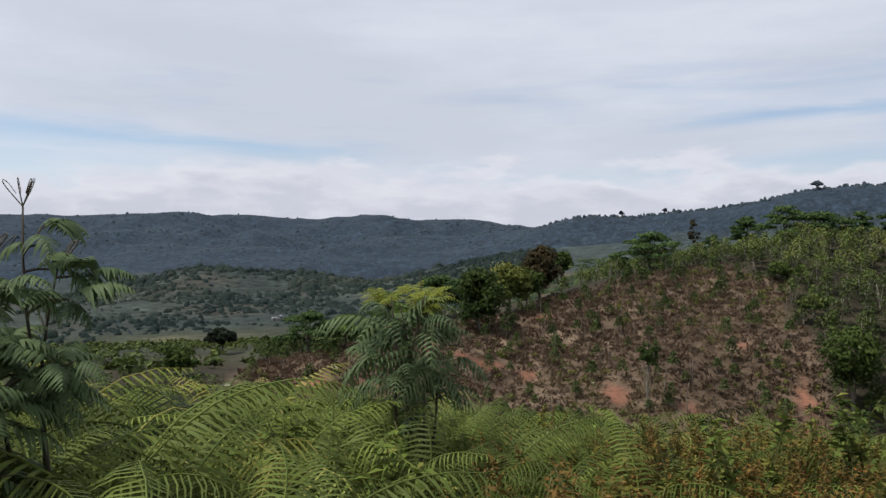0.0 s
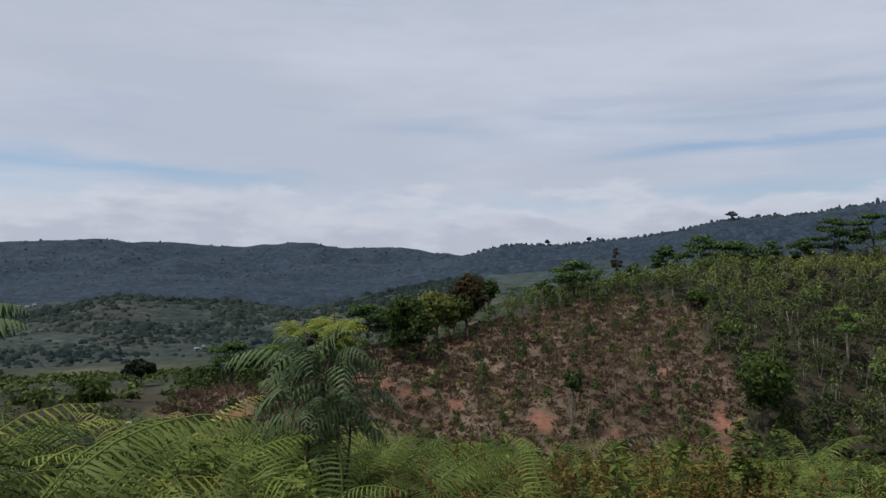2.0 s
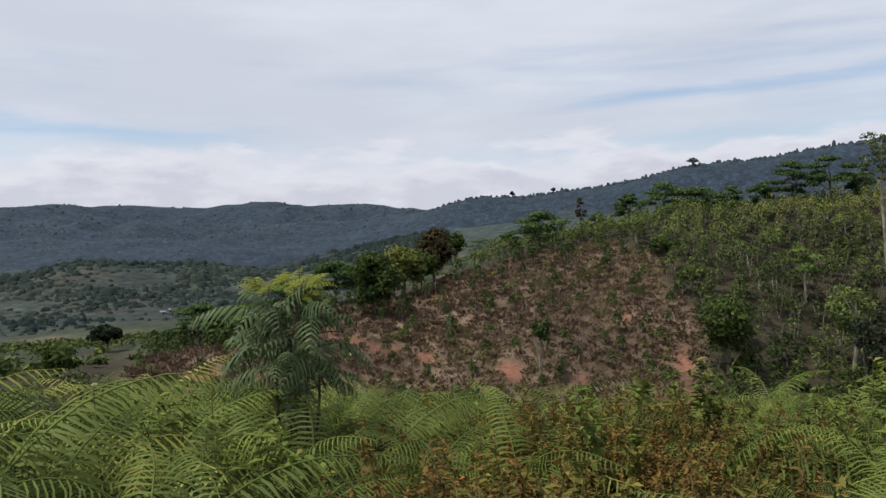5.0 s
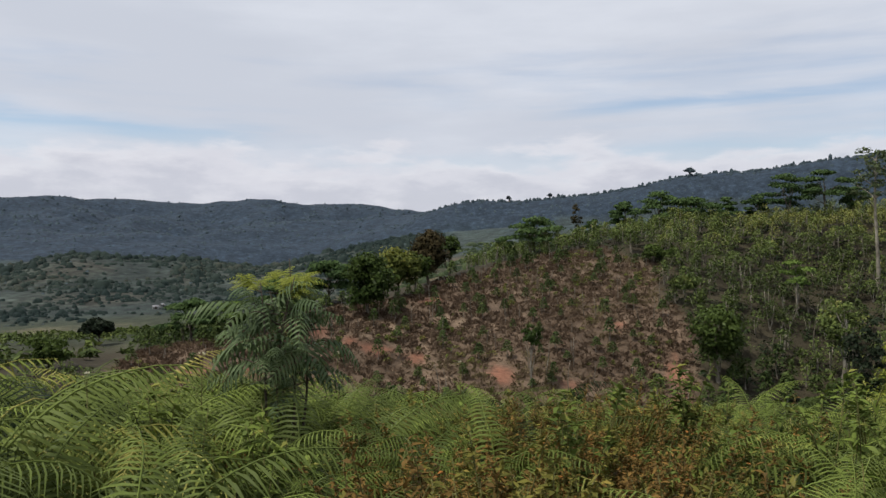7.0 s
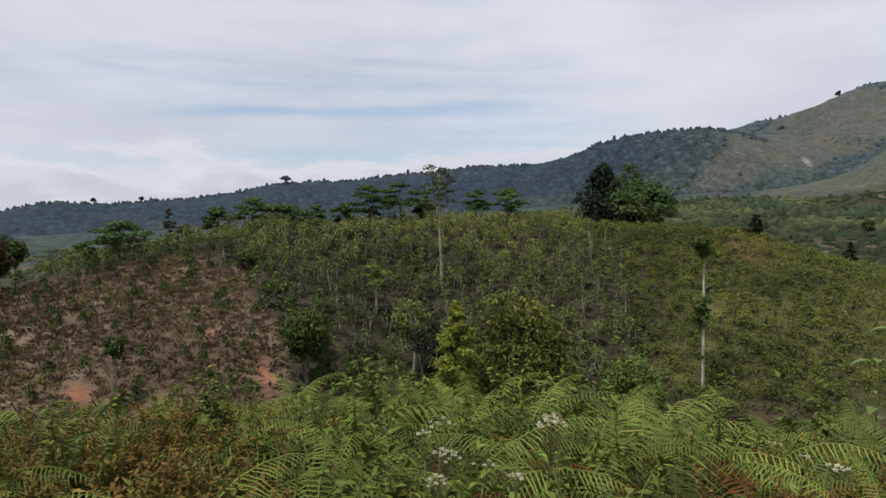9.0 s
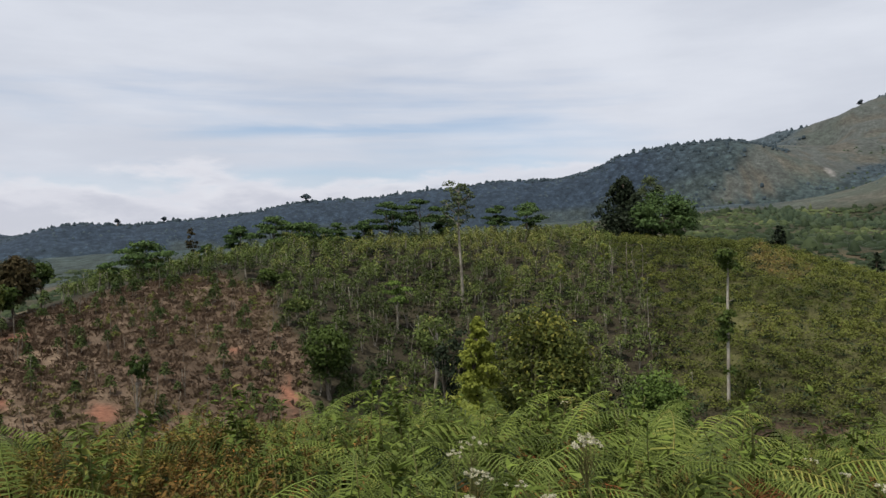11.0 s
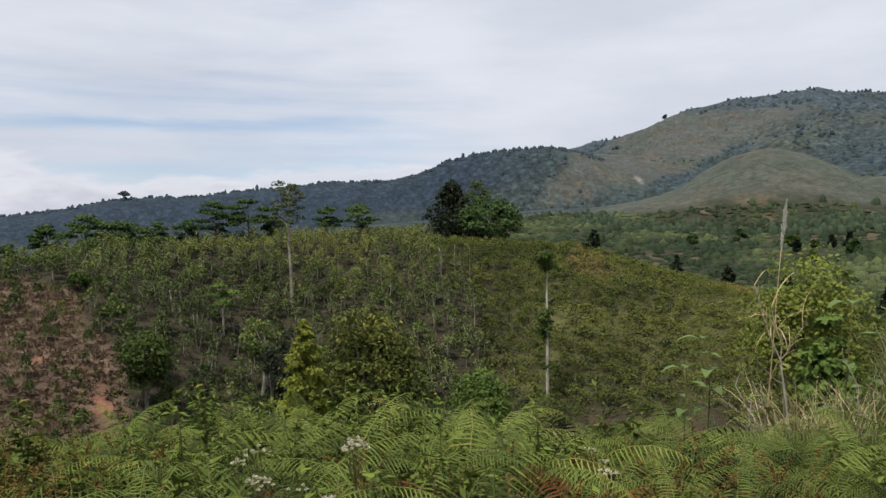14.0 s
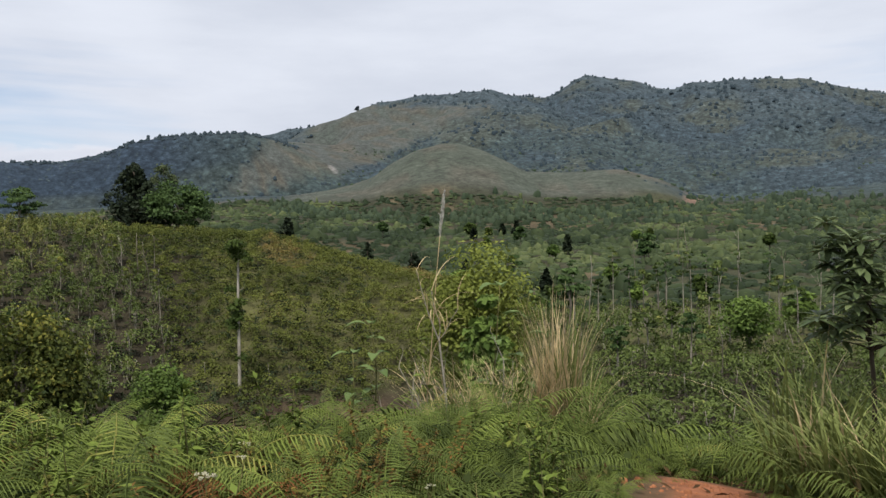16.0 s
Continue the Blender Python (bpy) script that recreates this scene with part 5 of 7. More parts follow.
def far_woods():
    rng = np.random.default_rng(360)
    s = Soup()
    m = 22000
    a = rng.uniform(-36, 108, m)
    r = np.sqrt(rng.uniform(480 ** 2, 2650 ** 2, m) * rng.uniform(0.25, 1, m) + 200 ** 2)
    x, y = r * np.sin(np.radians(a)), r * np.cos(np.radians(a))
    hidden = (a > 0) & (a < 52) & (r < 950)
    k = (rng.uniform(0, 1, m) < forest_weight(x, y)) & ~hidden & (r > np.where(a > 40, 760, 420))
    x, y, r, a = x[k], y[k], r[k], a[k]
    m = len(x)
    w = rng.uniform(4, 11, m) * np.clip(r / 1500, 0.55, 1.25)
    w = w * np.where(a > 52, 0.85, 0.7)
    h = w * np.where(a > 52, rng.uniform(0.55, 1.0, m), rng.uniform(0.35, 0.65, m))
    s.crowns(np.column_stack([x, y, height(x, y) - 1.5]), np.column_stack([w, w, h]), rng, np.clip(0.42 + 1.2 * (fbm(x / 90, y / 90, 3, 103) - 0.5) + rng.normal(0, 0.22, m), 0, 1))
    # scattered bushes on the open grass
    m2 = 5000
    a, r = rng.uniform(52, 108, m2), np.sqrt(rng.uniform(640 ** 2, 1500 ** 2, m2))
    x, y = r * np.sin(np.radians(a)), r * np.cos(np.radians(a))
    k = (fbm(x / 70, y / 70, 3, 107) > 0.635) & ~((a > 57) & (a < 90) & (r > 690) & (r < 1080) & (rng.uniform(0, 1, m2) < np.where(a > 75, 0.6, 0.93)))
    x, y = x[k], y[k]
    w = rng.uniform(2.5, 6, len(x))
    belt = Soup()
    belt.crowns(np.column_stack([x, y, height(x, y) - 0.5]), np.column_stack([w, w, w * rng.uniform(0.35, 0.7, len(x))]), rng, rng.uniform(0.1, 0.6, len(x)))
    # belt of trees where the plain meets the foothills
    m4 = 2600
    a, r = rng.uniform(58, 108, m4), rng.uniform(560, 780, m4)
    x, y = r * np.sin(np.radians(a)), r * np.cos(np.radians(a))
    k = (fbm(x / 60, y / 60, 3, 151) > 0.46) & ((r < 700 + 50 * (fbm(x / 25, y / 25, 2, 173) - 0.5)) | (a > 88))
    x, y = x[k], y[k]
    w = rng.uniform(2.5, 6.5, len(x))
    belt.crowns(np.column_stack([x, y, height(x, y) - 0.8]), np.column_stack([w, w, w * rng.uniform(0.5, 1.15, len(x))]), rng, rng.uniform(0.0, 0.7, len(x)))
    tagged(new("tree_belt", belt.mesh("tree_belt", MAT["belt"], True)), "belt of dark green trees at the mountain's foot", "trees", kind="stuff")
    # spiky crowns along the skyline of the long ridge
    m3 = 700
    a = rng.uniform(7, 60, m3)
    r = 1350 + rng.normal(0, 12, m3)
    x, y = r * np.sin(np.radians(a)), r * np.cos(np.radians(a))
    w = rng.uniform(3.5, 8.5, m3)
    h = rng.uniform(2.0, 5.5, m3) * np.where(rng.uniform(0, 1, m3) < 0.05, 1.8, 1.0)
    s.crowns(np.column_stack([x, y, height(x, y) - 0.5]), np.column_stack([w, w, h]), rng, rng.uniform(0.1, 0.6, m3))
    tagged(new("far_woods", s.mesh("far_woods", MAT["far"], True)), "woods covering far ridges and mountain, coloured blue-green for haze", "woods", kind="stuff")


far_woods()


def valley_woods():
    """Bushy hump between the valley's fields and the ridge."""
    rng = np.random.default_rng(370)
    s = Soup()
    X, Y, A, R = scatter(rng, -38, 8, 455, 1020, 6.0, 0.8, False)
    n = fbm(X / 60, Y / 60, 3, 137)
    k = (rng.uniform(0, 1, len(X)) < np.clip(0.15 + (n - 0.38) * 4, 0.1, 0.9)) & ((R > 480) | (A > -10) | (A < -24))
    X, Y, R, n = X[k], Y[k], R[k], n[k]
    m = len(X)
    w = rng.lognormal(1.62, 0.4, m) * np.clip(R / 800, 0.7, 1.1)
    canopy(s, rng, X, Y, w * rng.uniform(0.25, 0.65, m), w, w * 0.26, 5, np.clip(0.42 + 1.8 * (fbm(X / 80, Y / 80, 3, 139) - 0.5) + rng.normal(0, 0.16, m), 0, 1))
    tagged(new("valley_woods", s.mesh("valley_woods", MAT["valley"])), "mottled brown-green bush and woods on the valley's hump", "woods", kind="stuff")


valley_woods()
for i, (az, r, top, w) in enumerate(((25.8, 1340, 4.5, 0.9), (16.0, 1340, 2.85, 0.4), (13.0, 1340, 2.7, 0.3), (18.0, 240, 2.85, 1.0), (48.7, 1345, 6.9, 0.4), (64.3, 2395, 9.6, 0.35))):
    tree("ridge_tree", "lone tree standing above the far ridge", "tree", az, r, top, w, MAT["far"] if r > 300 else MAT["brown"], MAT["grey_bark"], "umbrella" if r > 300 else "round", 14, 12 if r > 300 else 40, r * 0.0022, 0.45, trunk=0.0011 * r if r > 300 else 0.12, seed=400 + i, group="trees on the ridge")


def hut(az, r, turn, w, d, h):
    x, y = polar(az, r)
    z = put(x, y) - 0.2
    ob = thing("farm_hut", "small pale farm hut with tin roof in the valley", "hut", pose(x, y, z, 0, 0, turn), "huts in the valley")
    s = Soup()
    b = np.array([(-w, -d, 0), (w, -d, 0), (w, d, 0), (-w, d, 0), (-w, -d, h), (w, -d, h), (w, d, h), (-w, d, h), (-w, 0, h * 1.5), (w, 0, h * 1.5)]) * np.array([0.5, 0.5, 1])
    s.add(b, quads=[(0, 1, 5, 4), (1, 2, 6, 5), (2, 3, 7, 6), (3, 0, 4, 7)], tris=[(4, 7, 8), (6, 5, 9)])
    part("wall", s.mesh("wall", MAT["plaster"]), ob)
    for sgn in (-1, 1):
        s = Soup()
        v = np.array([(-w * 0.55, 0, h * 1.53), (w * 0.55, 0, h * 1.53), (w * 0.55, sgn * d * 0.62, h * 0.92), (-w * 0.55, sgn * d * 0.62, h * 0.92)])
        s.add(np.vstack([v, v + [0, 0, 0.12]]), quads=[(0, 1, 2, 3), (7, 6, 5, 4), (0, 4, 5, 1), (1, 5, 6, 2), (2, 6, 7, 3), (3, 7, 4, 0)])
        part("roof", s.mesh("roof", MAT["tin"]), ob)
    s = Soup()
    v = np.array([(-0.5, -d / 2 - 0.03, 0.1), (0.5, -d / 2 - 0.03, 0.1), (0.5, -d / 2 - 0.03, 2.0), (-0.5, -d / 2 - 0.03, 2.0)])
    s.add(np.vstack([v, v + [0, 0.05, 0]]), quads=[(0, 1, 2, 3), (7, 6, 5, 4), (0, 4, 5, 1), (1, 5, 6, 2), (2, 6, 7, 3), (3, 7, 4, 0)])
    part("door", s.mesh("door", MAT["dark_bark"]), ob)


for az, r, turn, w, d, h in ((-12.3, 530, 20, 3.6, 2.6, 1.6), (-11.9, 536, 70, 3.0, 2.6, 1.6), (-22.9, 1225, 10, 6, 4, 2.4), (-22.5, 1230, 40, 5, 4, 2.4), (-23.4, 1232, 0, 5, 4, 2.4)):
    hut(az, r, turn, w, d, h)

# ---- the knoll: ferns, weeds, saplings, tall grass ----
PATH_A, PATH_B = np.array([8.4, -0.64]), np.array([0.5, -1.1])


def path_gap(x, y):
    """Distance from the middle of the trodden path."""
    p, d = np.array([x, y]) - PATH_A, PATH_B - PATH_A
    t = np.clip(p @ d / (d @ d), 0, 1)
    return float(np.linalg.norm(p - d * t))


def eye_gap(x, y):
    """Distance from the line along which the walker goes."""
    p, d = np.array([x, y]), np.array([0.87, -0.89])
    t = np.clip(p @ d / (d @ d), 0, 1)
    return float(np.linalg.norm(p - d * t))


def frond(seed, pairs=21, first=0.2, reach=0.25, start=68, end=-28, lobes=8, lobe=0.014, droop=0.5, shape="lance", tooth=0.62, fold=False, k=15):
    """One fern frond, a metre long: an arching midrib with toothed pinnae."""
    rng = np.random.default_rng(seed)
    s = Soup()
    ang = np.radians(np.linspace(start, end, k) + rng.normal(0, 2, k))
    step = 1.0 / (k - 1)
    side = np.cumsum(rng.normal(0, 0.004, k)) + np.linspace(0, 1, k) ** 2 * rng.normal(0, 0.06)
    rib = np.column_stack([np.concatenate([[0], np.cumsum(np.cos(ang[:-1]) * step)]), side, np.concatenate([[0], np.cumsum(np.sin(ang[:-1]) * step)])])
    s.tube(rib, np.linspace(0.0065, 0.0014, k), 3, 0.75, False)
    tan = np.gradient(rib, axis=0)
    tan /= np.linalg.norm(tan, axis=1, keepdims=True)
    for q in range(pairs):
        f = first + (0.985 - first) * (q / (pairs - 1)) ** 0.92
        g = (f - first) / (1 - first)
        prof = (np.clip(g / 0.16, 0, 1) ** 0.6 * (1 - g) ** 0.75 + 0.05) if shape == "lance" else ((1 - g) ** 0.9 + 0.04)
        i = f * (k - 1)
        p = np.array([np.interp(i, np.arange(k), rib[:, c]) for c in range(3)])
        t = np.array([np.interp(i, np.arange(k), tan[:, c]) for c in range(3)])
        nrm = np.cross(t, (0, 1, 0))
        nrm /= np.linalg.norm(nrm)
        for sg in (-1, 1):
            ln = reach * prof * rng.uniform(0.86, 1.12)
            d = np.array([0, sg, 0]) + t * rng.uniform(0.25, 0.5) + nrm * -0.12
            d /= np.linalg.norm(d)
            m = max(2, int(round(lobes * (0.45 + 0.55 * prof))))
            u = np.linspace(0, 1, m + 1)[:, None]
            c = p + d * ln * u + np.array([0, 0, -1.0]) * (droop * ln * u ** 2 * rng.uniform(0.7, 1.3)) + t * (ln * 0.18 * u ** 2)
            wd = lobe * (1.05 - u ** 1.5) * (0.5 + 0.5 * prof) * np.where(np.arange(m + 1)[:, None] % 2, 1.0, tooth)
            wd[0] *= 0.6
            n0 = m + 1
            quads = [(j, j + 1, n0 + j + 1, n0 + j) for j in range(m)]
            # darker towards the foot: shade inside the plant put into the tint
            tip = rng.normal(0.34, 0.10) + 0.28 * g
            if fold:
                v = np.vstack([c + t * wd - nrm * wd * 0.3, c, c - t * wd - nrm * wd * 0.3])
                quads += [(n0 + j, n0 + j + 1, 2 * n0 + j + 1, 2 * n0 + j) for j in range(m)]
                s.add(v, quads=quads, tint=np.clip(tip + 0.1 * np.tile(u[:, 0], 3), 0, 1))
            else:
                s.add(np.vstack([c + t * wd, c - t * wd]), quads=quads, tint=np.clip(tip + 0.1 * np.tile(u[:, 0], 2), 0, 1))
    return s


FRONDS = [frond(500, 34, 0.14, 0.19, 76, -48, 3, 0.0072, 0.75, tooth=0.9), frond(501, 36, 0.12, 0.16, 68, -58, 3, 0.0066, 0.8, tooth=0.9), frond(502, 30, 0.18, 0.22, 82, -30, 4, 0.0078, 0.6, shape="tri", tooth=0.85),
          frond(503, 34, 0.16, 0.18, 60, -52, 3, 0.0068, 1.0, tooth=0.9), frond(504, 32, 0.18, 0.20, 74, -66, 3, 0.0074, 0.9, tooth=0.9), frond(505, 30, 0.14, 0.24, 80, -24, 4, 0.0082, 0.8, shape="tri", tooth=0.7)]
FROND_MESH = [f.mesh("frond", MAT["fern"]) for f in FRONDS]
FROND_DEEP = [f.mesh("frond", MAT["fern_deep"]) for f in FRONDS]
DRY_FROND = [f.mesh("dry_frond", MAT["fern_dry"]) for f in (FRONDS[1], FRONDS[4])]
THIN = [frond(510, 22, 0.16, 0.22, 72, -38, 1, 0.012, tooth=1.0, k=7), frond(511, 20, 0.18, 0.28, 76, -28, 1, 0.012, 0.8, shape="tri", tooth=1.0, k=7), frond(512, 22, 0.14, 0.2, 62, -50, 1, 0.011, tooth=1.0, k=7)]


def fern_kind(seed, fronds, meshes):
    rng = np.random.default_rng(seed)
    out = []
    for q in range(fronds):
        turn = 360 * q / fronds + rng.uniform(-28, 28)
        size = rng.uniform(0.85, 1.3)
        out.append((meshes[int(rng.integers(0, len(meshes)))], pose(rng.normal(0, 0.05), rng.normal(0, 0.05), 0, rng.uniform(-14, 14), rng.uniform(-16, 12), turn) @ Matrix.Diagonal((size, size, size, 1))))
    return out


FERN_KINDS = [fern_kind(520 + v, 5 + v % 3, FROND_DEEP if v % 9 in (2, 5, 7) else FROND_MESH) for v in range(9)]
FINE = [frond(514, 36, 0.15, 0.24, 68, -46, 3, 0.0068, 0.9, shape="tri", tooth=0.8, k=11), frond(515, 15, 0.2, 0.27, 58, -56, 5, 0.0165, 1.2, shape="tri", tooth=0.7, k=9), frond(516, 38, 0.12, 0.20, 76, -30, 3, 0.0062, 0.8, shape="tri", tooth=0.8, k=11)]
FINE_MESH = [f.mesh("frond", MAT["fern"]) for f in FINE]
FINE_DEEP = [f.mesh("frond", MAT["fern_deep"]) for f in FINE]
FINE_KINDS = [fern_kind(530 + v, 7 + v % 2, FINE_DEEP if v in (1, 4) else FINE_MESH) for v in range(6)]
DRY_KINDS = [fern_kind(540 + v, 4, DRY_FROND) for v in range(3)]


def fern(x, y, size, turn, kind, label, dry=False):
    ob = thing("fern", label, "fern", pose(x, y, put(x, y) - 0.03, 0, 0, turn) @ Matrix.Diagonal((size, size, size, 1)), "dry ferns on the knoll" if dry else "ferns on the knoll")
    for me, m in kind:
        part("frond", me, ob, "", m)


def rust_share(az, r):
    """Share of rust-brown weeds among the ferns."""
    w = (1 if r < 6.4 else 0.3) / (1 + math.exp((7 - az) / 1.6)) / (1 + math.exp((az - 31) / 2.2))
    w *= 0.35 if az < 15 and r > 4.3 else 1.0
    w += 0.22 * math.exp(-((az - 66) / 14) ** 2)
    return w * (0.52 + 0.7 * float(vnoise(np.array([az * 0.3]), np.array([r * 1.1]), 61)[0]))


def ferns():
    rng = np.random.default_rng(550)
    spots, taken = [], []
    for _ in range(9000):
        az, r = rng.uniform(-40, 108), math.sqrt(rng.uniform(1.45 ** 2, 8.6 ** 2))
        x, y = polar(az, r)
        gap = 0.34 + 0.035 * r
        if eye_gap(x, y) < 1.25 or path_gap(x, y) < (1.5 if x < 5.4 else 1.0) or (r < 2.3 and az > 96) or (46 < az < 67 and r < 3.3):
            continue
        if any((x - a) ** 2 + (y - b) ** 2 < gap * gap for a, b in taken):
            continue
        taken.append((x, y))
        if rng.uniform(0, 1) < rust_share(az, r):
            continue
        spots.append((x, y, az, r))
        if len(spots) >= 280:
            break
    for x, y, az, r in spots:
        left = 1.14 + 0.36 * max(0.0, min(1.0, (-az - 4) / 14))
        size = rng.uniform(0.85, 1.12) * left * ((0.70 if r < 3.6 else 0.98 if az < 66 else 0.82) if az > 48 else 0.9 if 6 < az < 33 else 0.92 if az > 4 and r > 3.6 else 1.0)
        if rng.uniform(0, 1) < 0.07:
            fern(x, y, size * 0.75, rng.uniform(0, 360), DRY_KINDS[int(rng.integers(0, 3))], "withered rust-brown fern with drooping fronds", True)
        else:
            kind = int(rng.integers(0, 9)) if az > 4 or rng.uniform(0, 1) < 0.5 else (2, 5, 7)[int(rng.integers(0, 3))]
        if az > 33 or (az > 24 and rng.uniform(0, 1) < 0.5):
            kind = int(rng.integers(0, 6)) if az < 60 or rng.uniform(0, 1) < 0.35 else (1, 4)[int(rng.integers(0, 2))]
            fern(x, y, size * 0.92, rng.uniform(0, 360), FINE_KINDS[kind], "bushy deep green fern with finely cut fronds" if kind in (1, 4) else "bushy light green fern with finely cut fronds")
            continue
        fern(x, y, size, rng.uniform(0, 360), FERN_KINDS[kind], "arching deep green fern with feathery toothed fronds" if kind in (2, 5, 7) else "arching yellow-green fern with feathery toothed fronds")
    for q, (az, r, size) in enumerate(((60.8, 3.69, 0.95), (59.6, 3.9, 0.8), (67.3, 5.2, 0.95), (68.2, 5.4, 0.8), (-20.5, 2.9, 0.6), (-9.0, 2.8, 0.55), (-3.0, 2.7, 0.5))):
        x, y = polar(az, r)
        fern(x, y, size, 70 * q, DRY_KINDS[q % 3], "withered rust-brown fern with drooping fronds", True)
    for q, (x, y, size) in enumerate(((6.5, -1.85, 0.55), (6.0, -1.95, 0.5), (7.1, -1.75, 0.6), (6.8, -2.2, 0.6))):
        fern(x, y, size, 80 * q, FERN_KINDS[(2, 0, 5, 4)[q]], "small fern at the edge of the path")
    for q in range(16):
        x, y = polar(69 + 1.55 * q + rng.uniform(-0.6, 0.6), rng.uniform(8.0, 9.3))
        if path_gap(x, y) > 1.0:
            fern(x, y, rng.uniform(1.05, 1.35), rng.uniform(0, 360), FINE_KINDS[(1, 4, 0)[q % 3]], "tall dark green fern at the foot of dry grass")
    for q in range(18):
        x, y = rng.uniform(7.6, 9.8), rng.uniform(-1.9, 0.9)
        if abs(y + 0.66) < 1.0 and x < 8.9:
            continue
        fern(x, y, rng.uniform(0.85, 1.15), rng.uniform(0, 360), FINE_KINDS[(1, 4, 2)[q % 3]], "lush dark green fern closing the end of the path")
    for q in range(22):
        f = rng.uniform(0.0, 0.5)
        side = rng.uniform(0.58, 0.85) * (1 if q % 3 else -1)
        x, y = PATH_A + (PATH_B - PATH_A) * f + np.array([0, side])
        fern(x, y, rng.uniform(0.28, 0.45), rng.uniform(0, 360), FINE_KINDS[q % 6], "small fern at the edge of the path")
    return taken


fern_spots = ferns()


def fern_mass():
    """The ferns past the nearest, joined, over the rim of the knoll."""
    rng = np.random.default_rng(560)
    s = Soup()
    base = [(np.vstack(f.v), np.vstack(f.q), f.k[0] if f.k else None, np.concatenate(f.t)) for f in THIN + [frond(517, 24, 0.18, 0.27, 64, -46, 2, 0.0095, 0.9, shape="tri", tooth=0.8, k=9), frond(519, 14, 0.2, 0.25, 56, -58, 3, 0.0165, 1.2, shape="tri", tooth=0.75, k=8), frond(518, 26, 0.14, 0.2, 70, -50, 2, 0.009, 0.8, tooth=1.0, k=9)]]
    for q in range(2200):
        az, r = (rng.uniform(-42, 112) if q < 2000 else rng.uniform(112, 318)), math.sqrt(rng.uniform(4.2 ** 2, 17 ** 2) if q < 2000 else rng.uniform(1.8 ** 2, 11 ** 2))
        x, y = polar(az, r)
        if eye_gap(x, y) < 1.5 or path_gap(x, y) < (1.2 if x < 5.4 else 0.95 if x < 8.6 else 0.0) or (7 < az < 33 and r < 6.3 and rng.uniform(0, 1) < 0.85):
            continue
        v, f, k, t = base[int(rng.integers(0, 3)) + (3 if r < 7.5 else 0)]
        size = rng.uniform(0.75, 1.25) * (1.6 if az < -12 else 1.22 if az < 2 else 1.1 if 38 < az < 66 else 0.98 if az > 56 else 0.95)
        m = np.array(pose(x, y, put(x, y) - 0.03, rng.uniform(-16, 16), rng.uniform(-20, 14), rng.uniform(0, 360)) @ Matrix.Diagonal((size, size, size, 1)))
        s.add(v @ m[:3, :3].T + m[:3, 3], f, k, np.clip(t + 0.06 - (0.10 if az > 66 else 0.0) + rng.normal(0, 0.2) + 1.3 * (float(fbm(np.array([x / 0.9]), np.array([y / 0.9]), 2, 173)[0]) - 0.5), 0, 1))
    tagged(new("fern_bank", s.mesh("fern_bank", MAT["fern_mass"])), "thick bank of green ferns over the knoll's rim", "ferns", kind="stuff")
    s = Soup()
    m = 34000
    az, r = np.where(np.arange(m) < 26000, rng.uniform(-44, 112, m), rng.uniform(112, 316, m)), np.sqrt(rng.uniform(1.2 ** 2, 15 ** 2, m))
    x, y = r * np.sin(np.radians(az)), r * np.cos(np.radians(az))
    k = np.array([path_gap(a, b) > 0.55 for a, b in zip(x, y)])
    x, y = x[k], y[k]
    m = len(x)
    u = unit(rng, m)
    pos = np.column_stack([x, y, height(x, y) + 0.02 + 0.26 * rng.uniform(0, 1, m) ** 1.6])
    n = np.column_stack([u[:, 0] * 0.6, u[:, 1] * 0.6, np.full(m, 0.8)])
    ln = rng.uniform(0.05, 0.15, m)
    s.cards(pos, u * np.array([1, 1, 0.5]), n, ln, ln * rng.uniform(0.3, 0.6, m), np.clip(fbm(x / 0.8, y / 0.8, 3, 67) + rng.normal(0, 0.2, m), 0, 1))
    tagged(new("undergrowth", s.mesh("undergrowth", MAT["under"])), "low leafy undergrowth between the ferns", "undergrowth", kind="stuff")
    s = Soup()
    m = 15000
    az, r = rng.uniform(-40, 112, m), np.sqrt(rng.uniform(1.2 ** 2, 10 ** 2, m))
    x, y = r * np.sin(np.radians(az)), r * np.cos(np.radians(az))
    u = unit(rng, m)
    pos = np.column_stack([x, y, height(x, y) + 0.015 + 0.10 * rng.uniform(0, 1, m) ** 2])
    ln = rng.uniform(0.04, 0.16, m)
    k = np.array([path_gap(a, b) > 0.6 or rng.uniform(0, 1) < 0.03 for a, b in zip(x, y)])
    s.cards(pos[k], (u * np.array([1, 1, 0.25]))[k], np.column_stack([u[:, 1], u[:, 0], np.full(m, 1.2)])[k], ln[k], ln[k] * 0.3, rng.uniform(0, 1, m)[k])
    tagged(new("leaf_litter", s.mesh("leaf_litter", MAT["litter"])), "dead brown fern litter on the soil", "litter", kind="stuff")


fern_mass()


def clods():
    """Crumbs of red earth on the trodden path."""
    rng = np.random.default_rng(565)
    s = Soup()
    m = 420
    f = rng.uniform(0.0, 0.75, m)
    p = PATH_A + (PATH_B - PATH_A) * f[:, None] + np.column_stack([rng.normal(0, 0.05, m), rng.normal(0, 0.24, m)])
    w = rng.lognormal(-3.7, 0.5, m)
    s.crowns(np.column_stack([p, height(p[:, 0], p[:, 1]) - 0.004]), np.column_stack([w, w, w * 0.6]), rng, rng.uniform(0, 1, m))
    tagged(new("earth_clods", s.mesh("earth_clods", MAT["soil"])), "small crumbs of red earth on the path", "soil", kind="stuff")


clods()


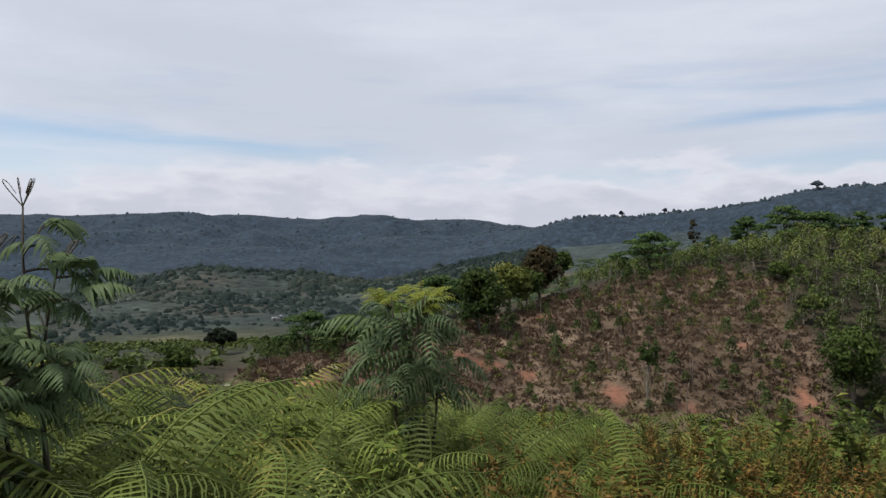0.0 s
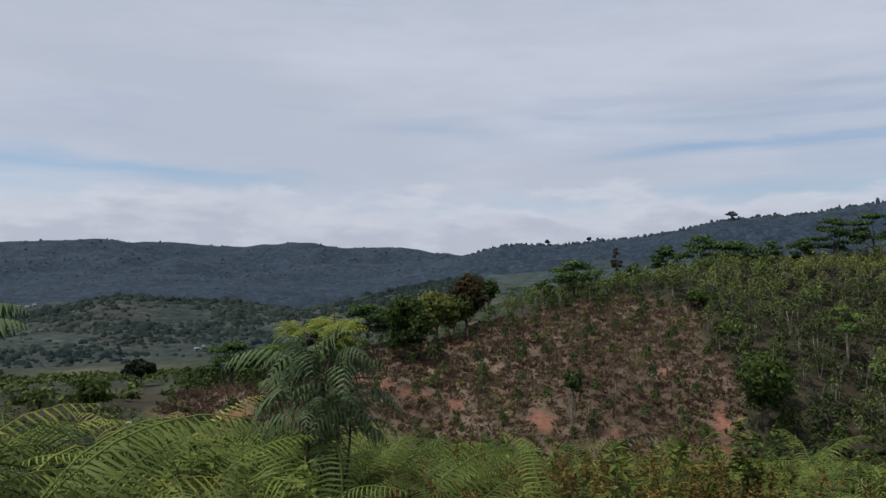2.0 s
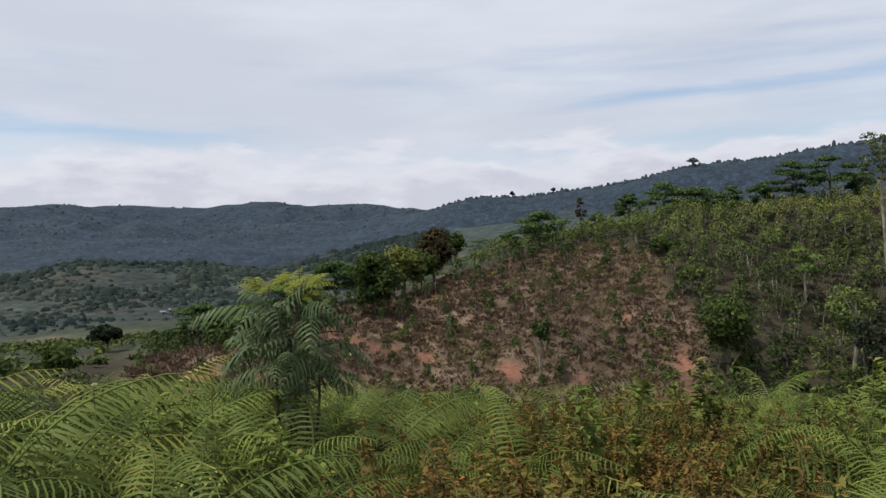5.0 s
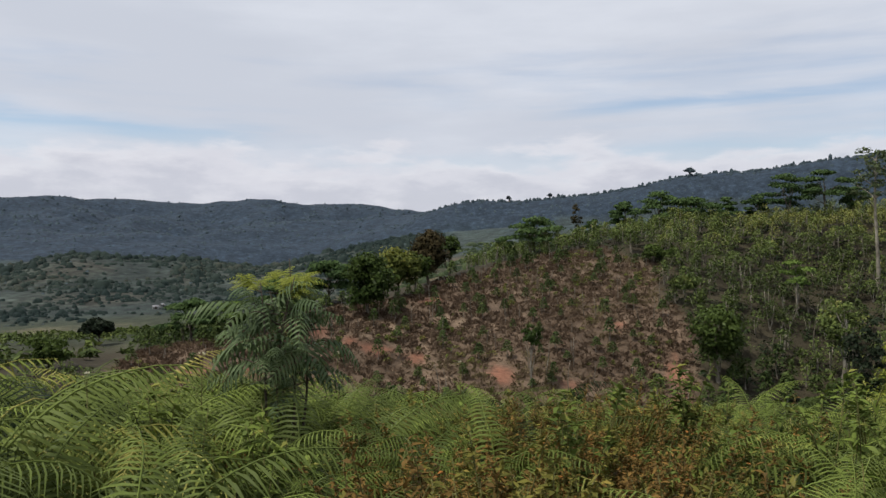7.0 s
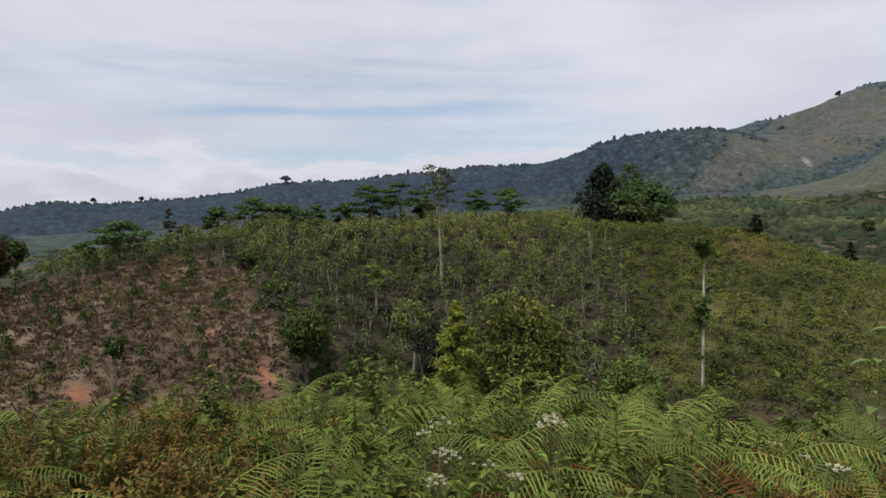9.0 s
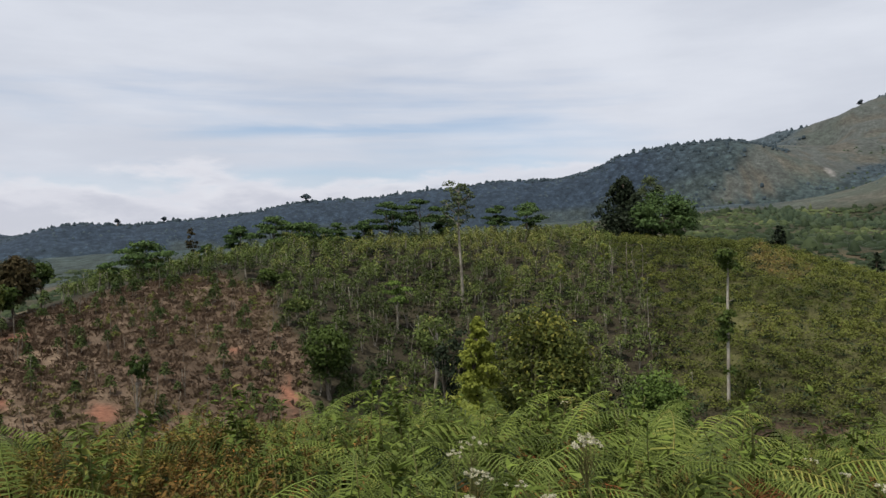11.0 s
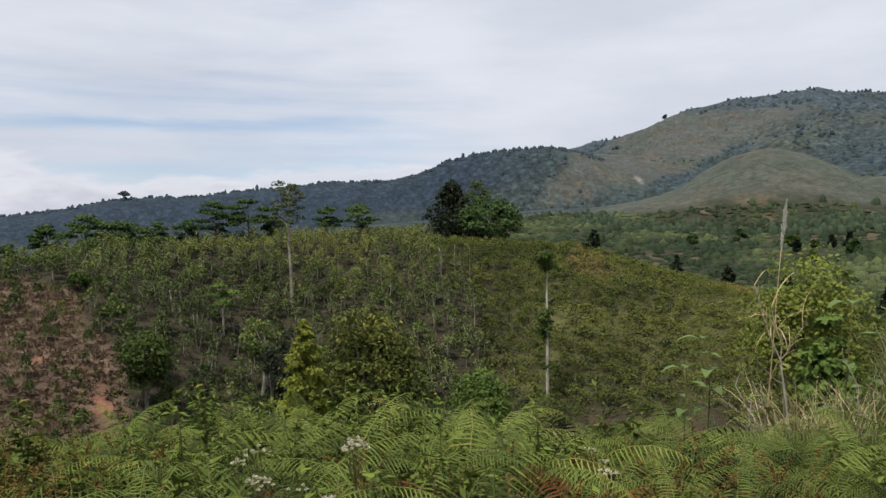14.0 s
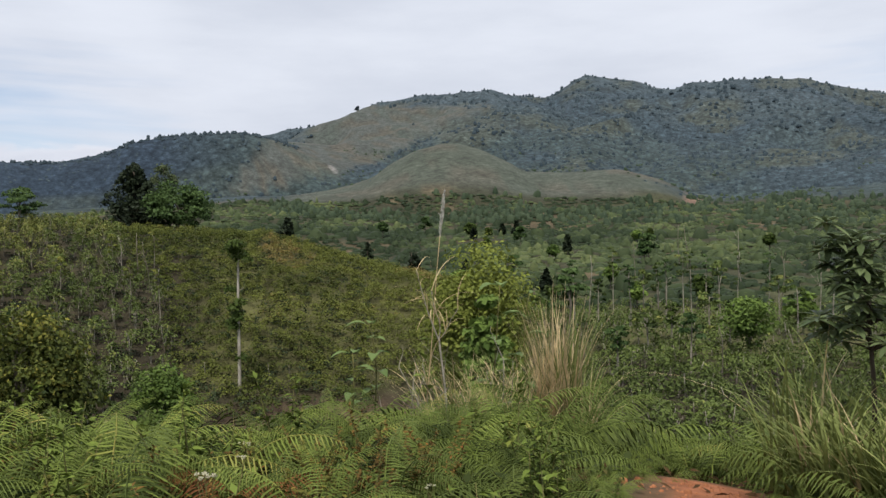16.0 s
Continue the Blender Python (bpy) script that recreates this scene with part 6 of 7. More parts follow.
def weed_kind(seed, hgt, mat, leaf, count, stems=4, spread=0.2):
    """Upright leafy weed: several stems and their leaves."""
    rng = np.random.default_rng(seed)
    st, lf = [], Soup()
    for q in range(stems):
        s = Soup()
        a = rng.uniform(0, 6.28)
        tip = np.array([math.cos(a) * spread * rng.uniform(0.3, 1.3), math.sin(a) * spread * rng.uniform(0.3, 1.3), hgt * rng.uniform(0.7, 1.05)])
        line = bent(rng, (rng.normal(0, 0.02), rng.normal(0, 0.02), -0.04), tip, 7, 0, 0.04)
        s.tube(line, np.linspace(0.007, 0.002, 7), 4)
        st.append(s.mesh("stem", MAT["stalk"]))
        m = count // stems
        f = rng.uniform(0.25, 1.0, m) * 6
        p = np.column_stack([np.interp(f, np.arange(7), line[:, c]) for c in range(3)])
        u = unit(rng, m) * np.array([1, 1, 0.45]) + np.array([0, 0, 0.15])
        ln = leaf * rng.uniform(0.6, 1.3, m) * (1.15 - 0.4 * f / 6)
        lf.cards(p + u * ln[:, None] * 0.55, u, np.column_stack([u[:, 0] * -0.4, u[:, 1] * -0.4, np.ones(m)]) + rng.normal(0, 0.3, (m, 3)), ln, ln * rng.uniform(0.28, 0.45, m), np.clip(rng.normal(0.45, 0.22, m), 0, 1), 0.2)
    return st, lf.mesh("leaves", mat)


RUST = [weed_kind(570 + v, 0.64 + 0.04 * v, MAT["olive_weed" if v in (1, 4) else "rust"], 0.058, 340, 5, 0.32) for v in range(5)]
WEED = [weed_kind(580 + v, 0.62 + 0.07 * v, MAT["weed"], 0.095, 150, 5, 0.24) for v in range(4)]


def weed(name, label, category, x, y, size, turn, kind, group):
    ob = thing(name, label, category, pose(x, y, put(x, y) - 0.02, 0, 0, turn) @ Matrix.Diagonal((size, size, size, 1)), group)
    for me in kind[0]:
        part("stem", me, ob)
    part("leaves", kind[1], ob)


def weeds():
    rng = np.random.default_rng(590)
    n = 0
    while n < 250:
        az, r = (rng.uniform(2, 37) if n < 210 else rng.uniform(46, 84)), math.sqrt(rng.uniform(1.7 ** 2, 7.0 ** 2))
        x, y = polar(az, r)
        if eye_gap(x, y) < 1.35 or path_gap(x, y) < 0.8 or rng.uniform(0, 1) > rust_share(az, r) + (0 if n < 210 else 0.3):
            continue
        n += 1
        weed("rusty_weed", "bushy weed with rust-brown and olive leaves", "weed", x, y, rng.uniform(0.85, 1.15) * (1.0 if r < 3.4 else 0.78), rng.uniform(0, 360), RUST[int(rng.integers(0, 5))], "rusty weeds among the ferns")
    for q, (x, y) in enumerate(((5.3, -1.75), (5.6, -1.6), (5.5, -2.1), (5.9, -1.75), (5.0, -2.0), (5.8, -2.3), (6.2, -2.1), (5.2, -1.5))):
        weed("rusty_weed", "bushy weed with rust-brown and olive leaves", "weed", x, y, 0.6, 50 * q, RUST[q % 5], "rusty weeds among the ferns")
    n = 0
    while n < 64:
        az, r = rng.uniform(-34, 104), math.sqrt(rng.uniform(1.6 ** 2, 7.5 ** 2))
        x, y = polar(az, r)
        if eye_gap(x, y) < 1.3 or path_gap(x, y) < 0.8 or (4 < az < 35 and rng.uniform(0, 1) < 0.9) or (az < 35 and rng.uniform(0, 1) < 0.5) or (az > 56 and rng.uniform(0, 1) < 0.85):
            continue
        n += 1
        weed("green_weed", "soft green leafy weed among the ferns", "weed", x, y, rng.uniform(0.8, 1.25), rng.uniform(0, 360), WEED[int(rng.integers(0, 4))], "green weeds among the ferns")


weeds()


def flower(az, r, top, heads, seed, label, spread=0.04):
    """White-flowered weed: stem, forked side stems, leaves and small fluffy heads."""
    rng = np.random.default_rng(seed)
    x, y = polar(az, r)
    z = put(x, y) - 0.02
    h = float(rise(r, top)) - z
    ob = thing("white_flower", label, "flower", pose(x, y, z, 0, 0, rng.uniform(0, 360)), "white flowers among the ferns")
    s = Soup()
    line = bent(rng, (rng.normal(0, 0.1), rng.normal(0, 0.1), 0), (0, 0, h * 0.88), 9, 0, 0.03)
    s.tube(line, np.linspace(0.0055, 0.003, 9), 5)
    part("stem", s.mesh("stem", MAT["stalk"]), ob)
    for q in range(heads):
        a = 2.4 * q + rng.uniform(-0.3, 0.3)
        d = spread * math.sqrt((q + 0.5) / heads)
        tip = np.array([math.cos(a) * d, math.sin(a) * d, h - 0.35 * d + rng.normal(0, 0.12) * spread])
        s = Soup()
        s.tube(bent(rng, line[-1] + np.array([0, 0, rng.uniform(-0.02, 0.0)]), tip, 4, 0, 0.03), [0.0018, 0.0015, 0.0012, 0.001], 4)
        side = part("side_stem", s.mesh("side_stem", MAT["stalk"]), ob)
        s = Soup()
        m = 14
        u = unit(rng, m)
        u[:, 2] = np.abs(u[:, 2])
        s.cards(tip + u * 0.004, u, np.cross(u, rng.normal(0, 1, (m, 3))), np.full(m, 0.015), np.full(m, 0.006), rng.uniform(0, 1, m))
        part("flower_head", s.mesh("flower_head", MAT["petal"]), side, "fluffy white flower head")
    s = Soup()
    m = 14
    f = rng.uniform(0.15, 0.85, m) * 8
    p = np.column_stack([np.interp(f, np.arange(9), line[:, c]) for c in range(3)])
    u = unit(rng, m) * np.array([1, 1, 0.5]) + np.array([0, 0, 0.2])
    ln = rng.uniform(0.06, 0.13, m)
    s.cards(p + u * ln[:, None] * 0.5, u, np.column_stack([u[:, 0] * -0.3, u[:, 1] * -0.3, np.ones(m)]), ln, ln * 0.36, rng.uniform(0.2, 0.8, m))
    part("leaves", s.mesh("leaves", MAT["weed"]), ob)


for i, (az, r, top, n, w) in enumerate(((62.2, 2.61, -12.5, 22, 0.048), (51.2, 3.11, -13.3, 9, 0.06), (50.3, 3.05, -14.2, 7, 0.04), (52.5, 2.94, -15.4, 18, 0.055), (52.0, 2.9, -17.2, 16, 0.05), (57.5, 2.99, -16.6, 8, 0.03), (67.7, 5.9, -13.1, 6, 0.05), (55.0, 3.0, -15.8, 4, 0.05), (72.0, 4.3, -13.4, 5, 0.03),
                                        (79.0, 2.8, -13.0, 5, 0.03), (51, 6.5, -10.6, 4, 0.04), (84, 4.4, -15.0, 4, 0.03), (-8.0, 5.0, -8.6, 3, 0.02), (11.0, 6.2, -9.6, 3, 0.02), (1.6, 6.4, -8.8, 3, 0.02), (-15.6, 4.2, -9.6, 3, 0.02))):
    flower(az, r, top, n, 600 + i, "white fluffy flower on a tall green stem" if n > 8 else "small white flower on a thin stem", w)


def feather_leaf(seed, pairs=13, reach=0.24, droop=0.55, start=30, end=-66, lobe=0.024):
    return frond(seed, pairs, 0.14, reach, start, end, lobes=4, lobe=lobe, droop=droop, shape="lance", tooth=1.0, fold=True)


def sapling(az, r, top, crown, count, seed, label, young=0, stems=3, low=0.4, split=0.8, leaf=0.46, curls=0, lobe=0.024, reach=0.28):
    """Young feather-leaved tree: crooked stems and side branches, drooping compound leaves, yellow shoots at the top."""
    rng = np.random.default_rng(seed)
    x, y = polar(az, r)
    z = put(x, y) - 0.05
    h = float(rise(r, top)) - z
    ob = thing("sapling", label, "tree", pose(x, y, z))
    old = [feather_leaf(seed + 20 + v, 10 + v, reach, (0.6, 0.8, 0.95)[v], (36, 20, 48)[v], (-56, -72, -40)[v], lobe).mesh("leaf", MAT["pinnate"]) for v in range(3)]
    new_leaf = [feather_leaf(seed + 30 + v, 9, 0.28, 0.3, 60, -30, 0.034).mesh("young_leaf", MAT["yellow"]) for v in range(2)]
    lower, upper = [], []
    for q in range(stems):
        a = 2.4 * q + rng.uniform(-0.4, 0.4)
        tip = np.array([math.cos(a) * crown * 0.26, math.sin(a) * crown * 0.26, h * rng.uniform(0.78, 0.93)]) if q else np.array([0.03, 0, h * 0.985])
        base = np.array([rng.normal(0, 0.05), rng.normal(0, 0.05), 0]) if q else np.zeros(3)
        line = bent(rng, base, tip, 9, 0, 0.035)
        s = Soup()
        s.tube(line, np.linspace(0.015, 0.004, 9), 6)
        stem = part("stem", s.mesh("stem", MAT["dark_bark"], True), ob)
        for e in range(8):
            f = rng.uniform(low, 0.98)
            p = np.array([np.interp(f * 8, np.arange(9), line[:, c]) for c in range(3)])
            b, ln = rng.uniform(0, 6.283), crown * 0.5 * rng.uniform(0.3, 0.85) * (0.42 if p[2] > split * h else 1.0)
            end = p + np.array([math.cos(b) * ln, math.sin(b) * ln, ln * rng.uniform(0.0, 0.55)])
            s = Soup()
            br = bent(rng, p, end, 6, 0.05, 0.05)
            s.tube(br, np.linspace(0.007, 0.0025, 6), 5)
            part("branch", s.mesh("branch", MAT["dark_bark"], True), stem)
            (upper if p[2] > split * h else lower).append((br, b))
        if q < curls:
            for e in range(6):
                s = Soup()
                a2 = rng.uniform(0, 6.28)
                w = np.linspace(0, 1, 10)
                arc = line[-1] + np.column_stack([np.cos(a2) * np.sin(w * 2.8) * 0.09, np.sin(a2) * np.sin(w * 2.8) * 0.09, 0.24 * w * (1.25 - 0.55 * w) - 0.11 * w ** 4])
                s.tube(arc, np.linspace(0.0030, 0.0016, 10), 4)
                part("curled_shoot", s.mesh("curled_shoot", MAT["grey_bark"]), stem)
    if not upper:
        upper = lower[:2]
    for n, places, meshes, name, lab in ((count, lower, old, "leaf", ""), (young, upper, new_leaf, "young_leaf", "fresh yellow-green leaf")):
        for q in range(n):
            br, b = places[int(rng.integers(0, len(places)))]
            f = rng.uniform(0.25, 1.0) * 5
            p = [np.interp(f, np.arange(6), br[:, c]) for c in range(3)]
            size = leaf * (rng.uniform(0.7, 1.15) if name == "leaf" else rng.uniform(0.26, 0.5))
            part(name, meshes[int(rng.integers(0, len(meshes)))], ob, lab, pose(*p, rng.uniform(-25, 25), rng.uniform(-18, 28), math.degrees(b) + rng.normal(0, 62)) @ Matrix.Diagonal((size, size, size, 1)))


sapling(-2.0, 5.4, -1.5, 0.74, 58, 620, "feather-leaved sapling with drooping grey-green leaves and yellow shoots", 80, 5, 0.44, 0.82, 0.54, 0, 0.034, 0.32)
sapling(-28.9, 3.9, 3.2, 0.72, 150, 650, "tall feather-leaved sapling with curled bare tips", 4, 5, 0.5, 0.97, 0.28, 4, 0.055, 0.40)
sapling(-33.5, 3.7, -3.5, 0.8, 64, 680, "bushy feather-leaved sapling beside a taller one", 4, 4, 0.2, 0.95, 0.36, 0, 0.046, 0.32)


def blade_set(rng, count, height_m, spread, lean, width, arch):
    """Long grass blades as bent strips."""
    s = Soup()
    k = 7
    for q in range(count):
        a, b = rng.uniform(0, 6.28), rng.uniform(0, 6.28)
        base = np.array([math.cos(b), math.sin(b), 0]) * spread * math.sqrt(rng.uniform(0, 1))
        h = height_m * rng.uniform(0.55, 1.08)
        ln, ar = lean * rng.uniform(0.2, 1.2), arch * rng.uniform(0.4, 1.5)
        t = np.linspace(0, 1, k)
        out = h * (ln * t + ar * t ** 2.4)
        up = h * (t - 0.55 * ar * t ** 3)
        line = base + np.column_stack([np.cos(a) * out, np.sin(a) * out, up])
        w = width * rng.uniform(0.6, 1.2) * np.minimum(1, (1 - t) * 2.2 + 0.05) * 0.5
        sd = np.array([-math.sin(a), math.cos(a), 0])
        v = np.vstack([line - sd * w[:, None], line + sd * w[:, None]])
        s.add(v, quads=[(j, j + 1, k + j + 1, k + j) for j in range(k - 1)], tint=np.clip(rng.normal(0.45, 0.22) + 0.2 * np.tile(t, 2), 0, 1))
    return s


def grass_clump(az, r, h, spread, green, dry, seed, label, width=0.020, lean=0.26, arch=0.42):
    rng = np.random.default_rng(seed)
    x, y = polar(az, r)
    ob = thing("grass_clump", label, "grass", pose(x, y, put(x, y) - 0.05), "tall grass on the rim")
    if green:
        part("green_tuft", blade_set(rng, green, h, spread, lean, width, arch).mesh("green_tuft", MAT["blade"]), ob, "green grass blades")
    if dry:
        part("dry_tuft", blade_set(rng, dry, h, spread, lean, width * 0.8, arch).mesh("dry_tuft", MAT["straw"]), ob, "dry straw-coloured blades")


grass_clump(84.0, 10.2, 2.45, 0.10, 20, 100, 700, "tall clump of dry straw-coloured grass", 0.021, 0.07, 0.15)
grass_clump(85.0, 10.25, 2.5, 0.10, 50, 80, 705, "tall blond dry grass with green blades", 0.021, 0.07, 0.17)
grass_clump(81.4, 10.1, 1.9, 0.40, 150, 70, 701, "green and yellow tall grass beside dry straw", 0.017, 0.16, 0.42)
grass_clump(79.0, 10.2, 1.7, 0.36, 110, 130, 702, "short tangle of dry and green grass", 0.015)
grass_clump(85.8, 10.3, 2.0, 0.22, 110, 40, 703, "green grass tuft on the rim", 0.018, 0.14, 0.36)
grass_clump(77.2, 10.2, 1.7, 0.30, 60, 90, 704, "thin dry grass beside a reed", 0.014)
for i, (az, r, h, g, d) in enumerate(((100.4, 7.9, 1.65, 50, 4), (102.2, 7.8, 1.75, 60, 4), (104.4, 7.7, 1.55, 70, 6), (106.4, 7.4, 1.4, 80, 8), (102.4, 7.3, 1.15, 110, 10), (104.2, 7.0, 1.1, 110, 10), (106.0, 6.9, 1.05, 110, 12), (108.0, 7.1, 1.2, 80, 10), (108.2, 6.6, 1.0, 100, 12))):
    grass_clump(az, r, h, 0.16, g, d, 710 + i, "arching clump of broad green grass blades", 0.022, 0.16, 0.45)


def reed():
    rng = np.random.default_rng(720)
    x, y = polar(74.9, 9.6)
    z = put(x, y) - 0.05
    h = float(rise(9.6, 3.4)) - z
    ob = thing("reed", "tall dry reed with a pale feathery plume", "reed", pose(x, y, z))
    line = bent(rng, (0.05, 0, 0), (0.30, -0.25, h * 0.84), 10, 0, 0.012)
    s = Soup()
    s.tube(line, np.linspace(0.010, 0.004, 10), 5)
    part("stalk", s.mesh("stalk", MAT["straw"]), ob)
    s = Soup()
    m = 170
    f = rng.uniform(0, 1, m)
    top = line[-1]
    u = unit(rng, m)
    pos = top + np.column_stack([0.05 * f, -0.05 * f, f * h * 0.16]) + u * (0.021 * np.sin(np.pi * np.clip(f, 0.05, 0.98)))[:, None]
    s.cards(pos, u * 0.4 + np.array([0, 0, 1.0]), unit(rng, m), np.full(m, 0.085), np.full(m, 0.012), rng.uniform(0, 1, m))
    part("plume", s.mesh("plume", MAT["plume"]), ob, "pale feathery plume")
    for q in range(7):
        s = blade_set(rng, 1, 0.75, 0.0, 0.45, 0.016, 0.7)
        p = line[2 + q % 5]
        part("blade", s.mesh("blade", MAT["straw"] if q % 3 else MAT["blade"]), ob, "", pose(*p, 0, 0, rng.uniform(0, 360)))


reed()


def twig_shrub(az, r, h, seed, leaves, label):
    """Nearly bare shrub of pale twigs with a few broad leaves."""
    rng = np.random.default_rng(seed)
    x, y = polar(az, r)
    ob = thing("bare_shrub", label, "shrub", pose(x, y, put(x, y) - 0.05))
    tips = []
    for q in range(6):
        a = rng.uniform(0, 6.28)
        d = h * rng.uniform(0.15, 0.6)
        s = Soup()
        line = bent(rng, (rng.normal(0, 0.04), rng.normal(0, 0.04), 0), (math.cos(a) * d, math.sin(a) * d, h * rng.uniform(0.6, 1.0)), 8, 0, 0.05)
        s.tube(line, np.linspace(0.014, 0.004, 8), 5)
        br = part("branch", s.mesh("branch", MAT["pale_bark"], True), ob)
        for e in range(3):
            p = line[int(rng.integers(3, 8))]
            u = unit(rng, 1)[0]
            tip = p + np.array([u[0], u[1], abs(u[2])]) * h * rng.uniform(0.12, 0.28)
            s = Soup()
            s.tube(bent(rng, p, tip, 5, 0, 0.05), np.linspace(0.006, 0.002, 5), 4)
            part("twig", s.mesh("twig", MAT["pale_bark"]), br)
            tips.append(tip)
    if leaves:
        s = Soup()
        sel = np.array([tips[int(rng.integers(0, len(tips)))] for _ in range(leaves)])
        u = unit(rng, leaves) * np.array([1, 1, 0.4])
        ln = rng.uniform(0.14, 0.24, leaves)
        s.cards(sel + u * ln[:, None] * 0.5, u, np.column_stack([u[:, 0] * -0.4, u[:, 1] * -0.4, np.ones(leaves)]), ln, ln * 0.5, rng.uniform(0.4, 1, leaves))
        part("leaves", s.mesh("leaves", MAT["weed"]), ob, "broad pale green leaves")


twig_shrub(75.6, 9.2, 1.15, 730, 10, "bare pale-twigged shrub with a few broad leaves")
twig_shrub(79.6, 10.1, 1.6, 731, 6, "thin dead shrub with bare grey twigs")
twig_shrub(78.6, 11.0, 1.9, 734, 40, "leafy green shrub behind the tall grass")


def forked_stem():
    """Dead pale sapling that forks, with dry leaf blades hanging from its arms."""
    rng = np.random.default_rng(735)
    x, y = polar(76.7, 9.62)
    z = put(x, y) - 0.05
    ob = thing("dead_sapling", "pale dead sapling forked above the ferns with dry hanging blades", "tree", pose(x, y, z))
    h = 0.45 - z
    s = Soup()
    s.tube(bent(rng, (0.02, -0.05, 0), (0, 0, h), 9, 0, 0.015), np.linspace(0.016, 0.011, 9), 6)
    part("stem", s.mesh("stem", MAT["white_bark"], True), ob)
    for tip, rt in (((-0.07, 0.24, h + 0.80), 0.010), ((0.07, -0.22, h + 0.34), 0.009), ((0.05, 0.10, h + 0.55), 0.007)):
        s = Soup()
        line = bent(rng, (0, 0, h - 0.02), tip, 8, 0, 0.03)
        s.tube(line, np.linspace(rt, rt * 0.4, 8), 5)
        arm = part("arm", s.mesh("arm", MAT["pale_bark"], True), ob)
        for q in range(9):
            s = blade_set(rng, 1, rng.uniform(0.3, 0.55), 0.0, 0.3, 0.009, 0.9)
            part("dry_blade", s.mesh("dry_blade", MAT["straw"]), arm, "", pose(*line[2 + q % 6], rng.uniform(-25, 25), rng.uniform(-25, 25), rng.uniform(0, 360)))


forked_stem()


def big_leaf_herb(az, r, top, count, seed, label, size=0.21):
    """Upright herb with a few large soft leaves, each folded along its rib."""
    rng = np.random.default_rng(seed)
    x, y = polar(az, r)
    z = put(x, y) - 0.03
    h = top - z
    ob = thing("large_leaved_herb", label, "herb", pose(x, y, z))
    s = Soup()
    line = bent(rng, (0, 0, 0), (rng.normal(0, 0.05), rng.normal(0, 0.05), h), 9, 0, 0.03)
    s.tube(line, np.linspace(0.012, 0.005, 9), 5)
    part("stem", s.mesh("stem", MAT["stalk"], True), ob)
    for q in range(count):
        p = line[8 - (q * 5) // count]
        a, ln = q * 2.4 + rng.uniform(-0.4, 0.4), size * rng.uniform(0.75, 1.2)
        u, sd = np.array([math.cos(a), math.sin(a), 0]), np.array([-math.sin(a), math.cos(a), 0])
        t = np.linspace(0, 1, 8)[:, None]
        mid = p + u * ln * (0.15 + t) + np.array([0, 0, 1.0]) * ln * (0.35 * t - 0.5 * t ** 2)
        w = ln * 0.27 * np.sin(np.pi * np.clip(t, 0.02, 0.985) ** 0.8) ** 0.9
        up = np.array([0, 0, 1.0])
        s = Soup()
        s.add(np.vstack([mid - sd * w + up * w * 0.3, mid, mid + sd * w + up * w * 0.3]), quads=[(i + 8 * c, i + 1 + 8 * c, i + 9 + 8 * c, i + 8 + 8 * c) for c in range(2) for i in range(7)], tint=rng.uniform(0.3, 0.9))
        part("leaf", s.mesh("leaf", MAT["soft_leaf"], True), ob)


big_leaf_herb(72.4, 9.35, 0.66, 10, 736, "herb with large pale green leaves above the ferns")
big_leaf_herb(70.9, 9.3, 0.34, 6, 737, "low herb with large pale green leaves", 0.22)
big_leaf_herb(81.0, 10.3, 1.02, 7, 738, "tall herb with large grey-green leaves beside dry grass", 0.27)
big_leaf_herb(82.4, 10.3, 0.92, 5, 739, "tall herb with large grey-green leaves beside dry grass", 0.25)
for q, (az, r, size) in enumerate(((79.4, 8.9, 1.15), (81.6, 9.0, 1.2), (83.8, 9.0, 1.1), (85.6, 9.2, 1.05), (80.6, 8.4, 1.0), (83.0, 8.4, 1.0))):
    x, y = polar(az, r)
    fern(x, y, size, 77 * q, FERN_KINDS[(2, 5, 7)[q % 3]], "tall deep green fern with drooping fronds under dry grass")


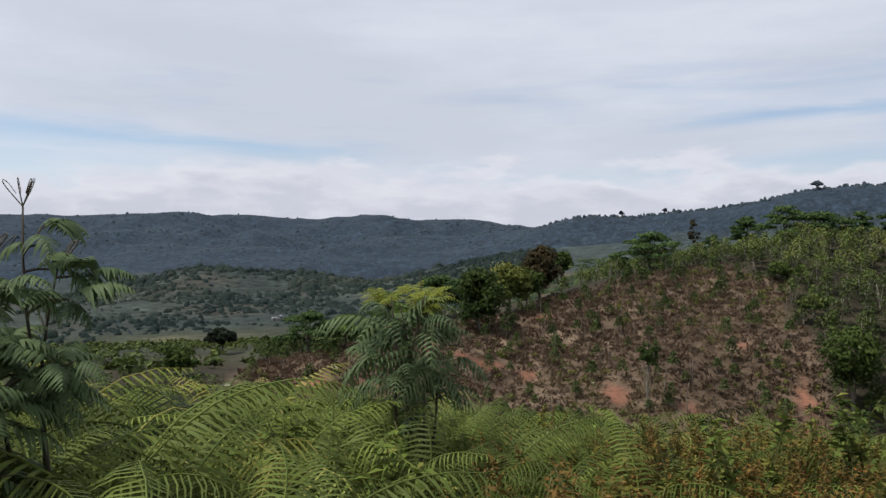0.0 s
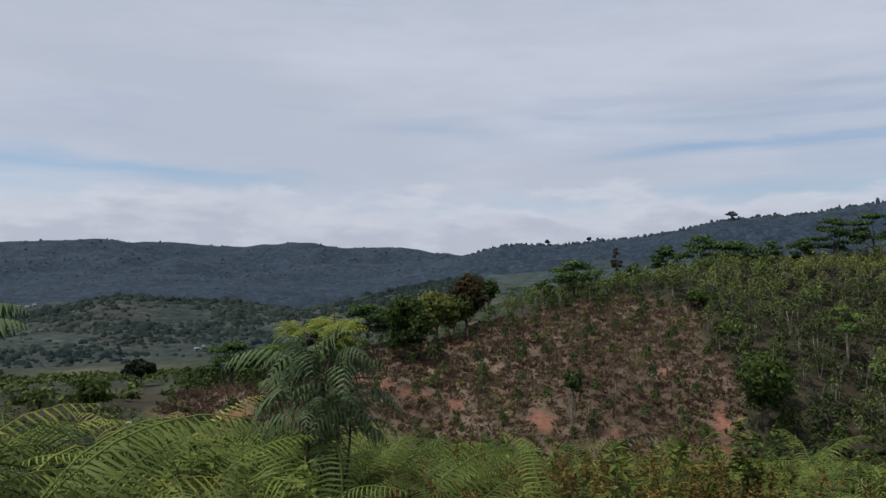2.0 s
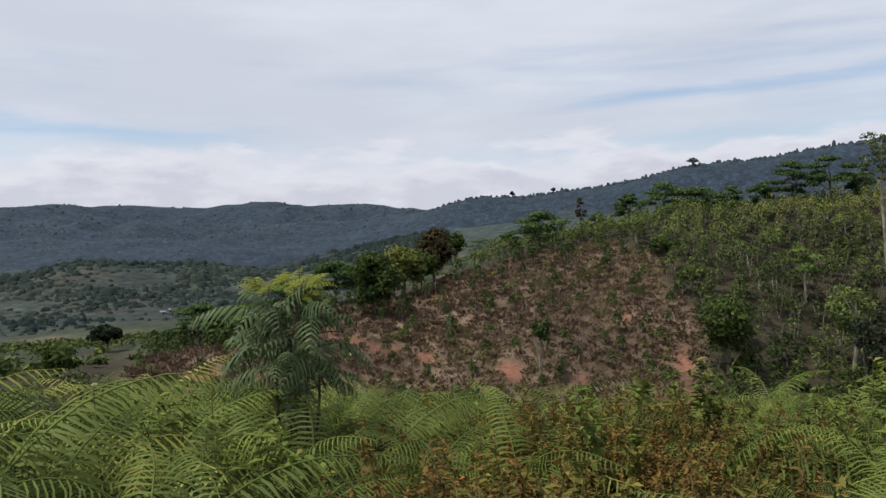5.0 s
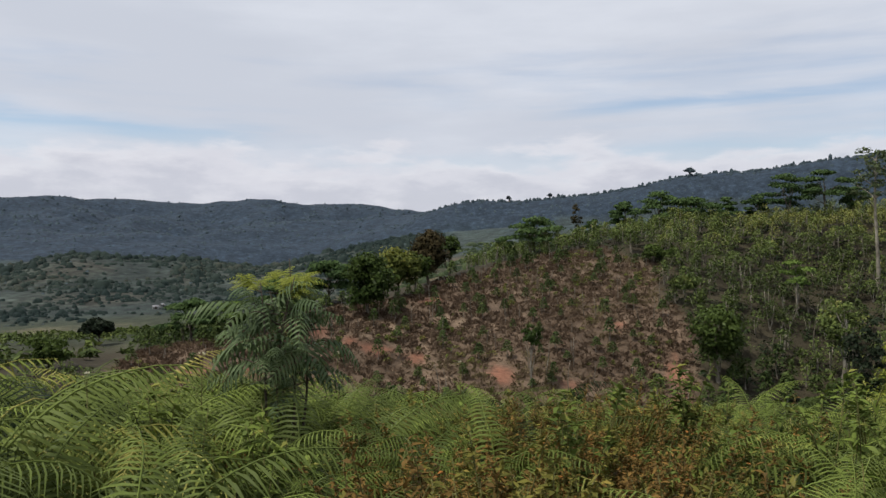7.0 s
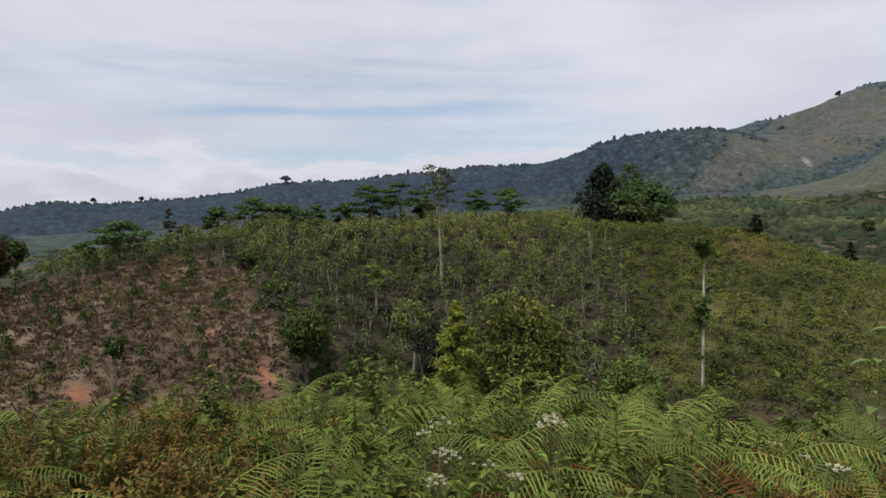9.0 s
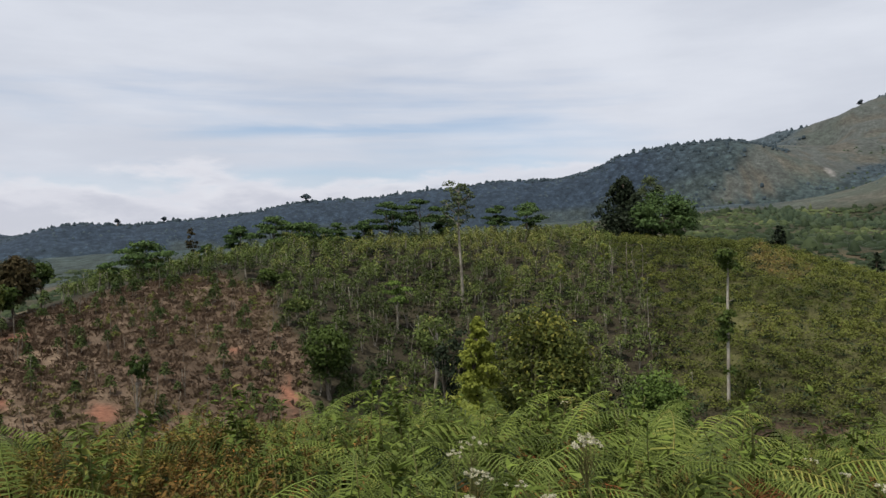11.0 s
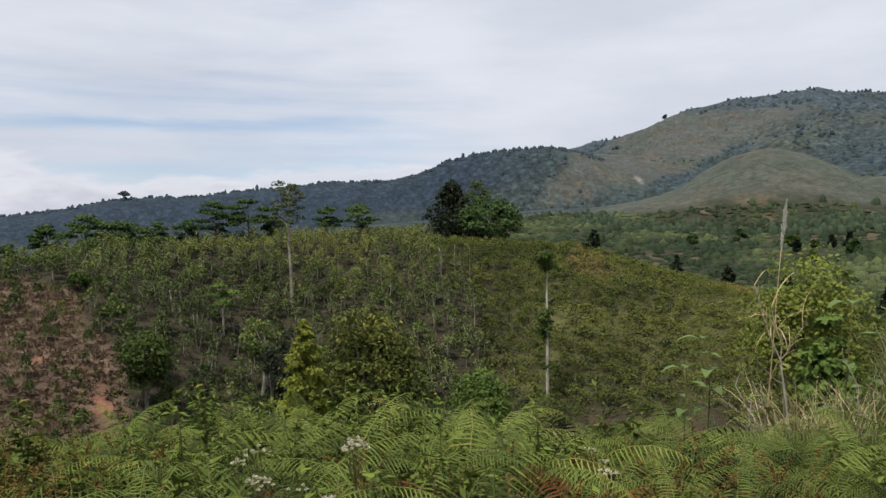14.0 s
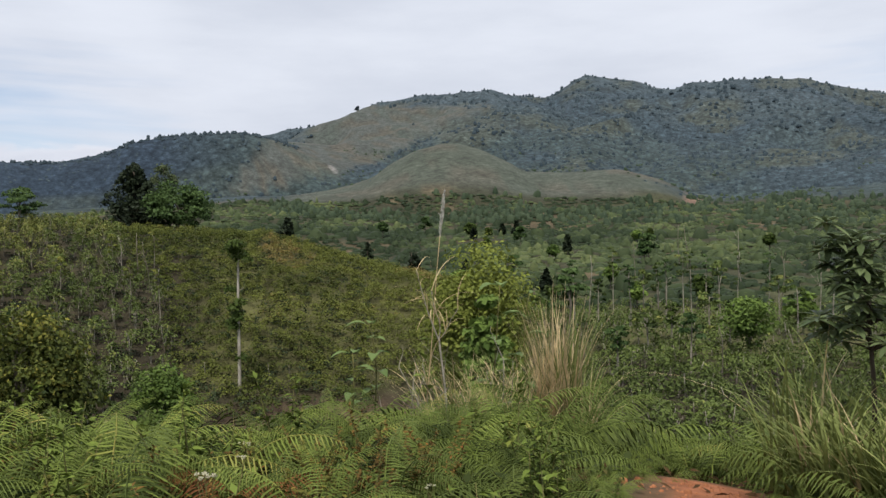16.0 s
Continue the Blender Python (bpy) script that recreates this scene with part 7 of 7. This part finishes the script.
def broad_tree(az, r, top, crown, seed, count, label):
    """Small tree with big glossy leaves in drooping whorls."""
    rng = np.random.default_rng(seed)
    x, y = polar(az, r)
    z = put(x, y) - 0.05
    h = float(rise(r, top)) - z
    ob = thing("broadleaf_tree", label, "tree", pose(x, y, z))
    s = Soup()
    stem = bent(rng, (0, 0, 0), (0.05, 0.04, h * 0.9), 9, 0, 0.02)
    s.tube(stem, np.linspace(0.025, 0.010, 9), 7)
    part("trunk", s.mesh("trunk", MAT["dark_bark"], True), ob)
    for q in range(count):
        f = rng.uniform(0.62, 1.0)
        p = np.array([np.interp(f * 8, np.arange(9), stem[:, c]) for c in range(3)])
        a = rng.uniform(0, 6.28)
        d = crown * 0.5 * rng.uniform(0.25, 0.95) * (1.25 - 0.6 * f)
        tip = p + np.array([math.cos(a) * d, math.sin(a) * d, rng.uniform(-0.1, 0.8) * d + 0.03])
        s = Soup()
        s.tube(bent(rng, p, tip, 6, 0.05, 0.04), np.linspace(0.010, 0.003, 6), 5)
        br = part("branch", s.mesh("branch", MAT["dark_bark"], True), ob)
        s = Soup()
        m = 15
        an = np.arange(m) * 2.4 + rng.uniform(0, 6)
        el = rng.uniform(-0.5, 0.6, m)
        u = np.column_stack([np.cos(an), np.sin(an), el])
        u /= np.linalg.norm(u, axis=1, keepdims=True)
        ln = rng.uniform(0.11, 0.18, m)
        sd = np.cross(u, (0, 0, 1.0))
        sd /= np.linalg.norm(sd, axis=1, keepdims=True)
        nn = np.cross(sd, u)
        for j in range(m):
            t = np.linspace(0, 1, 6)[:, None]
            mid = tip + u[j] * ln[j] * (0.08 + t) - np.array([0, 0, 1.0]) * ln[j] * 0.22 * t ** 2
            w = ln[j] * 0.16 * np.sin(np.pi * np.clip(t, 0.03, 0.985)) ** 0.8
            v = np.vstack([mid - sd[j] * w + nn[j] * w * 0.3, mid, mid + sd[j] * w + nn[j] * w * 0.3])
            s.add(v, quads=[(i + 6 * c, i + 1 + 6 * c, i + 7 + 6 * c, i + 6 + 6 * c) for c in range(2) for i in range(5)], tint=rng.uniform(0.1, 0.9))
        part("leaves", s.mesh("leaves", MAT["broad"], True), br, "large glossy dark green leaves")


broad_tree(104.7, 7.6, 1.2, 1.2, 740, 50, "small tree with large glossy dark green leaves")
broad_tree(109.5, 7.8, 2.0, 1.2, 741, 26, "dark glossy-leaved tree at the rim")
